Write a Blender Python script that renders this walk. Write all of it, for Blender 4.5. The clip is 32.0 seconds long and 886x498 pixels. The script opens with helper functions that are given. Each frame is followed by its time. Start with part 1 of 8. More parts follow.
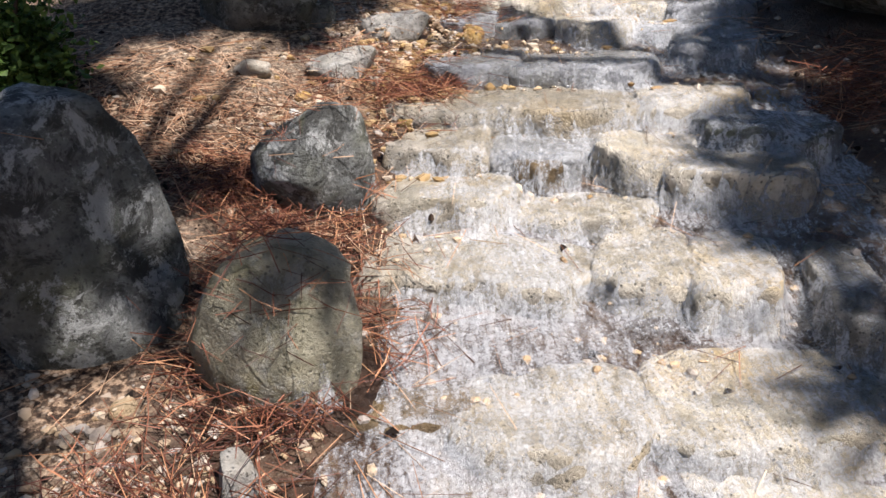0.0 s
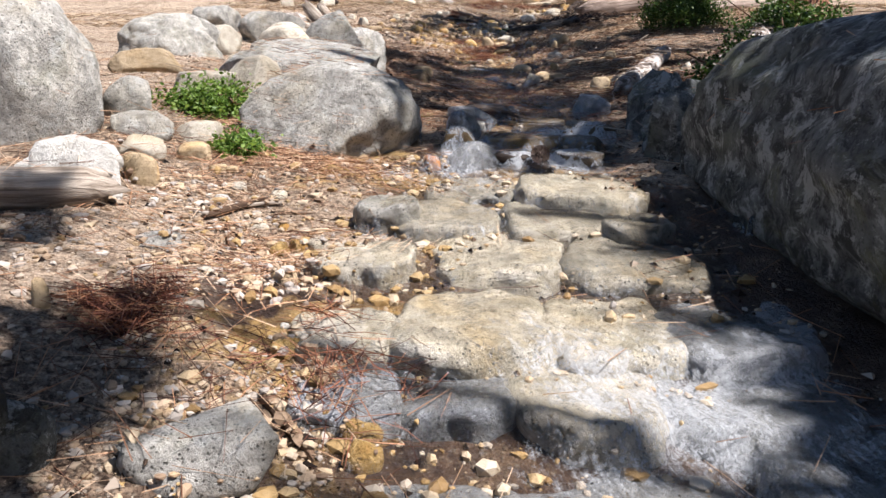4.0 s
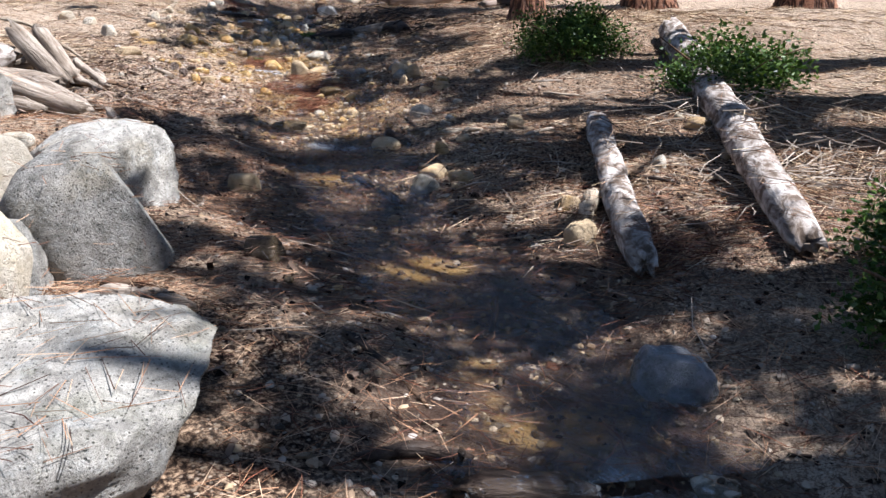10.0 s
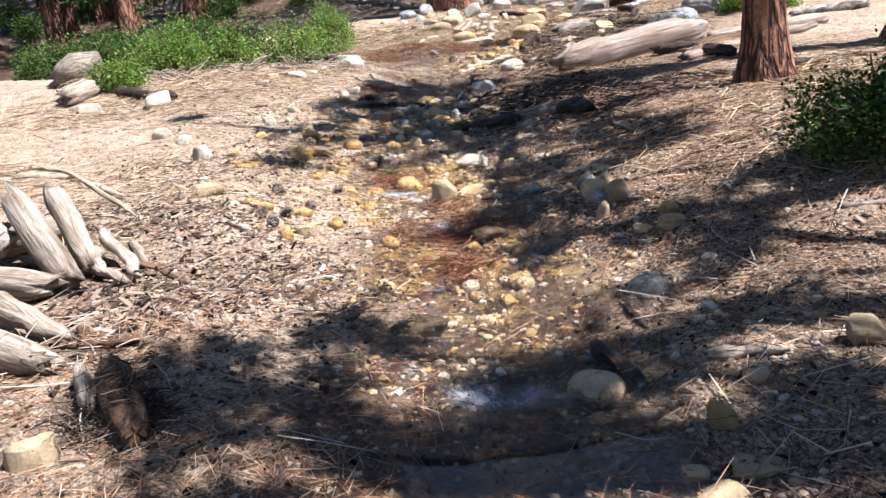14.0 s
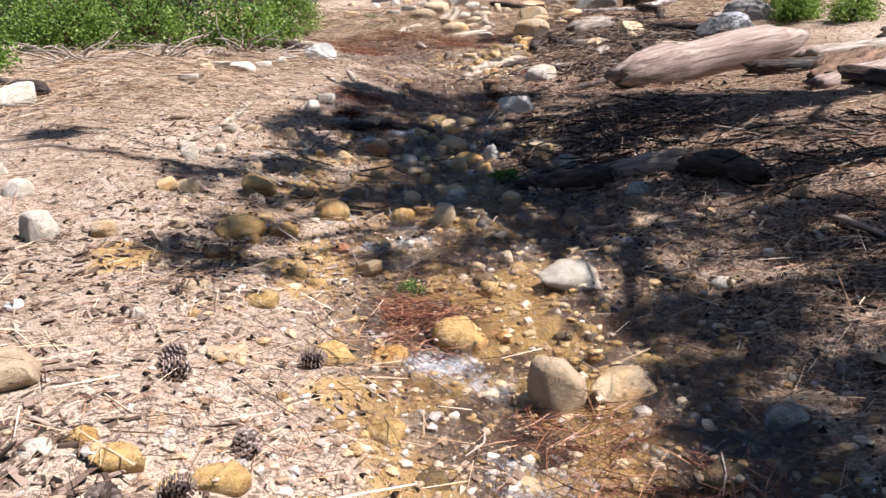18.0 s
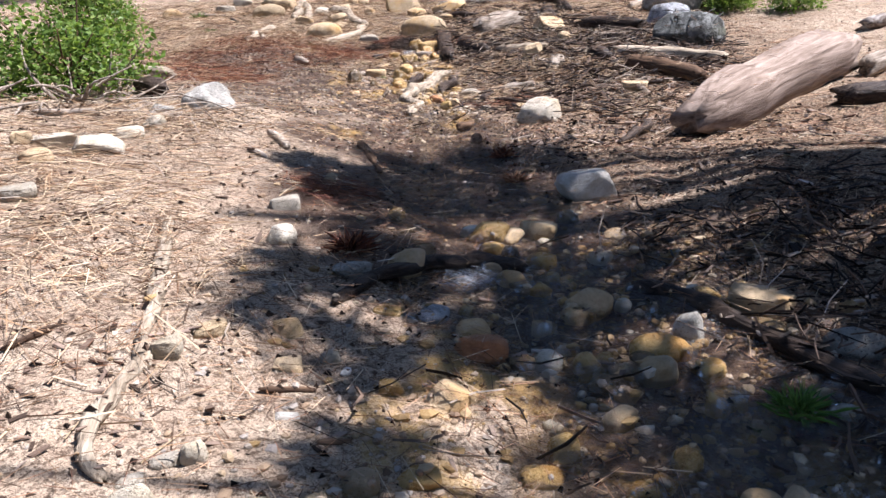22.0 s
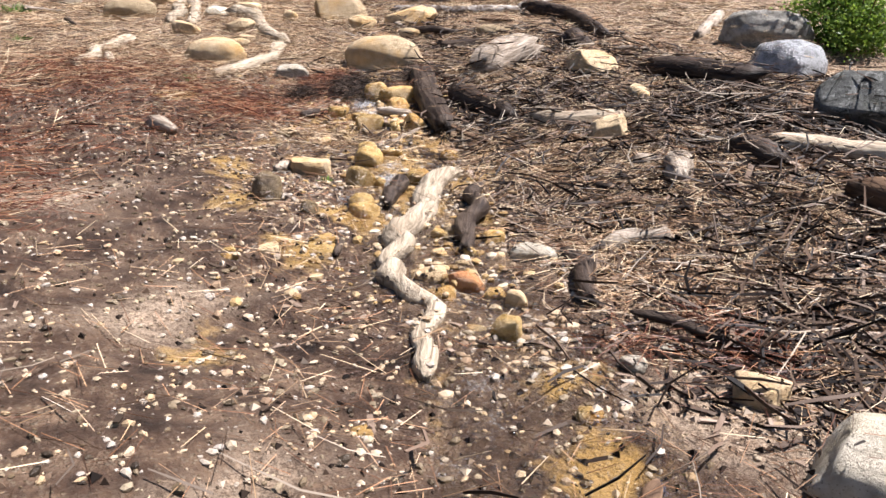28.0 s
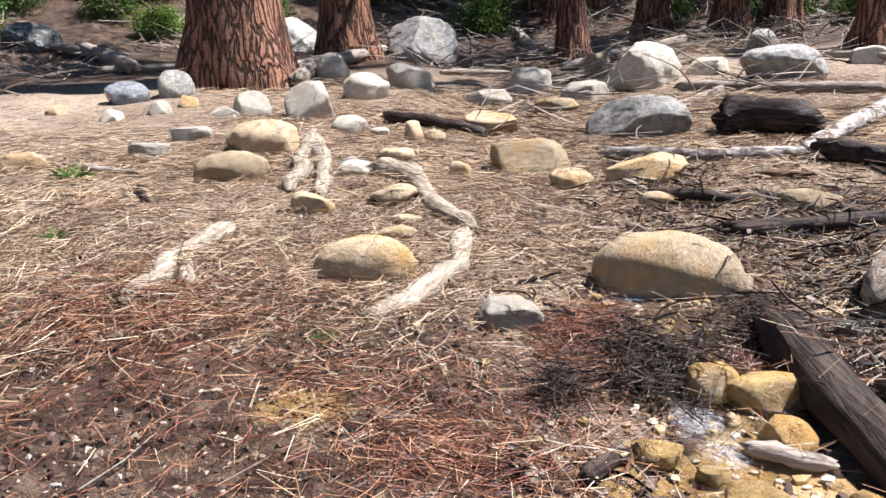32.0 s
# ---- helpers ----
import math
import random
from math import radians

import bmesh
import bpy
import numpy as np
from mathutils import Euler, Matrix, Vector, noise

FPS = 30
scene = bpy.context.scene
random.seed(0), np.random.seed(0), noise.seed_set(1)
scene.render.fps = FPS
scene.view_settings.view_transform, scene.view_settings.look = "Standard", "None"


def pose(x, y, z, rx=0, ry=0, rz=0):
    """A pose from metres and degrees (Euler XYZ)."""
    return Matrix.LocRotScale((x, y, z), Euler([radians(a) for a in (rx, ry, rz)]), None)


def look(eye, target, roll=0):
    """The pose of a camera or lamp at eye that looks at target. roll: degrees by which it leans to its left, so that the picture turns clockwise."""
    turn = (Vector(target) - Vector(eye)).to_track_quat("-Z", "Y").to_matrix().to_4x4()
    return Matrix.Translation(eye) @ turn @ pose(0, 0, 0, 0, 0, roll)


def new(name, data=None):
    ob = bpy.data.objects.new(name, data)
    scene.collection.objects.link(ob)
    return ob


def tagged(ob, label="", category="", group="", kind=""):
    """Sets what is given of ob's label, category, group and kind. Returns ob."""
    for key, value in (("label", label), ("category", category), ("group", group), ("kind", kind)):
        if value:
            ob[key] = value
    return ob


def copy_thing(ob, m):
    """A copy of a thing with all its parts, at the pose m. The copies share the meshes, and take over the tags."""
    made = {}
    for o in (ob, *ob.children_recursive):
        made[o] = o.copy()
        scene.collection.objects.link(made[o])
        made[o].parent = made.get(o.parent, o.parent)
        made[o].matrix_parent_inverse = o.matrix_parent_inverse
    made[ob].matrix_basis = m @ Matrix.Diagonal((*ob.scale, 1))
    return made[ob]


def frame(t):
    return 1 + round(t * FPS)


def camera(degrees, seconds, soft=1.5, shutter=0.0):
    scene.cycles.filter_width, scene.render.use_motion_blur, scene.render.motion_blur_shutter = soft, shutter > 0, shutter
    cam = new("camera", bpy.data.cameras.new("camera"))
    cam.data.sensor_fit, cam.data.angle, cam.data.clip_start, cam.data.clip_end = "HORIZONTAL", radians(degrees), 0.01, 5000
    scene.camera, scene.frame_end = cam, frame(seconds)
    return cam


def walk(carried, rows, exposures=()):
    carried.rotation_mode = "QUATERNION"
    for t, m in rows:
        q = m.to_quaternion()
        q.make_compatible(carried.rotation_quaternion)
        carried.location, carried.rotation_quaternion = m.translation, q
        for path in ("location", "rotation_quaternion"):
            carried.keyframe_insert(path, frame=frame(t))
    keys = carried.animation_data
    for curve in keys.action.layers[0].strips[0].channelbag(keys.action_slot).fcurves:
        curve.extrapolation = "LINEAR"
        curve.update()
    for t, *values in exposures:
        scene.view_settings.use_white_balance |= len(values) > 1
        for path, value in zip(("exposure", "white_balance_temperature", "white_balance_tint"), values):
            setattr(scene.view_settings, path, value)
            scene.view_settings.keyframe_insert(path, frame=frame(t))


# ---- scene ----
cam = camera(58.8, 32.0)
# the creek climbs about two degrees along the walk
UPHILL = Matrix.Rotation(radians(2.0), 4, Vector((0.898, -0.44, 0.0)))
PATH = [
    (0, (0.03, 0.164, 1.461), (0.044, 1.981, 0.625), -5.0),
    (0.5, (-0.003, 0.548, 1.433), (0.057, 2.374, 0.618), -6.4),
    (1, (-0.065, 0.818, 1.47), (0.161, 2.646, 0.692), -5.7),
    (1.5, (-0.257, 1.103, 1.585), (0.317, 2.85, 0.798), -2.9),
    (2, (-0.238, 1.297, 1.567), (0.47, 3.015, 0.828), 0.1),
    (2.5, (-0.153, 1.543, 1.711), (0.495, 3.331, 1.094), 0.9),
    (3, (-0.101, 1.719, 1.76), (0.548, 3.514, 1.164), -1.5),
    (3.5, (-0.147, 2.062, 1.852), (0.501, 3.851, 1.235), -1.9),
    (4, (-0.079, 2.377, 1.83), (0.576, 4.154, 1.185), -1.0),
    (4.5, (0.062, 2.785, 1.893), (0.709, 4.565, 1.251), 1.8),
    (6.5, (0.266, 3.569, 2.209), (1.137, 5.063, 1.204), 1.3),
    (7, (0.298, 3.717, 2.192), (1.148, 5.174, 1.118), 1.1),
    (7.5, (0.29, 4.077, 2.302), (1.151, 5.555, 1.265), 0.8),
    (8, (0.385, 4.379, 2.311), (1.286, 5.908, 1.389), -1.7),
    (8.5, (0.613, 4.967, 2.245), (1.517, 6.486, 1.311), -3.3),
    (9, (0.671, 5.371, 2.339), (1.559, 6.982, 1.555), -3.4),
    (9.5, (0.67, 5.797, 2.438), (1.688, 7.336, 1.666), 0.0),
    (10, (0.841, 6.113, 2.417), (1.981, 7.572, 1.659), 0.8),
    (10.5, (1.018, 6.556, 2.465), (2.115, 8.048, 1.708), -0.8),
    (11, (1.108, 7.031, 2.476), (2.187, 8.52, 1.689), -2.3),
    (11.5, (1.325, 7.355, 2.471), (2.426, 8.829, 1.687), -3.5),
    (12, (1.562, 7.601, 2.495), (2.594, 9.127, 1.717), -4.6),
    (12.5, (1.816, 7.887, 2.445), (2.737, 9.494, 1.692), -5.3),
    (13, (2.073, 8.234, 2.511), (2.931, 9.879, 1.764), -6.0),
    (13.5, (2.36, 8.572, 2.422), (3.188, 10.257, 1.733), -6.0),
    (14, (2.552, 8.897, 2.412), (3.352, 10.619, 1.784), -6.7),
    (14.5, (2.581, 9.273, 2.4), (3.363, 10.994, 1.747), -6.9),
    (16.5, (3.386, 11.19, 2.278), (4.113, 12.95, 1.665), -5.9),
    (17, (3.511, 11.511, 2.294), (4.253, 13.258, 1.665), -7.3),
    (17.5, (3.551, 12.032, 2.309), (4.359, 13.744, 1.666), -4.5),
    (18, (3.667, 12.488, 2.25), (4.586, 14.136, 1.589), -2.3),
    (18.5, (3.841, 12.956, 2.27), (4.841, 14.531, 1.55), -0.9),
    (19, (3.853, 13.493, 2.209), (4.938, 14.969, 1.406), -0.6),
    (19.5, (3.866, 13.951, 2.319), (5.088, 15.274, 1.45), 0.8),
    (20, (3.88, 14.491, 2.331), (5.138, 15.8, 1.492), 0.9),
    (20.5, (3.892, 14.935, 2.378), (5.177, 16.282, 1.649), -0.4),
    (21, (3.91, 15.365, 2.502), (5.213, 16.692, 1.766), -2.7),
    (21.5, (4.059, 15.779, 2.428), (5.364, 17.108, 1.699), -5.0),
    (22, (4.22, 16.214, 2.46), (5.519, 17.546, 1.727), -3.0),
    (22.5, (4.372, 16.524, 2.498), (5.721, 17.798, 1.751), -2.2),
    (23, (4.737, 16.858, 2.397), (6.083, 18.141, 1.661), -2.2),
    (23.5, (5.089, 17.227, 2.347), (6.423, 18.562, 1.685), -3.3),
    (24, (5.349, 17.533, 2.411), (6.691, 18.859, 1.745), -2.5),
    (24.5, (5.648, 17.85, 2.337), (6.983, 19.191, 1.688), -2.3),
    (25, (5.879, 18.183, 2.367), (7.17, 19.57, 1.729), -3.9),
    (25.5, (6.053, 18.627, 2.426), (7.331, 20.027, 1.789), -2.6),
    (27.5, (7.127, 19.94, 2.381), (8.562, 21.11, 1.624), 0.3),
    (28, (7.482, 20.252, 2.355), (8.927, 21.403, 1.589), 0.9),
    (28.5, (7.842, 20.617, 2.315), (9.304, 21.78, 1.599), 1.0),
    (29, (8.149, 21.046, 2.393), (9.637, 22.185, 1.696), 1.0),
    (29.5, (8.427, 21.497, 2.337), (9.922, 22.615, 1.619), 1.6),
    (30, (8.696, 21.998, 2.296), (10.123, 23.195, 1.569), 1.3),
    (30.5, (8.956, 22.407, 2.348), (10.379, 23.599, 1.605), 1.2),
    (31, (9.254, 22.827, 2.379), (10.636, 24.147, 1.789), -1.4),
    (31.5, (9.424, 23.17, 2.368), (10.768, 24.556, 1.844), -2.1),
    (32, (9.566, 23.519, 2.409), (10.902, 24.906, 1.868), -1.3),
]
# the camera's own exposure and white balance along the way: seconds, stops, kelvin, tint
EXPOSURE = [(0, 1.12, 6450, 12), (2, 1.14, 6500, 12), (4, 1.2, 6250, 11), (7, 1.18, 6300, 10), (9, 1.25, 6200, 10), (11, 1.46, 5700, 10), (13, 1.56, 5850, 10), (14, 1.64, 6000, 10), (17, 1.42, 6150, 15), (19, 1.38, 6150, 15), (23, 1.5, 6000, 14), (25, 1.62, 6050, 12), (28, 1.5, 6400, 12), (32, 1.48, 6000, 11)]
walk(cam, [(t, UPHILL @ look(eye, target, roll)) for t, eye, target, roll in PATH], EXPOSURE)

# ---- sky and sun ----
SUN_AZ, SUN_EL = radians(-36.0), radians(61.0)   # from +x, counted anticlockwise
world = bpy.data.worlds.new("sky")
scene.world = world
world.use_nodes = True
wn = world.node_tree.nodes
sky = wn.new("ShaderNodeTexSky")
sky.sky_type, sky.sun_disc = "NISHITA", False
sky.sun_elevation, sky.sun_rotation = SUN_EL, math.pi / 2 - SUN_AZ
sky.altitude, sky.dust_density = 1800, 0.6
wn["Background"].inputs[1].default_value = 0.06
world.node_tree.links.new(sky.outputs[0], wn["Background"].inputs[0])
sun_data = bpy.data.lights.new("sun", "SUN")
sun_data.energy, sun_data.angle, sun_data.color = 5.0, radians(0.55), (1.0, 0.965, 0.97)
sun = new("sun", sun_data)
to_sun = Vector((math.cos(SUN_AZ) * math.cos(SUN_EL), math.sin(SUN_AZ) * math.cos(SUN_EL), math.sin(SUN_EL)))
sun.matrix_world = look(to_sun * 60 + Vector((6, 12, 0)), (6, 12, 0))

# ---- materials ----
def material(name):
    m = bpy.data.materials.new(name)
    m.use_nodes = True
    nt = m.node_tree
    nt.nodes["Principled BSDF"].inputs["Specular IOR Level"].default_value = 0.12
    return m, nt, nt.nodes["Principled BSDF"]


def node(nt, kind, **ins):
    n = nt.nodes.new("ShaderNode" + kind)
    for k, v in ins.items():
        n.inputs[k.replace("_", " ")].default_value = v
    return n


def link(nt, a, b):
    nt.links.new(a, b)


def coords(nt, scale=1.0, vary=True):
    """Object coordinates in metres, shifted for each object."""
    tc = nt.nodes.new("ShaderNodeTexCoord")
    mp = nt.nodes.new("ShaderNodeMapping")
    mp.inputs["Scale"].default_value = (scale, scale, scale)
    link(nt, tc.outputs["Object"], mp.inputs["Vector"])
    if vary:
        oi = nt.nodes.new("ShaderNodeObjectInfo")
        mul = nt.nodes.new("ShaderNodeVectorMath")
        mul.operation = "SCALE"
        mul.inputs[0].default_value = (37.0, 61.0, 23.0)
        link(nt, oi.outputs["Random"], mul.inputs["Scale"])
        link(nt, mul.outputs[0], mp.inputs["Location"])
    return mp.outputs[0]


def noise_tex(nt, vec, scale, detail=6.0, rough=0.6, distort=0.0):
    n = node(nt, "TexNoise", Scale=scale, Detail=detail, Roughness=rough, Distortion=distort)
    link(nt, vec, n.inputs["Vector"])
    return n.outputs["Fac"]


def ramp(nt, fac, stops):
    r = nt.nodes.new("ShaderNodeValToRGB")
    cr = r.color_ramp
    while len(cr.elements) < len(stops):
        cr.elements.new(0.5)
    for e, (p, c) in zip(cr.elements, stops):
        e.position, e.color = p, (*c, 1) if len(c) == 3 else c
    link(nt, fac, r.inputs[0])
    return r.outputs[0]


def grey(v):
    return (v, v, v)


def mix(nt, fac, a, b, blend="MIX"):
    n = nt.nodes.new("ShaderNodeMix")
    n.data_type, n.blend_type = "RGBA", blend
    for sock, v in ((n.inputs[0], fac), (n.inputs[6], a), (n.inputs[7], b)):
        if hasattr(v, "links"):
            link(nt, v, sock)
        elif isinstance(v, (int, float)):
            sock.default_value = v
        else:
            sock.default_value = (*v, 1)
    return n.outputs[2]


def maths(nt, op, a, b=0.0):
    n = nt.nodes.new("ShaderNodeMath")
    n.operation = op
    for sock, v in ((n.inputs[0], a), (n.inputs[1], b)):
        if hasattr(v, "links"):
            link(nt, v, sock)
        else:
            sock.default_value = v
    return n.outputs[0]


def bump(nt, bsdf, height, strength=0.5, dist=0.02):
    b = node(nt, "Bump", Strength=strength, Distance=dist)
    link(nt, height, b.inputs["Height"])
    link(nt, b.outputs[0], bsdf.inputs["Normal"])


def rock_material(name, light, dark, fleck=0.5, stain=(0.3, 0.22, 0.1), stain_amount=0.25, rough=0.8, fleck_scale=70.0, lichen=0.0):
    """Speckled stone: mottled, with dark mineral flecks, stains and pits."""
    m, nt, bs = material(name)
    v = coords(nt)
    big = noise_tex(nt, v, 3.2, 5, 0.6, 0.4)
    mid = noise_tex(nt, v, 14.0, 6, 0.7)
    fine = noise_tex(nt, v, 90.0, 3, 0.6)
    col = ramp(nt, mid, [(0.32, dark), (0.62, light)])
    col = mix(nt, ramp(nt, big, [(0.5, grey(0)), (0.72, grey(stain_amount * 2))]), col, stain)
    vo = node(nt, "TexVoronoi", Scale=fleck_scale)
    link(nt, v, vo.inputs["Vector"])
    flecks = ramp(nt, maths(nt, "ADD", vo.outputs["Distance"], maths(nt, "MULTIPLY", fine, 0.5)), [(0.36, grey(fleck)), (0.52, grey(0))])
    col = mix(nt, flecks, col, tuple(c * 0.22 for c in dark))
    if lichen:
        patch = ramp(nt, noise_tex(nt, v, 9.0, 8, 0.78, 0.6), [(0.49, grey(0)), (0.56, grey(lichen))])
        col = mix(nt, patch, col, (0.04, 0.038, 0.032))
        patch2 = ramp(nt, noise_tex(nt, v, 8.0, 9, 0.82, 0.4), [(0.53, grey(0)), (0.57, grey(lichen * 0.9))])
        col = mix(nt, patch2, col, (0.42, 0.42, 0.385))
        patch3 = ramp(nt, noise_tex(nt, v, 2.6, 6, 0.7, 0.8), [(0.56, grey(0)), (0.66, grey(lichen * 0.6))])
        col = mix(nt, patch3, col, (0.17, 0.17, 0.08))
    oi = nt.nodes.new("ShaderNodeObjectInfo")
    bright = ramp(nt, oi.outputs["Random"], [(0.0, grey(0.68)), (1.0, grey(1.08))])
    col = mix(nt, 1.0, col, bright, "MULTIPLY")
    link(nt, col, bs.inputs["Base Color"])
    link(nt, ramp(nt, mid, [(0.3, grey(rough * 0.75)), (0.7, grey(min(1, rough * 1.1)))]), bs.inputs["Roughness"])
    bs.inputs["Specular IOR Level"].default_value = 0.45 if rough < 0.5 else 0.15
    grit = noise_tex(nt, v, 38.0, 6, 0.8)
    h = maths(nt, "ADD", maths(nt, "MULTIPLY", fine, 0.25), maths(nt, "ADD", maths(nt, "MULTIPLY", grit, 0.8), maths(nt, "MULTIPLY", mid, 0.5)))
    h = maths(nt, "SUBTRACT", h, maths(nt, "MULTIPLY", flecks, 0.25))
    bump(nt, bs, h, 1.0, 0.02)
    return m


GRANITE = rock_material("grey_granite", (0.49, 0.455, 0.39), (0.23, 0.212, 0.18), 0.85, (0.38, 0.31, 0.19), 0.25, 0.85, 70, 0.38)
DARK_GRANITE = rock_material("lichened_granite", (0.22, 0.22, 0.2), (0.06, 0.06, 0.055), 0.5, (0.1, 0.1, 0.04), 0.3, 0.85, 60, 0.85)
PALE = rock_material("pale_granite", (0.59, 0.52, 0.41), (0.38, 0.325, 0.24), 0.55, (0.5, 0.38, 0.2), 0.25, 0.85, 95)
WHITE = rock_material("white_quartzite", (0.72, 0.68, 0.6), (0.5, 0.45, 0.38), 0.3, (0.5, 0.4, 0.24), 0.2, 0.8, 80)
TAN = rock_material("tan_sandstone", (0.56, 0.42, 0.26), (0.37, 0.27, 0.15), 0.35, (0.55, 0.3, 0.08), 0.35, 0.8, 90)
OCHRE = rock_material("wet_ochre_stone", (0.5, 0.33, 0.12), (0.26, 0.15, 0.045), 0.35, (0.45, 0.2, 0.04), 0.35, 0.3, 80)
RUST = rock_material("rust_red_stone", (0.45, 0.19, 0.07), (0.3, 0.12, 0.05), 0.3, (0.5, 0.28, 0.08), 0.3, 0.45, 80)
WETROCK = rock_material("wet_brown_stone", (0.2, 0.14, 0.075), (0.06, 0.043, 0.025), 0.4, (0.3, 0.18, 0.05), 0.3, 0.22, 80)
MOSSY = rock_material("wet_mossy_granite", (0.42, 0.38, 0.26), (0.18, 0.165, 0.1), 0.6, (0.3, 0.24, 0.08), 0.35, 0.4, 60, 0.4)
STEP = rock_material("wet_step_granite", (0.58, 0.51, 0.395), (0.3, 0.26, 0.19), 0.9, (0.48, 0.34, 0.15), 0.3, 0.35, 60, 0.3)
SLATE = rock_material("wet_grey_granite", (0.33, 0.33, 0.33), (0.17, 0.17, 0.17), 0.6, (0.2, 0.19, 0.14), 0.2, 0.3, 90)
ROCKS = {"granite": GRANITE, "dark": DARK_GRANITE, "pale": PALE, "white": WHITE, "tan": TAN, "ochre": OCHRE, "rust": RUST, "wet": WETROCK, "step": STEP, "mossy": MOSSY, "slate": SLATE}
ROCK_WORDS = {"granite": "grey speckled granite", "dark": "dark lichen-covered granite", "pale": "pale weathered granite", "white": "bright whitish quartz", "tan": "dry tan sandstone", "ochre": "wet ochre-yellow", "rust": "rust-red", "wet": "wet brown", "step": "wet cream-coloured speckled granite", "slate": "wet blue-grey granite", "mossy": "wet moss-stained granite"}


def wood_material(name, light, dark, rough=0.85, streak=26.0, along=(1, 1, 0.06), crack=0.6):
    """Wood or bark with its grain along the object's own z."""
    m, nt, bs = material(name)
    v = coords(nt)
    mp = nt.nodes.new("ShaderNodeMapping")
    mp.inputs["Scale"].default_value = along
    link(nt, v, mp.inputs["Vector"])
    grain = noise_tex(nt, mp.outputs[0], streak, 6, 0.65, 0.6)
    blot = noise_tex(nt, v, 5.0, 5, 0.6)
    col = ramp(nt, grain, [(0.3, tuple(c * 0.35 for c in dark)), (0.42, dark), (0.68, light)])
    col = mix(nt, ramp(nt, blot, [(0.45, grey(0)), (0.75, grey(0.6))]), col, dark)
    oi = nt.nodes.new("ShaderNodeObjectInfo")
    col = mix(nt, 1.0, col, ramp(nt, oi.outputs["Random"], [(0.0, grey(0.75)), (1.0, grey(1.1))]), "MULTIPLY")
    link(nt, col, bs.inputs["Base Color"])
    bs.inputs["Roughness"].default_value = rough
    bump(nt, bs, maths(nt, "ADD", grain, maths(nt, "MULTIPLY", blot, 0.6)), crack, 0.02)
    return m


GREYWOOD = wood_material("weathered_grey_wood", (0.46, 0.39, 0.31), (0.2, 0.155, 0.115), 0.85, 30.0, (1, 1, 0.08), 0.9)
PALEWOOD = wood_material("bleached_root_wood", (0.56, 0.47, 0.35), (0.27, 0.21, 0.145), 0.85, 34.0, (1, 1, 0.1), 1.0)
DARKWOOD = wood_material("wet_dark_wood", (0.1, 0.072, 0.052), (0.024, 0.016, 0.012), 0.5, 30.0, (1, 1, 0.1), 1.0)
BROWNWOOD = wood_material("brown_stick_wood", (0.22, 0.135, 0.08), (0.07, 0.042, 0.026), 0.8)
FLAKY = wood_material("flaking_grey_bark", (0.68, 0.62, 0.55), (0.13, 0.095, 0.07), 0.9, 12.0, (1, 1, 0.5), 1.0)
PINKLOG = wood_material("pinkish_stripped_log", (0.44, 0.345, 0.275), (0.2, 0.145, 0.11), 0.85, 18)
WOODS = {"grey": GREYWOOD, "pale": PALEWOOD, "dark": DARKWOOD, "brown": BROWNWOOD, "flaky": FLAKY, "pink": PINKLOG}
WOOD_WORDS = {"grey": "weathered grey", "pale": "bleached tan", "dark": "wet blackened", "brown": "dry brown", "flaky": "white-grey flaking bark", "pink": "pinkish barkless"}


def pine_bark():
    m, nt, bs = material("red_pine_bark")
    v = coords(nt)
    mp = nt.nodes.new("ShaderNodeMapping")
    mp.inputs["Scale"].default_value = (1, 1, 0.16)
    link(nt, v, mp.inputs["Vector"])
    wob = nt.nodes.new("ShaderNodeVectorMath")
    wob.operation = "ADD"
    nz = node(nt, "TexNoise", Scale=6.0, Detail=4.0)
    link(nt, mp.outputs[0], nz.inputs["Vector"])
    sc = nt.nodes.new("ShaderNodeVectorMath")
    sc.operation = "SCALE"
    sc.inputs["Scale"].default_value = 0.3
    link(nt, nz.outputs["Color"], sc.inputs[0])
    link(nt, mp.outputs[0], wob.inputs[0])
    link(nt, sc.outputs[0], wob.inputs[1])
    vo = node(nt, "TexVoronoi", Scale=8.0)
    vo.feature = "DISTANCE_TO_EDGE"
    link(nt, wob.outputs[0], vo.inputs["Vector"])
    fine = noise_tex(nt, v, 30.0, 6, 0.7)
    plate = ramp(nt, fine, [(0.3, (0.13, 0.06, 0.038)), (0.5, (0.28, 0.135, 0.08)), (0.7, (0.42, 0.24, 0.155))])
    col = mix(nt, ramp(nt, vo.outputs["Distance"], [(0.03, grey(0.95)), (0.16, grey(0))]), plate, (0.05, 0.028, 0.02))
    link(nt, col, bs.inputs["Base Color"])
    bs.inputs["Roughness"].default_value = 0.9
    h = maths(nt, "ADD", ramp(nt, vo.outputs["Distance"], [(0.0, grey(0)), (0.2, grey(1))]), maths(nt, "MULTIPLY", fine, 0.3))
    bump(nt, bs, h, 1.0, 0.05)
    return m


PINEBARK = pine_bark()


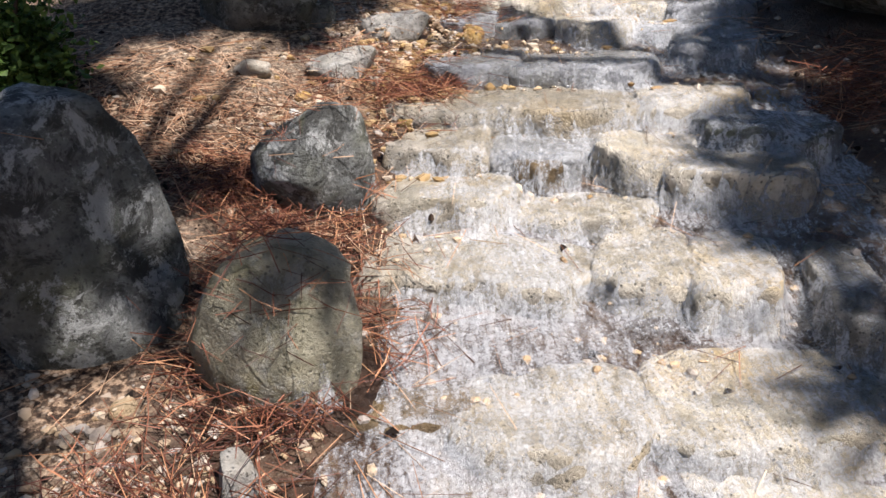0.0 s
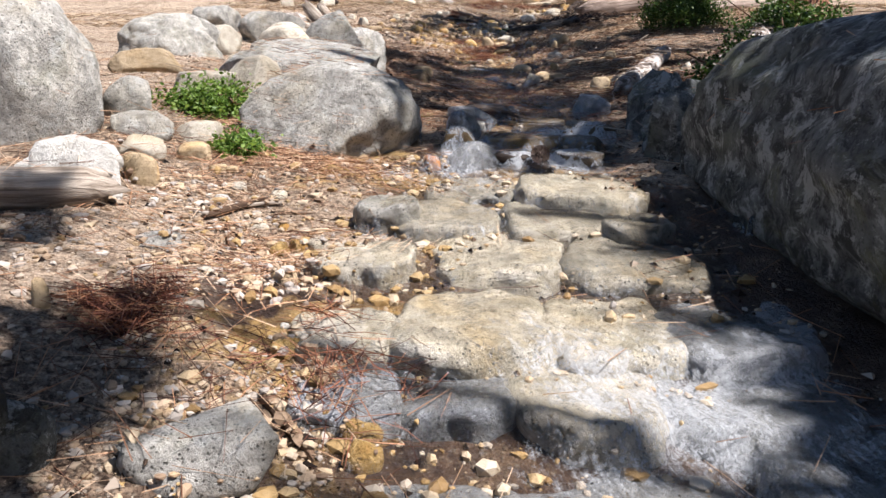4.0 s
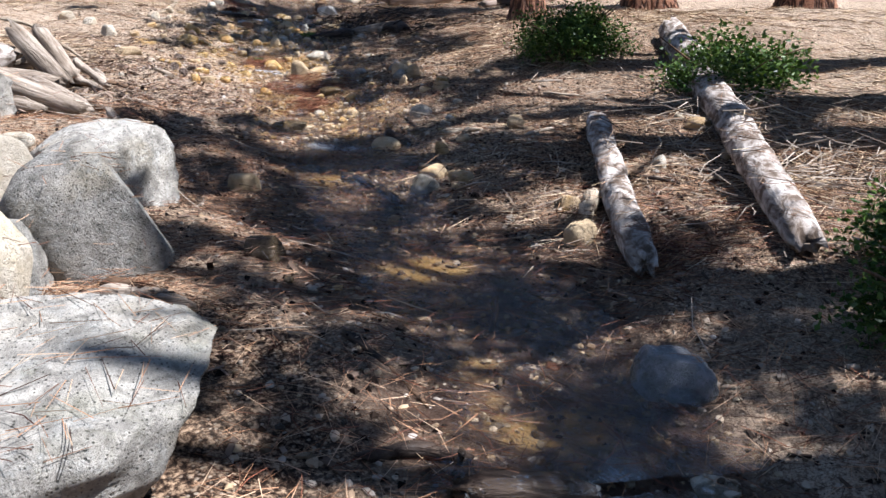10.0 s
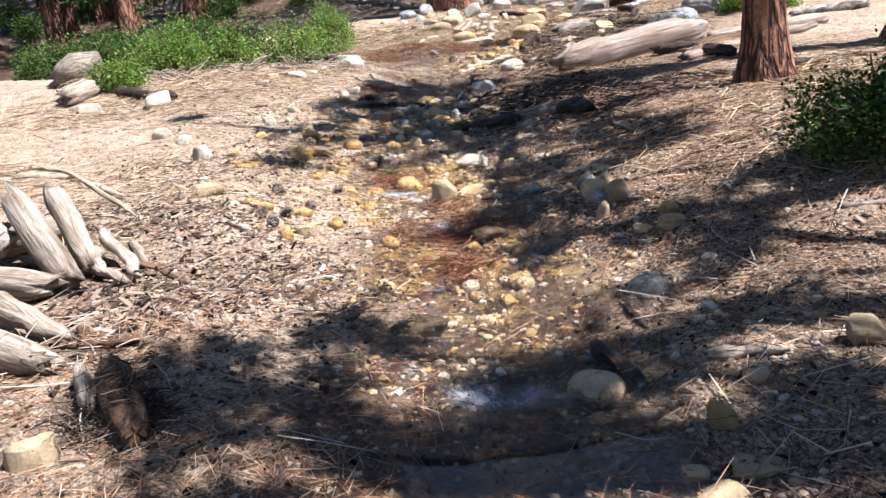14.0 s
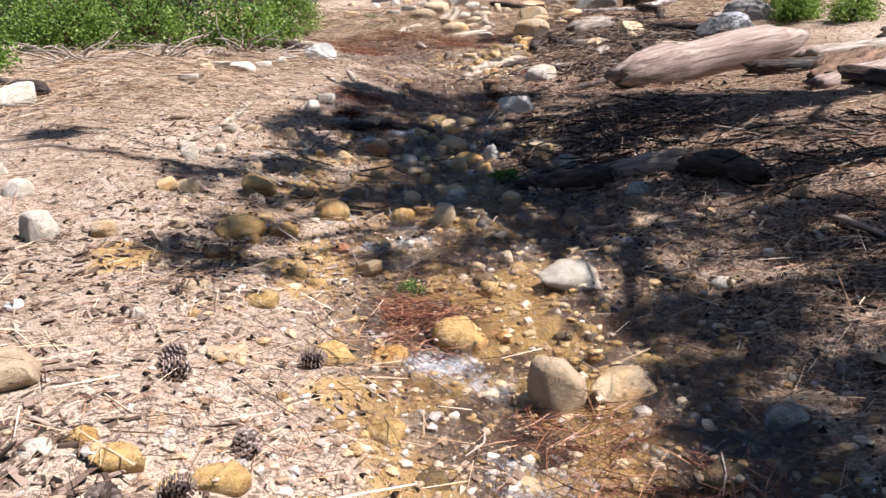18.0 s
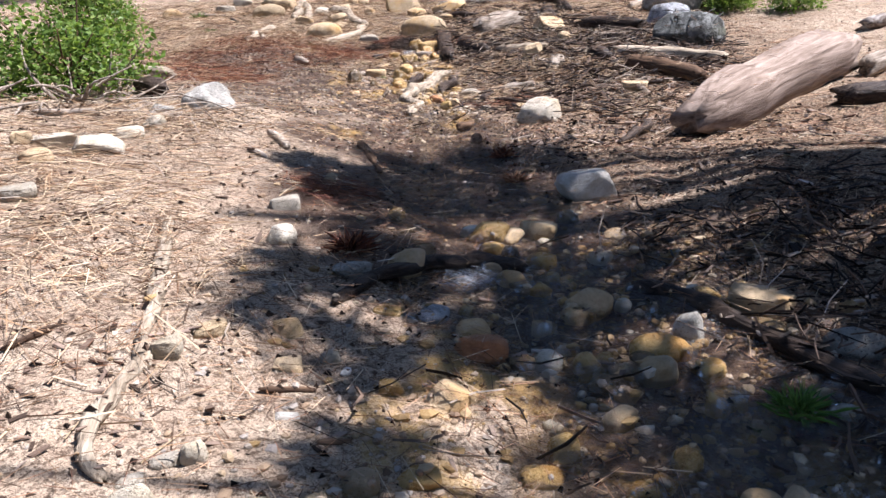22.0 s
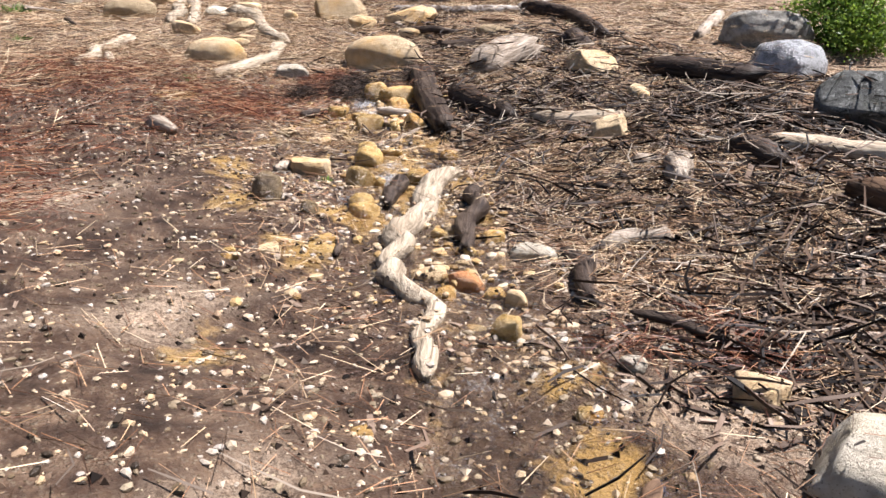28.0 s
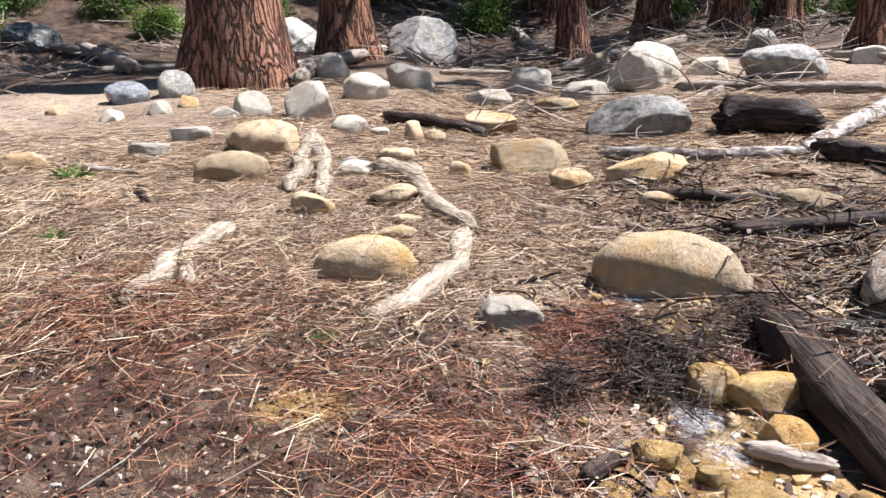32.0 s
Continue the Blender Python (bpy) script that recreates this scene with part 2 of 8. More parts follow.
def island_material(name, stops, rough=0.7, spread=0.0, translucent=0.0):
    """For heaps of small pieces: each piece takes its own tone."""
    m, nt, bs = material(name)
    g = nt.nodes.new("ShaderNodeNewGeometry")
    col = ramp(nt, g.outputs["Random Per Island"], stops)
    v = coords(nt, vary=False)
    n = noise_tex(nt, v, 2.0, 4, 0.6)
    col = mix(nt, 1.0, col, ramp(nt, n, [(0.3, grey(0.75)), (0.7, grey(1.1))]), "MULTIPLY")
    link(nt, col, bs.inputs["Base Color"])
    bs.inputs["Roughness"].default_value = rough
    if spread:
        bump(nt, bs, noise_tex(nt, v, spread, 5, 0.7), 0.6, 0.01)
    if translucent:
        tr = nt.nodes.new("ShaderNodeBsdfTranslucent")
        link(nt, mix(nt, 1.0, col, (1.0, 1.0, 0.55), "MULTIPLY"), tr.inputs["Color"])
        ms = nt.nodes.new("ShaderNodeMixShader")
        ms.inputs[0].default_value = translucent
        link(nt, bs.outputs[0], ms.inputs[1])
        link(nt, tr.outputs[0], ms.inputs[2])
        link(nt, ms.outputs[0], nt.nodes["Material Output"].inputs["Surface"])
    return m


DRY_NEEDLES = island_material("dry_pine_needles", [(0.0, (0.045, 0.02, 0.013)), (0.3, (0.17, 0.075, 0.04)), (0.6, (0.4, 0.21, 0.11)), (1.0, (0.6, 0.43, 0.28))], 0.55)
PALE_NEEDLES = island_material("bleached_pine_needles", [(0.0, (0.03, 0.018, 0.012)), (0.3, (0.13, 0.075, 0.042)), (0.55, (0.36, 0.22, 0.12)), (0.8, (0.56, 0.42, 0.26)), (1.0, (0.7, 0.57, 0.39))], 0.6)
RED_NEEDLES = island_material("wet_red_pine_needles", [(0.0, (0.035, 0.012, 0.009)), (0.45, (0.11, 0.04, 0.024)), (0.75, (0.26, 0.1, 0.055)), (1.0, (0.45, 0.24, 0.12))], 0.4)
GREEN_NEEDLES = island_material("green_pine_needles", [(0.0, (0.05, 0.11, 0.02)), (1.0, (0.16, 0.26, 0.05))], 0.45)
GREY_TWIGS = island_material("grey_dead_twigs", [(0.0, (0.12, 0.09, 0.07)), (0.5, (0.3, 0.24, 0.18)), (1.0, (0.46, 0.39, 0.31))], 0.8)
DARK_TWIGS = island_material("blackened_twigs", [(0.0, (0.007, 0.005, 0.004)), (0.6, (0.03, 0.019, 0.013)), (1.0, (0.15, 0.1, 0.07))], 0.6)
LEAVES = island_material("shrub_leaves", [(0.0, (0.02, 0.045, 0.01)), (0.5, (0.055, 0.1, 0.022)), (1.0, (0.13, 0.19, 0.05))], 0.4, 0, 0.25)
BRIGHT_LEAVES = island_material("sunny_shrub_leaves", [(0.0, (0.07, 0.125, 0.025)), (0.6, (0.17, 0.265, 0.055)), (1.0, (0.3, 0.38, 0.12))], 0.4, 0, 0.45)
FOREST = island_material("conifer_foliage", [(0.0, (0.02, 0.045, 0.012)), (1.0, (0.07, 0.11, 0.03))], 0.6)
PEBBLE = island_material("mixed_pebbles", [(0.0, (0.3, 0.2, 0.11)), (0.25, (0.45, 0.33, 0.2)), (0.5, (0.42, 0.33, 0.23)), (0.75, (0.3, 0.26, 0.22)), (1.0, (0.4, 0.33, 0.25))], 0.7, 60.0)
BANK_PEBBLE = island_material("bank_pebbles", [(0.0, (0.17, 0.11, 0.07)), (0.3, (0.32, 0.225, 0.14)), (0.6, (0.44, 0.33, 0.22)), (0.8, (0.3, 0.26, 0.22)), (1.0, (0.52, 0.44, 0.35))], 0.7, 60.0)
OCHRE_PEBBLE = island_material("wet_ochre_pebbles", [(0.0, (0.2, 0.12, 0.05)), (0.4, (0.36, 0.235, 0.1)), (0.7, (0.42, 0.31, 0.18)), (1.0, (0.5, 0.42, 0.32))], 0.3, 60.0)
WET_PEBBLE = island_material("wet_dark_pebbles", [(0.0, (0.03, 0.022, 0.016)), (0.5, (0.12, 0.085, 0.05)), (1.0, (0.34, 0.27, 0.18))], 0.3, 60.0)
CHIPS = island_material("bark_chips", [(0.0, (0.03, 0.02, 0.014)), (0.5, (0.12, 0.08, 0.055)), (1.0, (0.3, 0.22, 0.165))], 0.8, 40.0)

DARK_CHIPS = island_material("blackened_bark", [(0.0, (0.008, 0.006, 0.005)), (0.55, (0.04, 0.026, 0.019)), (0.8, (0.2, 0.14, 0.1)), (1.0, (0.42, 0.33, 0.26))], 0.6, 40.0)
BANK_BARK = island_material("brown_bark_flakes", [(0.0, (0.03, 0.02, 0.014)), (0.4, (0.11, 0.072, 0.05)), (0.8, (0.22, 0.155, 0.115)), (1.0, (0.36, 0.28, 0.22))], 0.8, 40.0)
HUMUS = island_material("humus_crumbs", [(0.0, (0.006, 0.004, 0.003)), (0.5, (0.024, 0.015, 0.01)), (0.82, (0.16, 0.105, 0.07)), (1.0, (0.55, 0.45, 0.34))], 0.85)


def soil():
    """Forest soil: dry and pale on the banks, dark where it is wet, ochre silt in the creek's bed; the far wood's shade
    is painted in with the mud colour.
    """
    m, nt, bs = material("forest_soil")
    v = coords(nt, vary=False)
    big = noise_tex(nt, v, 0.9, 6, 0.6, 0.5)
    mid = noise_tex(nt, v, 6.0, 7, 0.7)
    fine = noise_tex(nt, v, 45.0, 5, 0.7)
    vo = node(nt, "TexVoronoi", Scale=55.0, Randomness=1.0)
    link(nt, v, vo.inputs["Vector"])
    grain = node(nt, "TexVoronoi", Scale=130.0)
    link(nt, v, grain.inputs["Vector"])
    attr = nt.nodes.new("ShaderNodeAttribute")
    attr.attribute_name = "moisture_and_shade"
    sep = nt.nodes.new("ShaderNodeSeparateColor")
    link(nt, attr.outputs["Color"], sep.inputs[0])
    # wet: damp ground, and far out the painted shade of the wood
    wet, silt, litter = sep.outputs[0], sep.outputs[1], sep.outputs[2]
    dry = ramp(nt, mid, [(0.28, (0.27, 0.195, 0.14)), (0.45, (0.47, 0.355, 0.25)), (0.62, (0.61, 0.485, 0.35)), (0.8, (0.71, 0.595, 0.455))])
    duff = ramp(nt, fine, [(0.42, (0.014, 0.009, 0.007)), (0.5, (0.09, 0.055, 0.035)), (0.62, (0.4, 0.28, 0.18))])
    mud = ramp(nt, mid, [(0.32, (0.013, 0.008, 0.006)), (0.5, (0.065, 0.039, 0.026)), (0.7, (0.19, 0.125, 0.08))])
    ochre = ramp(nt, mid, [(0.3, (0.2, 0.115, 0.04)), (0.5, (0.36, 0.22, 0.07)), (0.75, (0.42, 0.28, 0.11))])
    specks = ramp(nt, noise_tex(nt, v, 28.0, 8, 0.82, 0.5), [(0.44, grey(0.85)), (0.5, grey(0))])
    dry = mix(nt, specks, dry, (0.07, 0.045, 0.03))
    crumbs = ramp(nt, noise_tex(nt, v, 110.0, 6, 0.8, 0.3), [(0.42, grey(0.8)), (0.5, grey(0))])
    dry = mix(nt, crumbs, dry, (0.12, 0.08, 0.055))
    lf = maths(nt, "MULTIPLY", litter, ramp(nt, big, [(0.3, grey(0.5)), (0.6, grey(1))]))
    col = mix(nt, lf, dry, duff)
    stones = mix(nt, ramp(nt, vo.outputs["Color"], [(0.0, grey(0.0)), (1.0, grey(1.0))]), (0.3, 0.22, 0.15), (0.6, 0.5, 0.38))
    sm = maths(nt, "MULTIPLY", ramp(nt, vo.outputs["Distance"], [(0.25, grey(1)), (0.4, grey(0))]), ramp(nt, mid, [(0.45, grey(0)), (0.6, grey(0.8))]))
    col = mix(nt, sm, col, stones)
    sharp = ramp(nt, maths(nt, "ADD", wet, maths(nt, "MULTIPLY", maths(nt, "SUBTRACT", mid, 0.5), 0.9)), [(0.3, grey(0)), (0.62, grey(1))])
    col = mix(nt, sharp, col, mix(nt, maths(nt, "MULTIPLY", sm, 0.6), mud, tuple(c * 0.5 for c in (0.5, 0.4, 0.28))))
    so = ramp(nt, maths(nt, "ADD", silt, maths(nt, "MULTIPLY", maths(nt, "SUBTRACT", mid, 0.5), 1.8)), [(0.4, grey(0)), (0.75, grey(0.8))])
    col = mix(nt, so, col, ochre)
    link(nt, col, bs.inputs["Base Color"])
    link(nt, ramp(nt, sharp, [(0.0, grey(0.95)), (1.0, grey(0.3))]), bs.inputs["Roughness"])
    link(nt, ramp(nt, sharp, [(0.0, grey(0.05)), (1.0, grey(0.22))]), bs.inputs["Specular IOR Level"])
    h = maths(nt, "ADD", maths(nt, "MULTIPLY", fine, 0.8), maths(nt, "SUBTRACT", mid, maths(nt, "MULTIPLY", sm, -0.25)))
    bump(nt, bs, h, 1.0, 0.03)
    return m


SOIL = soil()


def water_material(name, foam, ripple=22.0, ior=1.5):
    """Clear running water with a skin of light, and white broken water where it tumbles."""
    m, nt, bs = material(name)
    nt.nodes.remove(bs)
    v = coords(nt, vary=False)
    stretch = nt.nodes.new("ShaderNodeMapping")
    stretch.inputs["Rotation"].default_value = (0, 0, radians(-25))
    stretch.inputs["Scale"].default_value = (1.5, 0.7, 0.5)
    link(nt, v, stretch.inputs["Vector"])
    rip = noise_tex(nt, stretch.outputs[0], ripple, 5, 0.6, 0.8)
    bp = node(nt, "Bump", Strength=1.0, Distance=0.035)
    link(nt, rip, bp.inputs["Height"])
    clear = nt.nodes.new("ShaderNodeBsdfTransparent")
    clear.inputs["Color"].default_value = (0.93, 0.92, 0.88, 1)
    gloss = node(nt, "BsdfGlossy", Roughness=0.04)
    link(nt, bp.outputs[0], gloss.inputs["Normal"])
    fr = node(nt, "Fresnel", IOR=ior)
    link(nt, bp.outputs[0], fr.inputs["Normal"])
    sheen = nt.nodes.new("ShaderNodeMixShader")
    link(nt, fr.outputs[0], sheen.inputs[0])
    link(nt, clear.outputs[0], sheen.inputs[1])
    link(nt, gloss.outputs[0], sheen.inputs[2])
    white = node(nt, "BsdfDiffuse", Color=(0.68, 0.68, 0.67, 1))
    g = nt.nodes.new("ShaderNodeAttribute")
    g.attribute_name = "churn"
    flow = nt.nodes.new("ShaderNodeMapping")
    flow.inputs["Rotation"].default_value = (0, 0, radians(8))
    flow.inputs["Scale"].default_value = (1.0, 0.2, 0.25)
    link(nt, v, flow.inputs["Vector"])
    big = noise_tex(nt, v, 5.0, 4, 0.6, 0.4)
    streak = noise_tex(nt, flow.outputs[0], 46.0, 5, 0.7, 0.5)
    fine = noise_tex(nt, v, 70.0, 5, 0.78, 0.6)
    f = maths(nt, "ADD", maths(nt, "MULTIPLY", big, 0.5), maths(nt, "ADD", maths(nt, "MULTIPLY", fine, 0.95), maths(nt, "MULTIPLY", streak, 0.75)))
    f = maths(nt, "ADD", f, maths(nt, "SUBTRACT", g.outputs["Fac"], 1.1))
    fm = ramp(nt, f, [(0.2, grey(0)), (0.32, grey(foam * 0.35)), (0.46, grey(foam * 0.7)), (0.62, grey(foam))])
    fb = node(nt, "Bump", Strength=1.0, Distance=0.02)
    link(nt, f, fb.inputs["Height"])
    link(nt, fb.outputs[0], white.inputs["Normal"])
    out = nt.nodes.new("ShaderNodeMixShader")
    link(nt, fm, out.inputs[0])
    link(nt, sheen.outputs[0], out.inputs[1])
    link(nt, white.outputs[0], out.inputs[2])
    link(nt, out.outputs[0], nt.nodes["Material Output"].inputs["Surface"])
    return m


WATER = water_material("running_water", 0.72)
POOL_WATER = water_material("sliding_pool_water", 0.72, 16.0, 2.0)

# ---- lie of the land ----
# creek stations: x, y, bed height, height 2 m to its left, 2 m to its right, half width
LOWER_CREEK = [
    (0.45, -3.0, -0.62, -0.35, -0.35, 0.8),
    (0.5, 0.0, -0.08, 0.25, 0.2, 0.8),
    (0.6, 1.7, 0.33, 0.68, 0.6, 0.75),
    (0.75, 3.0, 0.68, 1.0, 0.95, 0.7),
    (0.95, 4.2, 0.97, 1.26, 1.2, 0.65),
    (1.45, 5.6, 1.1, 1.38, 1.3, 0.55),
    (2.25, 6.9, 1.17, 1.42, 1.35, 0.5),
    (2.9, 8.3, 1.13, 1.45, 1.3, 0.45),
    (3.3, 9.8, 1.1, 1.42, 1.25, 0.4),
    (4.1, 11.6, 1.17, 1.5, 1.42, 0.55),
]
UPPER_CREEK = [
    (4.9, 13.6, 1.27, 1.57, 1.62, 0.6),
    (5.6, 15.4, 1.36, 1.65, 1.66, 0.6),
    (6.5, 17.2, 1.47, 1.8, 1.66, 0.6),
    (7.7, 19.2, 1.62, 2.03, 1.76, 0.65),
    (9.0, 20.9, 1.7, 2.1, 1.8, 0.6),
    (10.6, 22.9, 1.72, 1.95, 1.85, 0.6),
    (12.6, 25.0, 1.95, 2.05, 2.05, 0.5),
    (15.0, 27.5, 2.25, 2.4, 2.38, 0.5),
    (20.0, 32.2, 2.75, 2.95, 2.95, 0.5),
    (30.0, 42.0, 4.2, 4.5, 4.5, 0.5),
]
CREEK = LOWER_CREEK + UPPER_CREEK


def creek_at(x, y):
    """Side distance from the creek (left negative), and its bed, banks and half width, at places given as arrays."""
    x, y = np.atleast_1d(np.asarray(x, float)), np.atleast_1d(np.asarray(y, float))
    st = np.array(CREEK)
    best = np.full(x.shape, 1e9)
    side = np.zeros(x.shape)
    vals = np.zeros(x.shape + (4,))
    for a, b in zip(st[:-1], st[1:]):
        d = b[:2] - a[:2]
        ln = math.hypot(*d)
        u = ((x - a[0]) * d[0] + (y - a[1]) * d[1]) / ln ** 2
        uc = np.clip(u, 0, 1)
        px, py = a[0] + uc * d[0], a[1] + uc * d[1]
        r = np.hypot(x - px, y - py)
        sgn = np.sign((x - a[0]) * d[1] - (y - a[1]) * d[0])
        near = r < best
        best = np.where(near, r, best)
        side = np.where(near, r * sgn, side)
        v = a[2:] + uc[..., None] * (b[2:] - a[2:])
        vals = np.where(near[..., None], v, vals)
    return side, vals[..., 0], vals[..., 1], vals[..., 2], vals[..., 3]


def waves(x, y):
    """Gentle unevenness of the ground."""
    z = 0.035 * np.sin(1.9 * x + 0.7 * y + 0.4) * np.sin(1.3 * y - 0.8 * x + 1.1)
    z += 0.016 * np.sin(4.3 * x - 2.9 * y) * np.sin(3.7 * y + 2.1 * x + 0.6)
    z += 0.008 * np.sin(9.1 * x + 5.3 * y + 2.0) * np.sin(8.3 * y - 6.1 * x)
    return z


def land(x, y):
    """Height of the ground, smoothed over the creek's bends."""
    x, y = np.atleast_1d(np.asarray(x, float)), np.atleast_1d(np.asarray(y, float))
    total = np.zeros(x.shape)
    taps = [(0, 0, 2.0)] + [(0.5 * math.cos(k), 0.5 * math.sin(k), 1.0) for k in np.arange(6) * math.pi / 3]
    for ox, oy, wgt in taps:
        s, bed, zl, zr, half = creek_at(x + ox, y + oy)
        r = np.abs(s)
        bank = np.where(s < 0, zl, zr)
        out = np.clip((r - half * 0.8) / (2.0 - half * 0.8), 0, None)
        rise = np.where(out < 1, out ** 0.8, 1 + 0.55 * np.log1p(np.clip(out - 1, 0, None) / 0.9))
        total += wgt * (bed + (bank - bed) * rise)
    far = np.clip((np.hypot(x - 7, y - 13) - 18) / 40, 0, 1)
    away = np.hypot(x - 8, y - 15)
    hills = 0.16 * np.clip(away - 26, 0, 30) ** 1.15   # wooded slopes close the place around
    return total / 8.0 + hills + waves(x, y) * (1 + 2.0 * far)


def ground_z(x, y):
    return float(land(x, y)[0])

# ---- builders ----
def mesh_from(name, verts, faces, mat, smooth=True):
    me = bpy.data.meshes.new(name)
    me.from_pydata([tuple(v) for v in verts], [], [tuple(f) for f in faces])
    if smooth:
        me.polygons.foreach_set("use_smooth", np.ones(len(me.polygons), bool))
    me.materials.append(mat)
    me.update()
    return me


def fast_mesh(name, verts, faces, mat, smooth=False):
    """A mesh from big arrays of places and of equal-sided faces."""
    me = bpy.data.meshes.new(name)
    verts, faces = np.asarray(verts, np.float32), np.asarray(faces, np.int32)
    k = faces.shape[1]
    me.vertices.add(len(verts))
    me.vertices.foreach_set("co", verts.ravel())
    me.loops.add(faces.size)
    me.loops.foreach_set("vertex_index", faces.ravel())
    me.polygons.add(len(faces))
    me.polygons.foreach_set("loop_start", np.arange(0, faces.size, k, dtype=np.int32))
    me.polygons.foreach_set("use_smooth", np.full(len(faces), smooth))
    me.materials.append(mat)
    me.update(calc_edges=True)
    return me


def part(name, me, parent, m=None, label=""):
    ob = new(name, me)
    ob.parent = parent
    if m is not None:
        ob.matrix_basis = m
    return tagged(ob, label)


ICO = {}


def ico(level):
    if level not in ICO:
        bm = bmesh.new()
        bmesh.ops.create_icosphere(bm, subdivisions=level, radius=1.0)
        bm.verts.ensure_lookup_table()
        ICO[level] = (np.array([v.co[:] for v in bm.verts]), np.array([[v.index for v in f.verts] for f in bm.faces]))
        bm.free()
    return ICO[level]


NOISE_TABLE = np.random.default_rng(3).uniform(-0.75, 0.75, (32, 32, 32))


def value_noise(p, seed):
    """Smooth noise at an array of places."""
    q = np.asarray(p, float) + np.array([seed * 7.31, seed * 3.77, seed * 5.13])
    i = np.floor(q).astype(int)
    f = q - i
    f = f * f * (3 - 2 * f)
    out = 0.0
    for dx in (0, 1):
        for dy in (0, 1):
            for dz in (0, 1):
                k = (i + [dx, dy, dz]) % 32
                wgt = np.where(dx, f[:, 0], 1 - f[:, 0]) * np.where(dy, f[:, 1], 1 - f[:, 1]) * np.where(dz, f[:, 2], 1 - f[:, 2])
                out = out + wgt * NOISE_TABLE[k[:, 0], k[:, 1], k[:, 2]]
    return out


def rock_shape(w, d, h, seed, style="round", level=3):
    """Vertices of a stone w wide, d deep and h high over the ground; it reaches below the ground too."""
    rng = np.random.default_rng(seed)
    v, f = ico(level)
    square, cuts, rough = {"massif": (0.8, 6, 0.13), "round": (0.92, 4, 0.12), "block": (0.6, 9, 0.11), "slab": (0.42, 6, 0.09), "lump": (0.82, 8, 0.17), "wedge": (0.78, 11, 0.12)}[style]
    p = np.sign(v) * np.abs(v) ** square
    p /= np.abs(p).max(0)
    if style == "slab":
        top = p[:, 2] > 0.55
        p[top, 2] = 0.55 + (p[top, 2] - 0.55) * 0.2
    if style == "wedge":
        p[:, 2] *= 0.72 + 0.28 * p[:, 0] * (1 if rng.random() < 0.5 else -1)
    n1 = value_noise(p * 1.3, seed)
    n2 = value_noise(p * 3.7, seed + 50)
    disp = 1 + rough * n1 + rough * 0.5 * n2
    p = p * disp[:, None]
    for _ in range(cuts):
        n = rng.normal(size=3)
        n[2] *= 0.6
        n /= np.linalg.norm(n)
        lim = rng.uniform(0.6, 0.88)
        over = p @ n - lim
        p -= np.where(over > 0, over * 0.95, 0)[:, None] * n
    p = p * (1 + rough * (0.3 * value_noise(p * 6.0, seed + 70) + 0.16 * value_noise(p * 14.0, seed + 90)))[:, None]
    lo, hi = p.min(0), p.max(0)
    p = (p - (lo + hi) / 2) / ((hi - lo) / 2)
    p *= np.array([w / 2, d / 2, h / 1.35])
    p[:, 2] += h - p[:, 2].max()
    return p, f


STONES = 0
SOLIDS = []   # stones and wood on which loose litter can lie


def stone(x, y, w, d, h, yaw, style, kind, name="", sink=0.0, label="", group="stones by the creek"):
    """A single stone half sunk in the ground at (x, y), turned by yaw degrees."""
    global STONES
    STONES += 1
    size = max(w, d, h)
    level = 5 if size > 0.9 else 4 if size > 0.26 else 3 if size > 0.09 else 2
    p, f = rock_shape(w, d, h, STONES + 11, style, level)
    name = name or ("boulder" if size > 0.55 else "stone")
    ob = new(name, fast_mesh(name, p, f, ROCKS[kind], True))
    ob.matrix_basis = pose(x, y, ground_z(x, y) - 0.01 - sink, 0, 0, yaw)
    form = {"round": "rounded", "block": "blocky", "slab": "flat-topped", "lump": "lumpy", "wedge": "angular", "massif": "massive"}[style]
    SOLIDS.append(ob)
    tagged(ob, label or f"{form} {ROCK_WORDS[kind]} {name} half sunk in the ground", "rock", group)
    return ob


